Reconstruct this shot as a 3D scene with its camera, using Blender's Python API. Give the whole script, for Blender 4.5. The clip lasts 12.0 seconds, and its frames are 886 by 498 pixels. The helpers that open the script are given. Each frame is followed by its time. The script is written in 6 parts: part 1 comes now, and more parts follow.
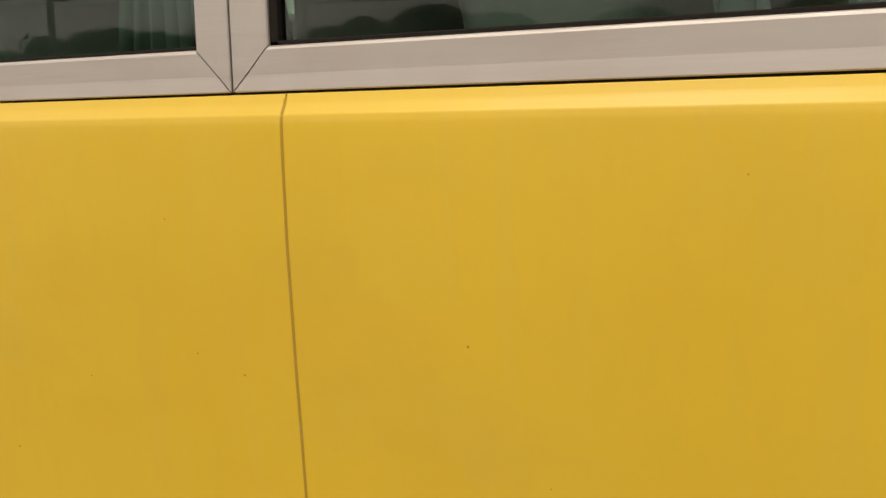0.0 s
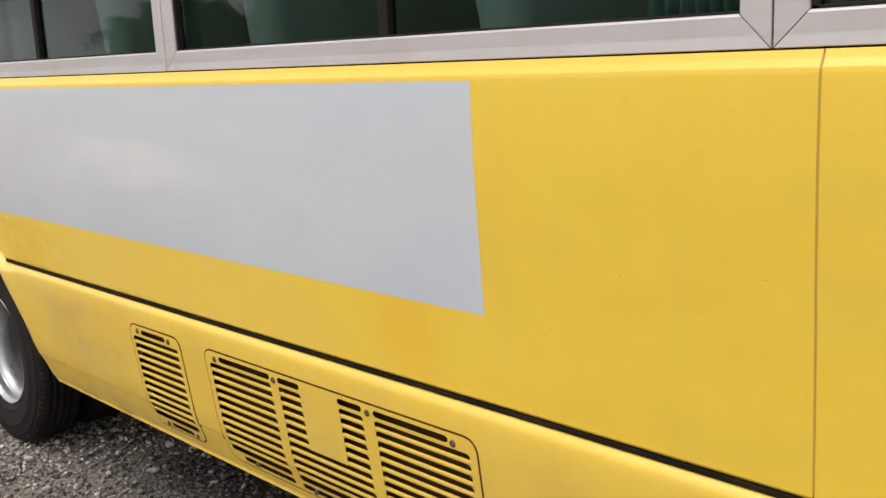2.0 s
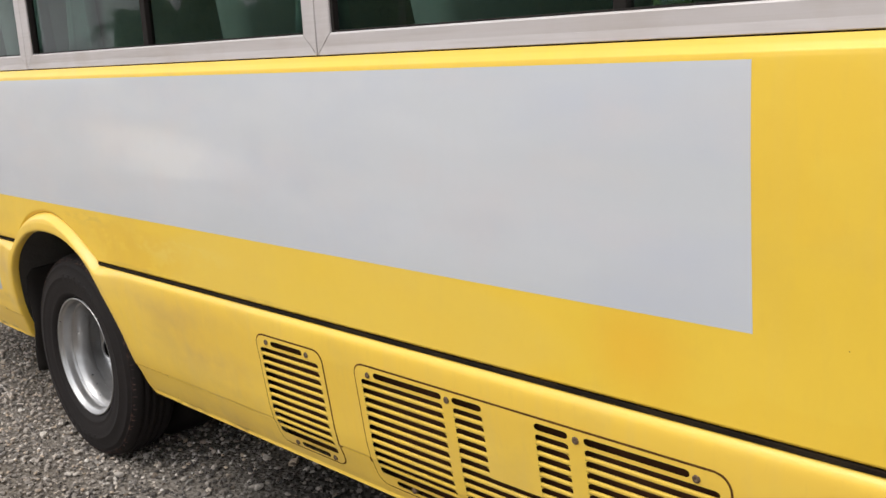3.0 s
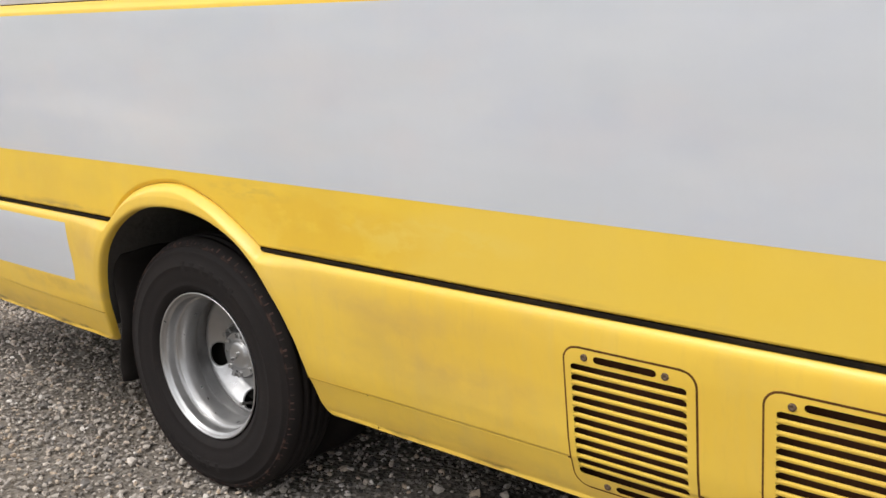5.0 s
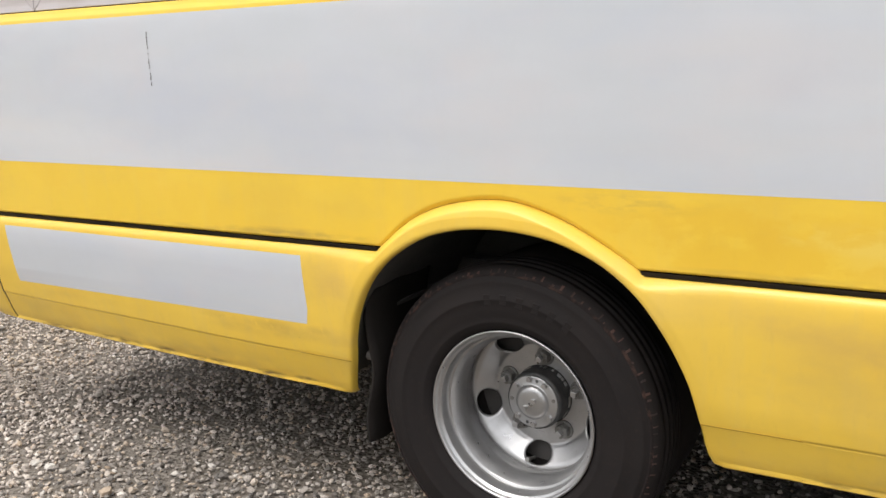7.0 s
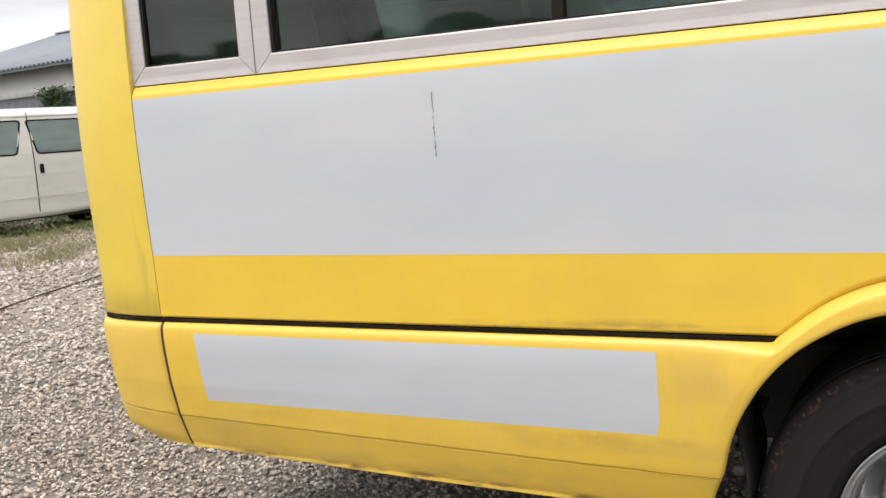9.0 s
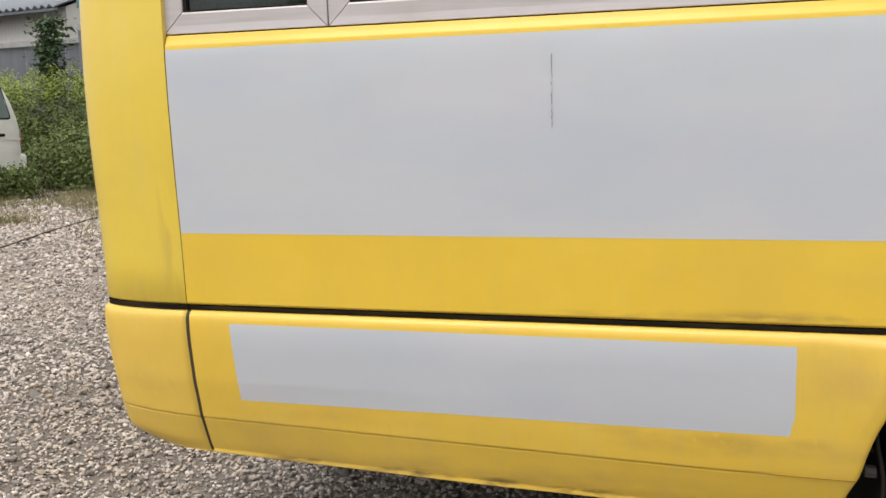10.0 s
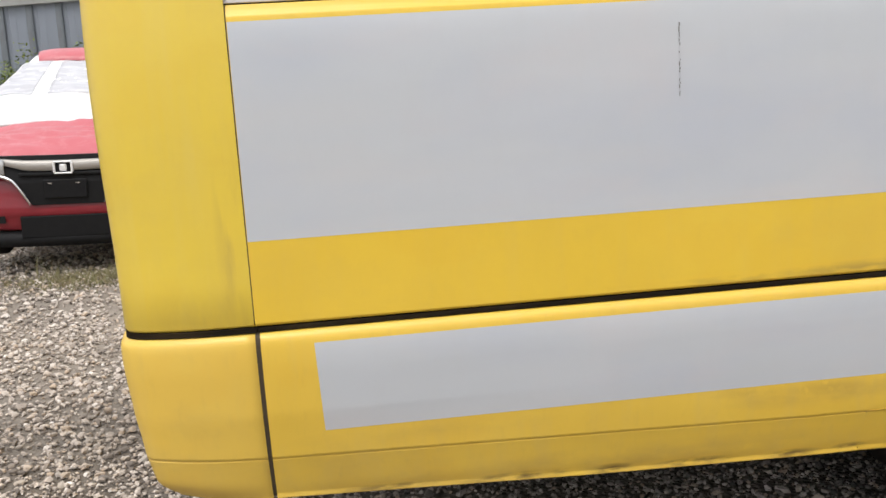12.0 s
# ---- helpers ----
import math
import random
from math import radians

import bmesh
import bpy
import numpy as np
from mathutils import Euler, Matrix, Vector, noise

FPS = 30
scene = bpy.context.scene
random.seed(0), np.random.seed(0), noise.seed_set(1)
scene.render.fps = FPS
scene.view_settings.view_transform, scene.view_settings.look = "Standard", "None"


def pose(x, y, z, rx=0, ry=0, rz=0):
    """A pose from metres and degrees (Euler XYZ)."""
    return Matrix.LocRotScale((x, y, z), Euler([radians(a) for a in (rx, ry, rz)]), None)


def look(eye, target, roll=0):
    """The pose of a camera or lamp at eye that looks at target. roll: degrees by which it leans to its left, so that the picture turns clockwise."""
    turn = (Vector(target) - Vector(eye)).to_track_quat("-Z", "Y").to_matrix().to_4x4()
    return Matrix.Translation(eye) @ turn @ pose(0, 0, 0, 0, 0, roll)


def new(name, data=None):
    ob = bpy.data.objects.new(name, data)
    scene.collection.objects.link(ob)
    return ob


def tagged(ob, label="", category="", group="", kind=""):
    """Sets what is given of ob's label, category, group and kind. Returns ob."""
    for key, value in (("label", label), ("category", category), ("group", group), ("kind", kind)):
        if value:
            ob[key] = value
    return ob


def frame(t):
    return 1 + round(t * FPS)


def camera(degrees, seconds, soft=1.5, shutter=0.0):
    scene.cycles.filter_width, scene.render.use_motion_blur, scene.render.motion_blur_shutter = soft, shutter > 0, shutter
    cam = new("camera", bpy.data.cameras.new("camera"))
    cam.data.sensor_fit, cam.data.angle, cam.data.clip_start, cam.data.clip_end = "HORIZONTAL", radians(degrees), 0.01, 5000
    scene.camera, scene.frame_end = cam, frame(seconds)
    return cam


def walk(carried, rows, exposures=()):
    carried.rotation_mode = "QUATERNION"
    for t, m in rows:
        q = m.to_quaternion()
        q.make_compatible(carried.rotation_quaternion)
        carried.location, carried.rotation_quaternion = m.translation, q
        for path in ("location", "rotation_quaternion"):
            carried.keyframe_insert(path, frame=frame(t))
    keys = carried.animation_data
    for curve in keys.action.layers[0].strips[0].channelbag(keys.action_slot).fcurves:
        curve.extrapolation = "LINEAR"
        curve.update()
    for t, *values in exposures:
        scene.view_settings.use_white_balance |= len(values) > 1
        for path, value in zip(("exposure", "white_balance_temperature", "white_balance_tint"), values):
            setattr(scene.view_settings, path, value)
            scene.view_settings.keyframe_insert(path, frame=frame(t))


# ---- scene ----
cam = camera(49.4, 12.0)
PATH = [
    (0, (3.866, -0.854, 1.391), (2.968, 0.911, 1.107), -1.3),
    (0.2, (3.823, -0.82, 1.387), (2.779, 0.805, 1.07), -2.1),
    (0.5, (3.802, -0.858, 1.385), (2.617, 0.728, 1.099), -0.3),
    (0.7, (3.824, -0.913, 1.377), (2.621, 0.659, 1.076), -0.4),
    (1, (3.929, -0.974, 1.384), (2.717, 0.566, 0.986), 0.7),
    (1.2, (3.958, -1.033, 1.387), (2.697, 0.47, 0.966), 0.2),
    (1.5, (3.96, -1.098, 1.404), (2.624, 0.339, 1.017), -0.8),
    (1.7, (3.913, -1.151, 1.413), (2.543, 0.248, 1.018), -1.4),
    (2, (3.799, -1.239, 1.428), (2.4, 0.133, 1.031), -2.6),
    (2.2, (3.705, -1.274, 1.432), (2.383, 0.14, 1.016), -3.8),
    (2.5, (3.588, -1.335, 1.441), (2.234, 0.066, 0.991), -2.6),
    (2.7, (3.507, -1.35, 1.435), (2.098, 0.015, 0.998), -2.4),
    (3, (3.342, -1.347, 1.426), (1.939, 0.016, 1.01), -3.1),
    (3.2, (3.219, -1.327, 1.428), (1.843, 0.061, 1.003), -3.2),
    (4.8, (2.321, -1.538, 1.319), (1.092, -0.019, 0.893), -1.9),
    (5, (2.204, -1.556, 1.326), (0.969, -0.049, 0.875), -1.1),
    (5.2, (2.091, -1.598, 1.334), (0.858, -0.094, 0.866), -1.7),
    (5.5, (1.907, -1.679, 1.332), (0.737, -0.12, 0.885), -3.6),
    (5.7, (1.811, -1.733, 1.318), (0.665, -0.143, 0.856), -4.2),
    (6, (1.652, -1.766, 1.293), (0.531, -0.178, 0.823), -3.9),
    (6.2, (1.539, -1.781, 1.281), (0.373, -0.205, 0.842), -5.5),
    (6.5, (1.325, -1.796, 1.277), (0.2, -0.204, 0.827), -2.4),
    (6.7, (1.196, -1.846, 1.276), (0.097, -0.223, 0.833), -1.4),
    (7, (1.027, -1.898, 1.26), (-0.012, -0.238, 0.854), -2.1),
    (7.2, (0.923, -1.954, 1.292), (-0.129, -0.272, 0.917), -4),
    (7.5, (0.781, -1.976, 1.292), (-0.259, -0.298, 0.971), -3.6),
    (7.7, (0.662, -1.956, 1.276), (-0.385, -0.279, 0.978), -3.9),
    (9.3, (-0.305, -2.015, 1.26), (-1.117, -0.207, 0.992), -2.8),
    (9.5, (-0.439, -1.987, 1.262), (-1.211, -0.164, 0.981), -1.6),
    (9.7, (-0.555, -1.978, 1.255), (-1.273, -0.134, 0.982), -0.3),
    (10, (-0.731, -1.985, 1.235), (-1.296, -0.088, 0.944), -1.6),
    (10.2, (-0.851, -2.019, 1.248), (-1.3, -0.086, 0.945), -3.3),
    (10.5, (-0.989, -2.04, 1.244), (-1.359, -0.097, 0.947), -2.7),
    (10.7, (-1.088, -2.017, 1.232), (-1.377, -0.056, 0.936), -2.3),
    (11, (-1.251, -1.953, 1.214), (-1.467, 0.012, 0.908), -3.3),
    (11.2, (-1.348, -1.926, 1.202), (-1.518, 0.043, 0.906), -2.3),
    (11.5, (-1.507, -1.906, 1.202), (-1.569, 0.072, 0.913), -1.3),
    (11.7, (-1.647, -1.921, 1.201), (-1.56, 0.068, 0.927), -3.4),
    (12, (-1.809, -1.913, 1.209), (-1.568, 0.049, 0.906), -3.6),
]
EXPOSURES = [(0.0, -0.18, 8200, 10), (0.1, -0.17, 7500, 6), (0.2, -0.06, 6200, 5), (0.3, 0.03, 6250, 6), (0.5, 0.10, 6420, 8), (0.7, 0.10, 6600, 9), (1.0, 0.09, 6650, 9), (1.6, 0.2, 6500, 10), (2.5, 0.25, 6500, 10), (3.0, 0.31, 6500, 10), (5.0, 0.36, 6500, 10), (6.2, 0.52, 6500, 10), (7.0, 0.45, 6500, 10), (7.5, 0.48, 6500, 10), (9.4, 0.35, 6500, 10), (10.0, 0.21, 6500, 10), (10.8, 0.30, 6500, 10), (11.5, 0.30, 6500, 10), (12.0, 0.21, 6500, 10)]
walk(cam, [(t, look(eye, target, roll)) for t, eye, target, roll in PATH], EXPOSURES)

# ---- sky, sun ----
SUN_ELEVATION, SUN_TURN = 58.0, 200.0     # degrees; the sun stands behind the walker, above thin cloud
world = bpy.data.worlds.new("overcast_sky")
scene.world = world
world.use_nodes = True
wn, wl = world.node_tree.nodes, world.node_tree.links
wn.clear()
sky = wn.new("ShaderNodeTexSky")
sky.sky_type = "NISHITA"
sky.sun_disc = False
sky.sun_elevation, sky.sun_rotation = radians(SUN_ELEVATION), radians(SUN_TURN)
sky.air_density, sky.dust_density, sky.ozone_density = 1.0, 4.0, 1.0
pale = wn.new("ShaderNodeHueSaturation")
pale.inputs["Saturation"].default_value = 0.18
cloud_coord = wn.new("ShaderNodeTexCoord")
cloud_map = wn.new("ShaderNodeMapping")
cloud_map.inputs["Scale"].default_value = (1.6, 1.6, 9.0)
cloud = wn.new("ShaderNodeTexNoise")
cloud.inputs["Scale"].default_value, cloud.inputs["Detail"].default_value = 1.3, 5
cloud_ramp = wn.new("ShaderNodeMapRange")
cloud_ramp.inputs["From Min"].default_value, cloud_ramp.inputs["From Max"].default_value = 0.3, 0.7
cloud_ramp.inputs["To Min"].default_value, cloud_ramp.inputs["To Max"].default_value = 0.58, 1.40
cloud_mul = wn.new("ShaderNodeMixRGB")
cloud_mul.blend_type, cloud_mul.inputs[0].default_value = "MULTIPLY", 1.0
back = wn.new("ShaderNodeBackground")
back.inputs["Strength"].default_value = 1.0
wout = wn.new("ShaderNodeOutputWorld")
wl.new(sky.outputs["Color"], pale.inputs["Color"])
wl.new(cloud_coord.outputs["Generated"], cloud_map.inputs["Vector"])
wl.new(cloud_map.outputs["Vector"], cloud.inputs["Vector"])
wl.new(cloud.outputs["Fac"], cloud_ramp.inputs["Value"])
dim = wn.new("ShaderNodeMixRGB")
dim.blend_type, dim.inputs[0].default_value, dim.inputs[2].default_value = "MULTIPLY", 1.0, (0.07, 0.07, 0.07, 1)
veil = wn.new("ShaderNodeMixRGB")                 # the cloud layer that whitens the sky, brighter towards the zenith
veil.blend_type, veil.inputs[0].default_value = "ADD", 1.0
split = wn.new("ShaderNodeSeparateXYZ")
height = wn.new("ShaderNodeMapRange")
for key, value in (("From Min", 0.0), ("From Max", 1.0), ("To Min", 0.46), ("To Max", 1.15)):
    height.inputs[key].default_value = value
white = wn.new("ShaderNodeMixRGB")
white.blend_type, white.inputs[0].default_value, white.inputs[1].default_value = "MULTIPLY", 1.0, (0.975, 0.99, 1.03, 1)
wl.new(cloud_coord.outputs["Generated"], split.inputs[0])
wl.new(split.outputs["Z"], height.inputs["Value"])
wl.new(height.outputs["Result"], white.inputs[2])
wl.new(white.outputs["Color"], veil.inputs[2])
wl.new(pale.outputs["Color"], dim.inputs[1])
wl.new(dim.outputs["Color"], veil.inputs[1])
wl.new(veil.outputs["Color"], cloud_mul.inputs[1])
wl.new(cloud_ramp.outputs["Result"], cloud_mul.inputs[2])
wl.new(cloud_mul.outputs["Color"], back.inputs["Color"])
wl.new(back.outputs["Background"], wout.inputs["Surface"])
sun = new("sun", bpy.data.lights.new("sun", "SUN"))
sun.data.energy, sun.data.angle, sun.data.color = 0.9, radians(30), (1.0, 0.96, 0.9)
sun_dir = Vector((math.sin(radians(SUN_TURN)) * math.cos(radians(SUN_ELEVATION)), math.cos(radians(SUN_TURN)) * math.cos(radians(SUN_ELEVATION)), math.sin(radians(SUN_ELEVATION))))
sun.rotation_euler = sun_dir.to_track_quat("Z", "Y").to_euler()

# ---- materials ----


class Mat:
    """A node material with a Principled surface and short ways to add variation."""

    def __init__(self, name, color, rough=0.5, metal=0.0, coat=0.0, spec=0.5):
        self.m = bpy.data.materials.new(name)
        self.m.use_nodes = True
        self.n, self.l = self.m.node_tree.nodes, self.m.node_tree.links
        self.b = self.n["Principled BSDF"]
        self.b.inputs["Roughness"].default_value, self.b.inputs["Metallic"].default_value = rough, metal
        self.b.inputs["Coat Weight"].default_value, self.b.inputs["Specular IOR Level"].default_value = coat, spec
        self.b.inputs["Coat Roughness"].default_value = 0.08
        rgb = self.n.new("ShaderNodeRGB")
        rgb.outputs[0].default_value = (*color, 1)
        self.color = rgb.outputs[0]
        tc = self.n.new("ShaderNodeTexCoord")
        self.coord = tc.outputs["Object"]
        self.done = False

    def noise(self, scale, detail=4, stretch=(1, 1, 1), shift=(0, 0, 0), rough=0.55):
        mp = self.n.new("ShaderNodeMapping")
        mp.inputs["Scale"].default_value, mp.inputs["Location"].default_value = stretch, shift
        self.l.new(self.coord, mp.inputs["Vector"])
        t = self.n.new("ShaderNodeTexNoise")
        t.inputs["Scale"].default_value, t.inputs["Detail"].default_value, t.inputs["Roughness"].default_value = scale, detail, rough
        self.l.new(mp.outputs["Vector"], t.inputs["Vector"])
        return t.outputs["Fac"]

    def voronoi(self, scale, out="Color", feature="F1"):
        t = self.n.new("ShaderNodeTexVoronoi")
        t.feature = feature
        t.inputs["Scale"].default_value = scale
        self.l.new(self.coord, t.inputs["Vector"])
        return t.outputs[out]

    def ramp(self, fac, lo, hi, a=0.0, b=1.0):
        r = self.n.new("ShaderNodeMapRange")
        for k, v in (("From Min", lo), ("From Max", hi), ("To Min", a), ("To Max", b)):
            r.inputs[k].default_value = v
        self.l.new(fac, r.inputs["Value"])
        return r.outputs["Result"]

    def times(self, a, b):
        r = self.n.new("ShaderNodeMath")
        r.operation = "MULTIPLY"
        for k, v in enumerate((a, b)):
            if isinstance(v, (int, float)):
                r.inputs[k].default_value = v
            else:
                self.l.new(v, r.inputs[k])
        return r.outputs[0]

    def mix(self, fac, color, mode="MIX"):
        r = self.n.new("ShaderNodeMixRGB")
        r.blend_type = mode
        if isinstance(fac, (int, float)):
            r.inputs[0].default_value = fac
        else:
            self.l.new(fac, r.inputs[0])
        self.l.new(self.color, r.inputs[1])
        if isinstance(color, tuple):
            r.inputs[2].default_value = (*color, 1)
        else:
            self.l.new(color, r.inputs[2])
        self.color = r.outputs[0]
        return self

    def blob(self, x, z, rx, rz, soft=0.6):
        """A soft spot, for stains and for the shade under the bus: 1 at (x, z), fading out rx by rz metres from it."""
        mp = self.n.new("ShaderNodeMapping")
        mp.inputs["Location"].default_value = (-x / rx, 0, -z / rz)
        mp.inputs["Scale"].default_value = (1 / rx, 0, 1 / rz)
        self.l.new(self.coord, mp.inputs["Vector"])
        g = self.n.new("ShaderNodeVectorMath")
        g.operation = "LENGTH"
        self.l.new(mp.outputs["Vector"], g.inputs[0])
        return self.ramp(g.outputs["Value"], 1 - soft, 1.0, 1.0, 0.0)

    def random(self, node="ShaderNodeObjectInfo", out="Random"):
        return self.n.new(node).outputs[out]

    def rough(self, fac):
        self.l.new(fac, self.b.inputs["Roughness"])
        return self

    def bump(self, height, strength=0.2, distance=0.01):
        b = self.n.new("ShaderNodeBump")
        b.inputs["Strength"].default_value, b.inputs["Distance"].default_value = strength, distance
        self.l.new(height, b.inputs["Height"])
        if self.b.inputs["Normal"].is_linked:
            self.l.new(self.b.inputs["Normal"].links[0].from_socket, b.inputs["Normal"])
        self.l.new(b.outputs["Normal"], self.b.inputs["Normal"])
        return self

    def end(self):
        self.l.new(self.color, self.b.inputs["Base Color"])
        return self.m


def yellow_paint(name, color, dirt):
    m = Mat(name, color, 0.36, coat=0.15, spec=0.45)
    m.mix(m.ramp(m.noise(1.7, 4), 0.35, 0.7, 0.0, 0.5), tuple(c * k for c, k in zip(color, (1.04, 1.07, 1.5))))
    m.mix(m.ramp(m.noise(4.5, 5, (1, 1, 0.7)), 0.45, 0.75, 0.0, 0.32), tuple(c * k for c, k in zip(color, (0.86, 0.84, 0.9))))
    m.mix(m.ramp(m.noise(2.3, 3, (1, 1, 1.6), (5, 2, 1)), 0.52, 0.56, 0.0, 0.22), tuple(c * k for c, k in zip(color, (0.97, 0.90, 0.8))))
    if dirt:
        m.mix(m.times(m.ramp(m.noise(3.2, 6, (1, 1, 1.8), (3, 1, 2)), 0.52, 0.72), dirt), (0.40, 0.28, 0.11))
        m.mix(m.times(m.ramp(m.noise(22, 5, (1, 1, 0.06)), 0.5, 0.75), dirt * 0.8), (0.62, 0.46, 0.16))
        m.mix(m.times(m.ramp(m.noise(60, 4, (1, 1, 0.25)), 0.55, 0.8), dirt * 0.35), (0.30, 0.21, 0.10))
    m.rough(m.ramp(m.noise(6, 3), 0.3, 0.75, 0.34, 0.46))
    m.bump(m.noise(2.2, 2), 0.03, 0.02)
    m.bump(m.noise(900, 2), 0.015, 0.001)
    return m


YELLOW = (0.765, 0.508, 0.044)
m = yellow_paint("yellow_paint_upper", YELLOW, 0.10)
m.mix(m.times(m.times(m.blob(1.50, 0.86, 0.82, 0.14, 0.12), m.ramp(m.noise(2.0, 4, (1, 1, 2), (6, 1, 3)), 0.30, 0.55, 0.35, 1.0)), 0.50), (0.735, 0.515, 0.088))
m.mix(m.times(m.blob(2.43, 0.885, 0.13, 0.11, 0.75), 0.5), (0.77, 0.42, 0.030))
m.mix(m.times(m.blob(0.86, 0.885, 0.34, 0.040, 0.35), m.ramp(m.noise(6, 5, (1, 1, 2.2), (2, 0, 7)), 0.46, 0.51, 0, 0.5)), (0.745, 0.54, 0.10))
m.mix(m.times(m.blob(0.50, 0.87, 0.22, 0.06, 0.8), m.ramp(m.noise(14, 4), 0.4, 0.6, 0, 0.45)), (0.60, 0.34, 0.03))
m.mix(m.times(m.blob(0.56, 0.865, 0.40, 0.085, 0.3), m.ramp(m.noise(5, 5, (1, 1, 1.8), (1, 0, 4)), 0.44, 0.50, 0, 0.55)), (0.70, 0.425, 0.028))
m.mix(m.times(m.blob(0.30, 0.93, 0.22, 0.03, 0.8), m.ramp(m.noise(18, 5, (1, 1, 3)), 0.42, 0.6, 0, 0.5)), (0.52, 0.34, 0.06))
for bx, bz, rx, rz, k in ((-0.62, 0.800, 0.34, 0.020, 0.8), (-0.95, 0.798, 0.20, 0.012, 0.6), (0.62, 0.798, 0.25, 0.012, 0.5), (1.30, 0.797, 0.40, 0.010, 0.35)):
    m.mix(m.times(m.times(m.blob(bx, bz, rx, rz, 0.9), m.ramp(m.noise(16, 5, (0.6, 1, 2.2), (5, 0, 3)), 0.40, 0.62)), k), (0.36, 0.23, 0.05))
MAT_YELLOW = m.end()
m = yellow_paint("yellow_paint_skirt", (0.765, 0.505, 0.062), 0.25)
for bx, bz, rx, rz, k in ((0.80, 0.66, 0.26, 0.10, 0.62), (0.98, 0.575, 0.30, 0.06, 0.85), (0.84, 0.70, 0.36, 0.05, 0.5), (-0.50, 0.69, 0.14, 0.10, 0.75), (-0.52, 0.53, 0.12, 0.03, 0.8), (-0.52, 0.768, 0.20, 0.012, 0.8), (0.62, 0.72, 0.15, 0.06, 0.5)):
    m.mix(m.times(m.times(m.blob(bx, bz, rx, rz, 0.9), m.ramp(m.noise(8, 5, (1, 1, 1.6)), 0.3, 0.7)), k * 0.9), (0.56, 0.36, 0.10))
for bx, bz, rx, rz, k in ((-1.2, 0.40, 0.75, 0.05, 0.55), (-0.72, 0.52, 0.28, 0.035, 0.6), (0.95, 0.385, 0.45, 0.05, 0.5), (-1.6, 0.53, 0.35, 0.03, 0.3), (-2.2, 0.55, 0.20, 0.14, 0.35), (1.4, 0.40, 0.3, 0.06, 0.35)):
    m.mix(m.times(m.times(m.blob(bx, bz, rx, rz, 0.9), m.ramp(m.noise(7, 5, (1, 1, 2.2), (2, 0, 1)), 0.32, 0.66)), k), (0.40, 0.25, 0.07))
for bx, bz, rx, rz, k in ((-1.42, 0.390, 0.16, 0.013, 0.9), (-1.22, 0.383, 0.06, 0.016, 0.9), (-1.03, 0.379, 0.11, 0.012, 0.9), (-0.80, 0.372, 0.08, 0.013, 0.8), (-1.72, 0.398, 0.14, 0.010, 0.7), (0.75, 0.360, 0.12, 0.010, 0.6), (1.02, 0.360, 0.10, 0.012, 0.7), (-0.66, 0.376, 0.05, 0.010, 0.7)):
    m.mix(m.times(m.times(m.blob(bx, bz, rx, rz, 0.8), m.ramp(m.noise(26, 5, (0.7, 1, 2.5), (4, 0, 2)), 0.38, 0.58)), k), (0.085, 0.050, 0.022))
for bx, bz, rx, rz, k in ((-0.735, 0.536, 0.11, 0.020, 0.5), (-0.92, 0.541, 0.10, 0.013, 0.3), (-0.56, 0.540, 0.06, 0.016, 0.35)):
    m.mix(m.times(m.times(m.blob(bx, bz, rx, rz, 0.8), m.ramp(m.noise(34, 4, (1, 1, 0.8), (8, 0, 2)), 0.44, 0.54)), k), (0.50, 0.31, 0.055))
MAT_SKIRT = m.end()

m = yellow_paint("weathered_yellow_corner", (0.735, 0.530, 0.052), 0.12)
m.mix(m.ramp(m.noise(2.6, 4, (1, 1, 0.45), (2, 4, 0)), 0.42, 0.68, 0, 0.5), (0.735, 0.535, 0.08))
m.mix(m.ramp(m.noise(26, 5, (1, 1, 0.035), (1, 2, 0)), 0.50, 0.72, 0, 0.22), (0.70, 0.54, 0.14))
m.mix(m.times(m.blob(-1.99, 0.95, 0.035, 0.26, 0.9), m.ramp(m.noise(30, 5, (1, 1, 0.12)), 0.42, 0.62, 0, 0.7)), (0.50, 0.34, 0.07))
m.mix(m.times(m.blob(-2.06, 0.82, 0.13, 0.05, 0.9), m.ramp(m.noise(18, 5, (1, 1, 0.3)), 0.40, 0.65, 0, 0.55)), (0.52, 0.36, 0.08))
m.b.inputs["Coat Weight"].default_value, m.b.inputs["Coat Roughness"].default_value = 0.45, 0.22
MAT_CORNER = m.end()

m = yellow_paint("faded_yellow_plastic", (0.745, 0.495, 0.075), 0.2)
m.rough(m.ramp(m.noise(6, 3), 0.3, 0.75, 0.38, 0.5))
MAT_BUMPER = m.end()

m = Mat("grey_film", (0.520, 0.541, 0.568), 0.3, 0.0, 0.85)
m.b.inputs["Coat Roughness"].default_value = 0.09
m.mix(m.ramp(m.noise(1.4, 3, (1, 1, 3.5)), 0.4, 0.65, 0, 0.6), (0.575, 0.59, 0.62))
m.mix(m.ramp(m.noise(1.9, 4, (1, 1, 2.2), (4, 0, 2)), 0.46, 0.70, 0, 0.62), (0.475, 0.505, 0.575))
m.mix(m.ramp(m.noise(3.4, 4, (1, 1, 1.8), (9, 0, 4)), 0.50, 0.70, 0, 0.40), (0.575, 0.545, 0.555))
m.mix(m.ramp(m.noise(1.1, 2, (1, 1, 5), (7, 0, 5)), 0.55, 0.75, 0, 0.35), (0.60, 0.565, 0.54))
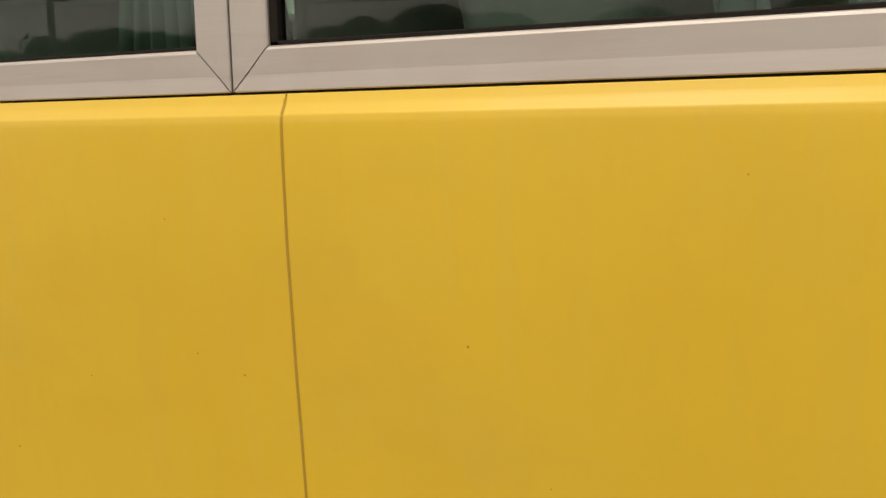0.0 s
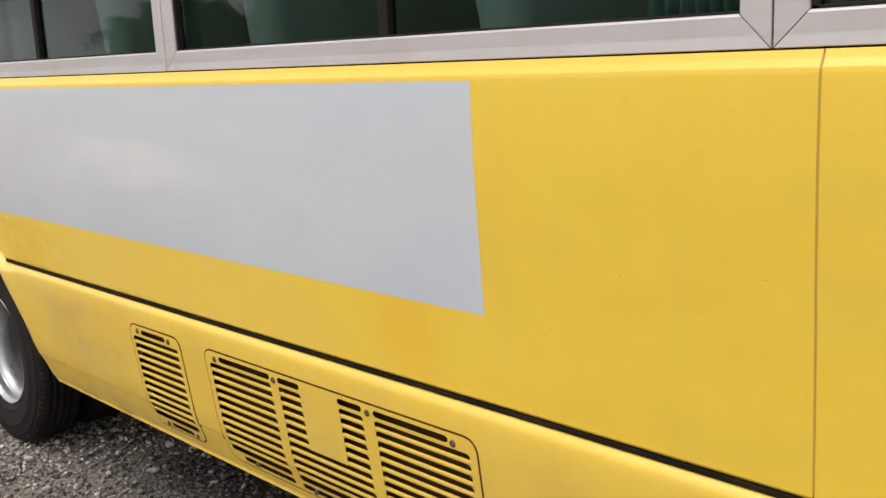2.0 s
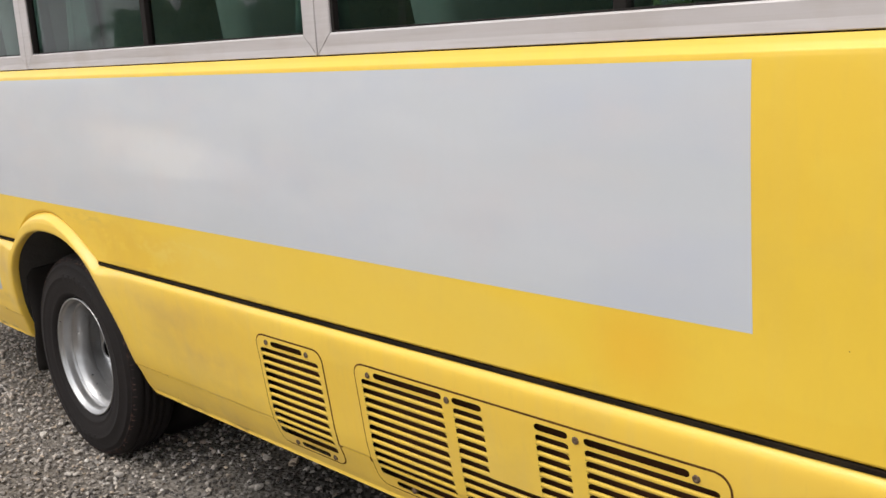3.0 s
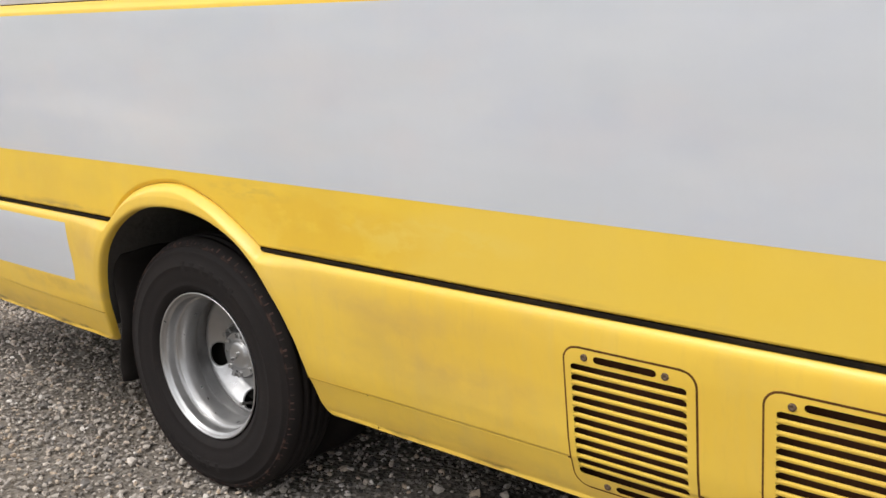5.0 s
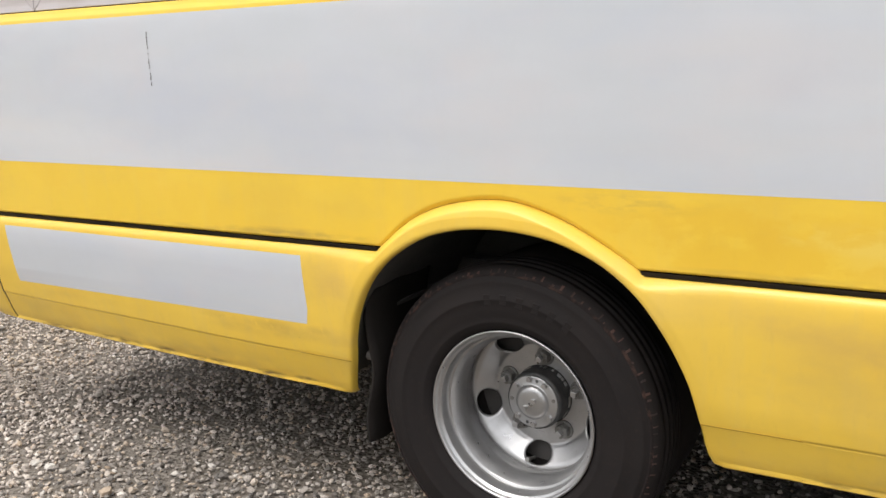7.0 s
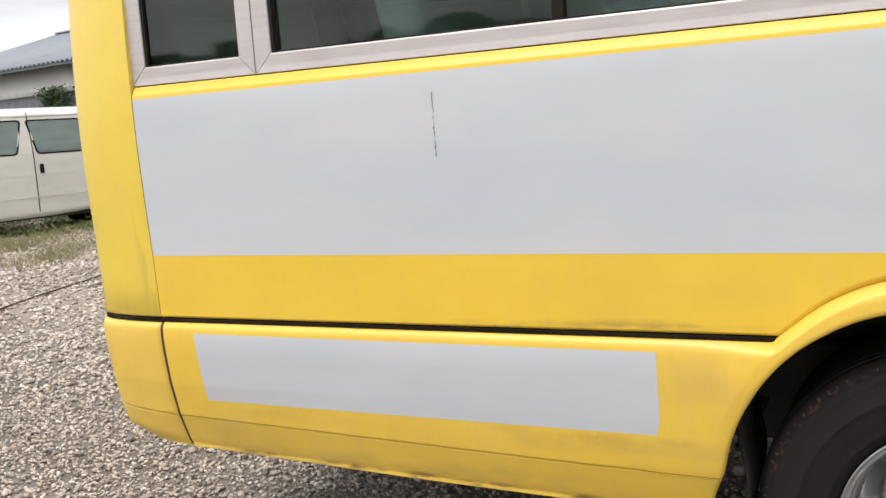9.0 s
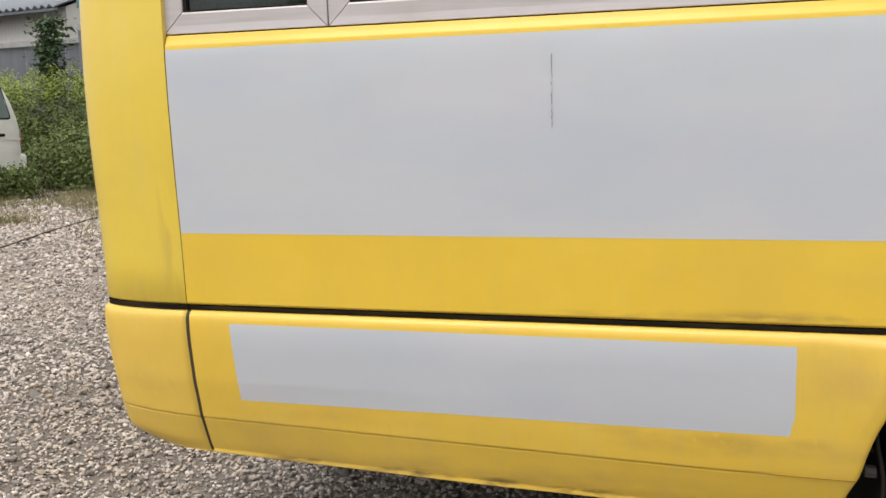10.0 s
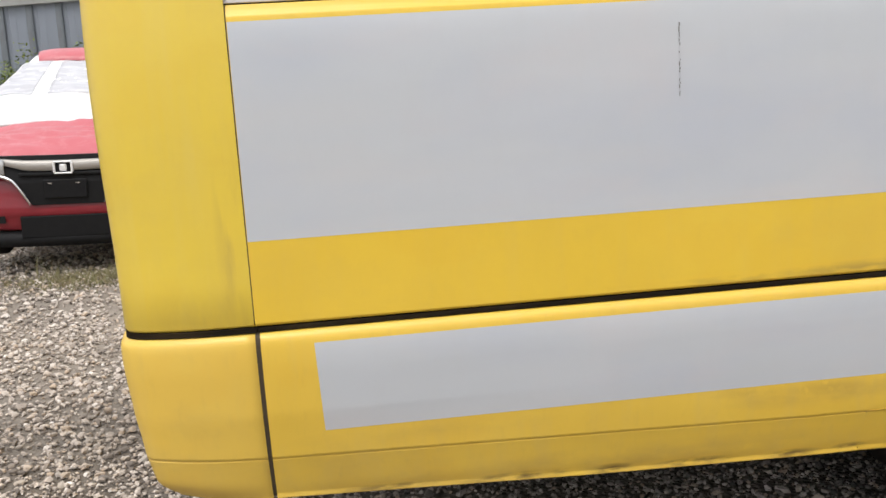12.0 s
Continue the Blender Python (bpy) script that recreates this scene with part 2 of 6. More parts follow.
m.mix(m.ramp(m.noise(30, 5, (1, 1, 0.3)), 0.5, 0.8, 0, 0.12), (0.5, 0.5, 0.5))
for bx, bz, rx, rz, k in ((1.52, 1.12, 0.10, 0.05, 0.20), (1.33, 1.20, 0.07, 0.09, 0.16), (0.62, 1.17, 0.08, 0.05, 0.15), (2.1, 1.08, 0.12, 0.05, 0.10), (-0.3, 1.07, 0.25, 0.04, 0.12)):
    m.mix(m.times(m.blob(bx, bz, rx, rz, 0.95), m.ramp(m.noise(12, 4), 0.3, 0.6, 0.2, k)), (0.40, 0.43, 0.50))
m.rough(m.ramp(m.noise(4, 2), 0.3, 0.7, 0.30, 0.36))
m.bump(m.noise(1.3, 1), 0.03, 0.02)
MAT_GREY = m.end()

m = Mat("black_rubber", (0.017, 0.0145, 0.013), 0.8, spec=0.12)
m.mix(m.ramp(m.noise(40, 5), 0.45, 0.75, 0, 0.4), (0.024, 0.020, 0.017))
m.bump(m.noise(300, 3), 0.2, 0.001)
MAT_BLACK = m.end()
m = Mat("trim_rubber", (0.013, 0.0098, 0.0068), 0.85, spec=0.06)
m.mix(m.ramp(m.noise(30, 5, (0.2, 1, 1)), 0.45, 0.75, 0, 0.7), (0.045, 0.031, 0.016))
MAT_TRIM = m.end()
m = Mat("dark_joint", (0.05, 0.035, 0.02), 0.8)
MAT_SEAM = m.end()
m = Mat("scraped_primer", (0.19, 0.18, 0.17), 0.8)
MAT_SCRAPE = m.end()
m = Mat("dark_red_brown_backing", (0.042, 0.018, 0.010), 0.9, spec=0.1)
m.mix(m.ramp(m.noise(25, 5), 0.4, 0.7, 0, 0.6), (0.075, 0.036, 0.016))
MAT_BACKING = m.end()
m = Mat("rusty_seal", (0.15, 0.064, 0.022), 0.9, spec=0.1)
m.mix(m.ramp(m.noise(45, 5), 0.4, 0.7, 0, 0.7), (0.060, 0.026, 0.011))
MAT_RUST = m.end()
m = Mat("joint_sealer", (0.45, 0.275, 0.045), 0.75, spec=0.2)
m.mix(m.ramp(m.noise(16, 4), 0.58, 0.68, 0, 0.6), (0.48, 0.33, 0.12))
MAT_SEAL = m.end()

m = Mat("brushed_aluminium", (0.555, 0.515, 0.51), 0.44, 0.5)
m.mix(m.ramp(m.noise(14, 6, (0.25, 1, 6)), 0.35, 0.75, 0, 0.4), (0.50, 0.45, 0.43))
m.mix(m.ramp(m.noise(6, 4), 0.5, 0.8, 0, 0.5), (0.43, 0.37, 0.33))
m.mix(m.ramp(m.noise(34, 6, (0.12, 1, 2.5), (3, 0, 1)), 0.52, 0.72, 0, 0.26), (0.38, 0.34, 0.31))
m.rough(m.ramp(m.noise(120, 3, (0.06, 1, 3)), 0.3, 0.7, 0.34, 0.55))
m.bump(m.noise(260, 3, (0.04, 1, 3)), 0.06, 0.001)
MAT_ALU = m.end()

m = Mat("tyre_rubber", (0.0140, 0.0117, 0.0113), 0.75, spec=0.16)
m.mix(m.ramp(m.noise(7, 6), 0.4, 0.75, 0, 0.6), (0.0195, 0.0152, 0.0140))
m.mix(m.ramp(m.noise(90, 4), 0.55, 0.85, 0, 0.5), (0.029, 0.020, 0.016))
m.bump(m.noise(220, 4), 0.25, 0.002)
MAT_TYRE = m.end()
m = Mat("scuffed_rubber", (0.075, 0.038, 0.028), 0.9)
m.mix(m.random("ShaderNodeNewGeometry", "Random Per Island"), (0.022, 0.015, 0.012))
MAT_SCUFF = m.end()
m = Mat("scuffed_ridge_rubber", (0.016, 0.0125, 0.012), 0.85, spec=0.15)
m.mix(m.ramp(m.noise(38, 5), 0.48, 0.64, 0, 0.8), (0.066, 0.038, 0.029))
MAT_RIDGE = m.end()

m = Mat("silver_wheel_paint", (0.44, 0.435, 0.432), 0.35, 0.85)
m.mix(m.ramp(m.noise(18, 5), 0.45, 0.75, 0, 0.45), (0.29, 0.28, 0.275))
m.mix(m.ramp(m.noise(70, 5), 0.6, 0.8, 0, 0.5), (0.27, 0.245, 0.22))
m.rough(m.ramp(m.noise(30, 4), 0.3, 0.7, 0.27, 0.44))
m.bump(m.noise(160, 3), 0.10, 0.002)
MAT_WHEEL = m.end()
m = Mat("greasy_hub_steel", (0.055, 0.055, 0.055), 0.5, 0.4)
m.mix(m.ramp(m.noise(40, 5), 0.4, 0.7, 0, 0.6), (0.13, 0.125, 0.12))
MAT_HUB = m.end()
m = Mat("worn_nut_steel", (0.24, 0.235, 0.225), 0.5, 0.5)
m.mix(m.ramp(m.noise(90, 4), 0.4, 0.7, 0, 0.7), (0.11, 0.095, 0.08))
MAT_NUT = m.end()
m = Mat("rusty_screw_steel", (0.085, 0.050, 0.028), 0.65, 0.2)
m.mix(m.ramp(m.noise(220, 3), 0.4, 0.7), (0.15, 0.10, 0.055))
MAT_SCREW = m.end()
m = Mat("underbody_black", (0.070, 0.064, 0.060), 0.85)
m.mix(m.ramp(m.noise(9, 6), 0.5, 0.8, 0, 0.6), (0.085, 0.075, 0.065))
m.bump(m.noise(30, 5), 0.4, 0.01)
MAT_UNDER = m.end()
m = Mat("seat_cloth", (0.26, 0.32, 0.30), 0.9)
m.mix(m.ramp(m.noise(60, 4), 0.4, 0.7, 0, 0.5), (0.34, 0.38, 0.36))
MAT_SEAT = m.end()
m = Mat("curtain_cloth", (0.22, 0.33, 0.30), 0.9)
m.mix(m.ramp(m.noise(20, 3, (1, 1, 0.1)), 0.4, 0.7, 0, 0.6), (0.31, 0.42, 0.385))
MAT_CURTAIN = m.end()
m = Mat("cabin_trim", (0.48, 0.52, 0.49), 0.7)
m.mix(m.ramp(m.noise(5, 4), 0.4, 0.7, 0, 0.4), (0.40, 0.43, 0.41))
MAT_CABIN = m.end()


def window_glass(name, tint):
    mat = bpy.data.materials.new(name)
    mat.use_nodes = True
    n, l = mat.node_tree.nodes, mat.node_tree.links
    n.clear()
    out, mix, see, gloss, fr = (n.new("ShaderNode" + k) for k in ("OutputMaterial", "MixShader", "BsdfTransparent", "BsdfGlossy", "Fresnel"))
    see.inputs["Color"].default_value = (*tint, 1)
    gloss.inputs["Roughness"].default_value = 0.0
    fr.inputs["IOR"].default_value = 1.56
    tc, nz, bp = n.new("ShaderNodeTexCoord"), n.new("ShaderNodeTexNoise"), n.new("ShaderNodeBump")
    nz.inputs["Scale"].default_value, nz.inputs["Detail"].default_value = 3.0, 1
    bp.inputs["Strength"].default_value, bp.inputs["Distance"].default_value = 0.03, 0.01
    l.new(tc.outputs["Object"], nz.inputs["Vector"])
    l.new(nz.outputs["Fac"], bp.inputs["Height"])
    l.new(bp.outputs["Normal"], gloss.inputs["Normal"])
    l.new(fr.outputs[0], mix.inputs[0])
    l.new(see.outputs[0], mix.inputs[1])
    l.new(gloss.outputs[0], mix.inputs[2])
    l.new(mix.outputs[0], out.inputs["Surface"])
    return mat


MAT_GLASS = window_glass("green_tinted_glass", (0.42, 0.54, 0.485))
MAT_CLEAR = bpy.data.materials.new("clear_glass_edge")
MAT_CLEAR.use_nodes = True
_n = MAT_CLEAR.node_tree.nodes
_n.clear()
MAT_CLEAR.node_tree.links.new(_n.new("ShaderNodeBsdfTransparent").outputs[0], _n.new("ShaderNodeOutputMaterial").inputs["Surface"])

# ---- building helpers ----


def mesh_object(name, verts, faces, mat, smooth=True):
    me = bpy.data.meshes.new(name)
    me.from_pydata([tuple(v) for v in verts], [], [tuple(f) for f in faces])
    me.materials.append(mat)
    if smooth:
        me.polygons.foreach_set("use_smooth", [True] * len(me.polygons))
    me.update()
    return new(name, me)


def under(ob, parent, label=""):
    ob.parent = parent
    return tagged(ob, label)


def part(name, bm, mat, parent, label="", smooth=False):
    """Links a bmesh as one mesh object under a thing or a part."""
    bmesh.ops.recalc_face_normals(bm, faces=bm.faces)
    me = bpy.data.meshes.new(name)
    bm.to_mesh(me)
    bm.free()
    me.materials.append(mat)
    if smooth:
        me.polygons.foreach_set("use_smooth", [True] * len(me.polygons))
    ob = new(name, me)
    if parent:
        ob.parent = parent
    return tagged(ob, label)


def box(x0, x1, y0, y1, z0, z1, bevel=0.0, segments=2, bm=None):
    bm = bm or bmesh.new()
    got = bmesh.ops.create_cube(bm, size=1.0, matrix=Matrix.Translation(((x0 + x1) / 2, (y0 + y1) / 2, (z0 + z1) / 2)) @ Matrix.Diagonal((x1 - x0, y1 - y0, z1 - z0, 1)))
    if bevel:
        edges = list({e for v in got["verts"] for e in v.link_edges})
        bmesh.ops.bevel(bm, geom=edges, offset=bevel, segments=segments, affect="EDGES", profile=0.5)
    return bm


def rod(a, b, r, sides=10, r2=None, bm=None):
    bm = bm or bmesh.new()
    a, b = Vector(a), Vector(b)
    turn = (b - a).to_track_quat("Z", "Y").to_matrix().to_4x4()
    bmesh.ops.create_cone(bm, cap_ends=True, segments=sides, radius1=r, radius2=r if r2 is None else r2, depth=(b - a).length, matrix=Matrix.Translation((a + b) / 2) @ turn)
    return bm


def sheet(rows, closed=False, keep=None):
    """Vertices and quads of a grid of points; keep(i, j) says which cells stand."""
    h, w = len(rows), len(rows[0])
    verts = [p for row in rows for p in row]
    faces = []
    for i in range(h - 1):
        for j in range(w if closed else w - 1):
            if keep is None or keep(i, j):
                k = (j + 1) % w
                faces.append((i * w + j, i * w + k, (i + 1) * w + k, (i + 1) * w + j))
    return verts, faces


def edged(rows, depth, ends=True, sides=True):
    """A sheet with sharp edges turned in by depth along y."""
    turned = lambda line: [[p for p in line], [(x, y + depth, z) for x, y, z in line]]
    parts = [sheet(rows)]
    if ends:
        parts += [sheet(turned(rows[0])), sheet(turned(rows[-1]))]
    if sides:
        parts += [sheet(turned([r[0] for r in rows])), sheet(turned([r[-1] for r in rows]))]
    return join_sheets(parts)


def join_sheets(parts):
    verts, faces = [], []
    for v, f in parts:
        faces += [tuple(i + len(verts) for i in q) for q in f]
        verts += v
    return verts, faces


def lathe(profile, centre, steps=64):
    """A surface of revolution about the y direction through centre; profile of (radius, y)."""
    cx, cy, cz = centre
    rows = [[(cx + r * math.cos(2 * math.pi * k / steps), cy + y, cz + r * math.sin(2 * math.pi * k / steps)) for k in range(steps)] for r, y in profile]
    return sheet(rows, closed=True)


def curve_points(pts, steps):
    """A smooth line through points, resampled to equal steps."""
    pts = np.array(pts, float)
    ext = np.vstack([2 * pts[0] - pts[1], pts, 2 * pts[-1] - pts[-2]])
    out = []
    for i in range(1, len(ext) - 2):
        p0, p1, p2, p3 = ext[i - 1 : i + 3]
        for t in np.linspace(0, 1, 16, endpoint=False):
            out.append(0.5 * (2 * p1 + (p2 - p0) * t + (2 * p0 - 5 * p1 + 4 * p2 - p3) * t**2 + (3 * p1 - p0 - 3 * p2 + p3) * t**3))
    out.append(pts[-1])
    out = np.array(out)
    s = np.r_[0, np.cumsum(np.linalg.norm(np.diff(out, axis=0), axis=1))]
    at = np.linspace(0, s[-1], steps)
    return np.stack([np.interp(at, s, out[:, k]) for k in range(out.shape[1])], 1)


# ---- the minibus: its side is the plane y = 0, its tail at negative x ----
bus = tagged(new("minibus"), "yellow minibus with silver-grey patches, parked on gravel", "minibus")
X_UP_SEAM = -1.961
X_TAIL_SEAM, X_FRONT_SEAM, X_NOSE, WIDTH, ROOF = -1.957, 3.258, 4.62, 2.03, 2.62
Z_TRIM = (0.7752, 0.7863)

U_Z = (0.7868, 0.7883, 0.7938, 0.7985, 0.806, 0.96, 1.10, 1.25, 1.33, 1.360, 1.376, 1.3835, 1.3905, 1.3935, 1.402, 1.4095, 1.4125, 1.4135)
U_Y = (0.008, 0.001, -0.003, -0.00307, -0.00344, -0.011, -0.0205, -0.0285, -0.0304, -0.0306, -0.0305, -0.0302, -0.0292, -0.0275, -0.0230, -0.0203, -0.0193, 0.0020)


def upper_y(z):
    return float(np.interp(z, U_Z, U_Y)) + 0.0095 * (z - 0.785)


def skirt_bottom(x):
    return float(np.interp(x, (-2.4, -2.16, -2.04, -1.9, -1.26, -0.76, 0.5), (0.438, 0.418, 0.404, 0.400, 0.376, 0.364, 0.353)))


def skirt_crease(x):
    return float(np.interp(x, (-2.4, -2.17, -1.95, -1.25, -0.76, 0.5), (0.518, 0.513, 0.499, 0.479, 0.465, 0.455)))


LEDGE = 0.7745
ROLL_D, ROLL_Y = (0.0, 0.002, 0.006, 0.011, 0.016, 0.024, 0.04), (0.014, 0.0106, 0.0064, 0.0030, 0.0012, 0.0003, 0.0)


def skirt_y(x, z, d=None):
    """The skirt's face at (x, z), d metres below its upper edge."""
    zb, zc = skirt_bottom(x), skirt_crease(x)
    y = np.interp(z, (zb - 0.02, zb, zb + 0.005, zb + 0.012, zb + 0.02, zc - 0.003, zc + 0.003, zc + 0.05, 0.60, 0.69, 0.72, 0.745), (0.092, 0.0695, 0.0675, 0.0635, 0.059, 0.0305, 0.0268, 0.0165, 0.004, -0.008, -0.0105, -0.0115))
    y += 0.008 * min(z - 0.745, 0.0)
    d = LEDGE - z if d is None else d
    return float(y + np.interp(d, ROLL_D, ROLL_Y))


ARCH_OUT = curve_points([(-0.358, 0.7745), (-0.335, 0.795), (-0.255, 0.857), (-0.165, 0.898), (-0.055, 0.919), (0.040, 0.917), (0.150, 0.884), (0.240, 0.839), (0.312, 0.795), (0.340, 0.7745)], 81)
ARCH_IN = curve_points([(-0.512, 0.352), (-0.487, 0.425), (-0.468, 0.472), (-0.453, 0.533), (-0.431, 0.595), (-0.395, 0.662), (-0.350, 0.722), (-0.290, 0.775), (-0.205, 0.822), (-0.120, 0.846), (-0.042, 0.8545), (0.030, 0.854), (0.100, 0.846), (0.168, 0.829), (0.250, 0.793), (0.325, 0.735), (0.380, 0.662), (0.420, 0.580), (0.440, 0.520), (0.454, 0.445), (0.460, 0.390), (0.472, 0.349)], 161)


def arch_top(x):
    if ARCH_OUT[0, 0] < x < ARCH_OUT[-1, 0]:
        return float(np.interp(x, ARCH_OUT[:, 0], ARCH_OUT[:, 1]))
    return 0.0


# upper side panels, with the arch cut out of the long one
def side_panel(x0, x1, name, label=""):
    xs = sorted(set(np.round(np.r_[np.arange(x0, x1, 0.04), x1, [x for x in ARCH_OUT[:, 0] if x0 < x < x1]], 5)))
    rows = []
    for k in range(len(U_Z) * 3 - 2):
        u = k / 3
        i, f = min(int(u), len(U_Z) - 2), u - min(int(u), len(U_Z) - 2)
        z0 = U_Z[i] * (1 - f) + U_Z[i + 1] * f
        row = []
        for x in xs:
            low = max(U_Z[0], arch_top(x) + 0.0003)
            z = low + (z0 - U_Z[0]) * (U_Z[-1] - low) / (U_Z[-1] - U_Z[0])
            if low > U_Z[0]:
                # pressed in to meet the flare of the arch in a soft groove
                z = low + (z - low) * (1 if k > 5 else (k / 6) ** 0.5)
                near = max(0.0, 1 - (z - low) / 0.014) ** 2
                row.append((x, upper_y(max(z, 0.80)) * (1 - near) + 0.0022 * near, z))
            else:
                row.append((x, upper_y(z), z))
        rows.append(row)
    v, f = edged(rows, 0.014, ends=False)
    return under(mesh_object(name, v, f, MAT_YELLOW), bus, label)


side_panel(X_UP_SEAM + 0.001, X_FRONT_SEAM - 0.001, "side_panel")
side_panel(X_FRONT_SEAM + 0.001, X_NOSE, "side_panel")

# sealer in the two upright joints
for xj, mat, w, o in ((X_FRONT_SEAM, MAT_SEAL, 0.0017, -0.0005), (X_UP_SEAM, MAT_SEAM, 0.0012, 0.0003)):
    rows = [[(xj - w * (1 + 0.3 * noise.noise((z * 9, 1, 0))), upper_y(z) + o, z), (xj + w * (1 + 0.3 * noise.noise((z * 9, 5, 0))), upper_y(z) + o, z)] for z in np.linspace(0.80, 1.408, 80)]
    v, f = edged(rows, 0.006, ends=False)
    under(mesh_object("joint_sealer", v, f, mat), bus)

# plan of the rounded tail corner, and its outward directions
CORNER = curve_points([(X_TAIL_SEAM - 0.001, 0.0), (-2.03, 0.002), (-2.10, 0.009), (-2.170, 0.026), (-2.211, 0.049), (-2.226, 0.085), (-2.233, 0.14), (-2.242, 0.24), (-2.252, 0.42), (-2.262, 0.75), (-2.266, WIDTH / 2)], 60)
_t = np.gradient(CORNER, axis=0)
CORNER_OUT = np.stack([_t[:, 1], -_t[:, 0]], 1) / np.linalg.norm(_t, axis=1)[:, None]
CORNER_OUT *= np.sign((CORNER_OUT * (CORNER - (-1.6, 0.6))).sum(1))[:, None]


def corner_row(off, z, tuck=0.0, start=0.0):
    row = []
    for k, (p, o) in enumerate(zip(CORNER, CORNER_OUT)):
        q = off - tuck * min(1.0, k / 10)
        row.append((float(min(p[0], X_TAIL_SEAM - start) + o[0] * q), float(p[1] + o[1] * q), z(p[0]) if callable(z) else z))
    return row



rows = [corner_row(o, z, float(np.interp(z, (0.8, 1.4, 2.3), (0.0, 0.007, 0.02))), 0.005) for z, o in zip((0.7868, 0.7883, 0.7938, 0.88, 0.96, 1.05, 1.10, 1.18, 1.25, 1.33, 1.40, 1.5, 1.6, 1.7, 1.8, 1.9, 2.0, 2.1, 2.2, 2.30), (-0.008, -0.001, 0.003, 0.006, 0.0094, 0.0145, 0.0175, 0.0215, 0.0240, 0.0254, 0.0255, 0.0245, 0.0225, 0.019, 0.014, 0.008, 0.0, -0.011, -0.025, -0.06))]
v, f = edged(rows, 0.014, ends=False)
under(mesh_object("corner_panel", v, f, MAT_CORNER), bus, "weathered greenish-yellow corner panel")

# trim strip: along the side in two lengths, and round the corner
for xa, xb in ((X_TAIL_SEAM, -0.352), (0.328, X_NOSE)):
    bm = box(xa, xb, -0.0012, 0.02, Z_TRIM[0] + 0.001, Z_TRIM[1] - 0.001, bevel=0.0015, segments=2)
    part("trim_strip", bm, MAT_TRIM, bus)
rows = [corner_row(o, z) for o, z in ((-0.02, Z_TRIM[0]), (0.002, Z_TRIM[0]), (0.0012, Z_TRIM[0] + 0.002), (0.0012, Z_TRIM[1] - 0.002), (0.002, Z_TRIM[1]), (-0.02, Z_TRIM[1]))]
v, f = sheet(rows)
under(mesh_object("trim_strip", v, f, MAT_TRIM), bus)

# skirt: lengths of plain skirt, the arch, the two vent openings
VENTS = ((1.236, 1.522, 0.388, 0.713), (1.640, 2.614, 0.384, 0.713))
VENT_R, VENT_GAP = 0.034, 0.0044


def vent_side(v, z, gap=0.0):
    """The vent opening's left and right edges at the height z, rounded at the corners."""
    x0, x1, z0, z1 = v
    x0, x1, z0, z1, r = x0 + gap, x1 - gap, z0 + gap, z1 - gap, VENT_R - gap
    dz = max(z0 + r - z, z - (z1 - r), 0.0)
    i = r - math.sqrt(max(r * r - dz * dz, 0.0))
    return x0 + i, x1 - i


def skirt_levels(x, fine=False):
    """Rising share 0..1 turned into heights, crowded at the ledge, the crease and the lip."""
    zb, zc = skirt_bottom(x), skirt_crease(x)
    z = [zb - 0.003, zb, zb + 0.004, *np.linspace(zb + 0.012, zc - 0.004, 7), zc - 0.0026, zc - 0.0012, zc + 0.0012, zc + 0.0026, *np.linspace(zc + 0.008, 0.735, 22), 0.742, 0.749, 0.755, 0.760, 0.764, 0.7675, 0.770, 0.772, 0.7735, 0.7745]
    if fine:
        z = sorted(set(z + list(np.round(np.linspace(0.384, 0.424, 12), 5)) + list(np.round(np.linspace(0.677, 0.713, 14), 5)) + [0.388]))
    return z


def groove(x, z):
    return 0.0022 if abs(z - skirt_crease(x)) < 0.0014 else 0.0


def skirt_piece(xs_of, keep=None, fine=False):
    n = len(skirt_levels(1.5, fine))
    rows = []
    for k in range(n):
        row = []
        for x in xs_of(k):
            z = skirt_levels(x, fine)[k]
            row.append((x, skirt_y(x, z) - (0.0065, 0.0055, 0.0006)[k] * (k < 2) + groove(x, z) if k < 3 else skirt_y(x, z) + groove(x, z), z))
        rows.append(row)
    rows.insert(0, [(x, y + 0.02, z + 0.002) for x, y, z in rows[0]])
    return sheet(rows, keep=keep)


pieces = [skirt_piece(lambda k: np.linspace(X_TAIL_SEAM + 0.0045, -0.64, 28))]
# the arch: ribs from the ledge or flare line down to the lip of the opening
out_path = np.vstack([curve_points([(-0.64, LEDGE), (-0.56, LEDGE)], 12)[:-1], curve_points([(-0.56, LEDGE), (-0.358, LEDGE)], 30)[:-1], ARCH_OUT, curve_points([(0.340, LEDGE), (0.58, LEDGE)], 30)[1:], curve_points([(0.58, LEDGE), (0.66, LEDGE)], 8)[1:]])
n_low = int(np.argmax(ARCH_IN[:, 1] > 0.66))
n_high = len(ARCH_IN) - int(np.argmax(ARCH_IN[::-1, 1] > 0.66))


def resample(pts, n):
    s = np.r_[0, np.cumsum(np.linalg.norm(np.diff(pts, axis=0), axis=1))]
    at = np.linspace(0, s[-1], n)
    return np.stack([np.interp(at, s, pts[:, k]) for k in range(2)], 1)


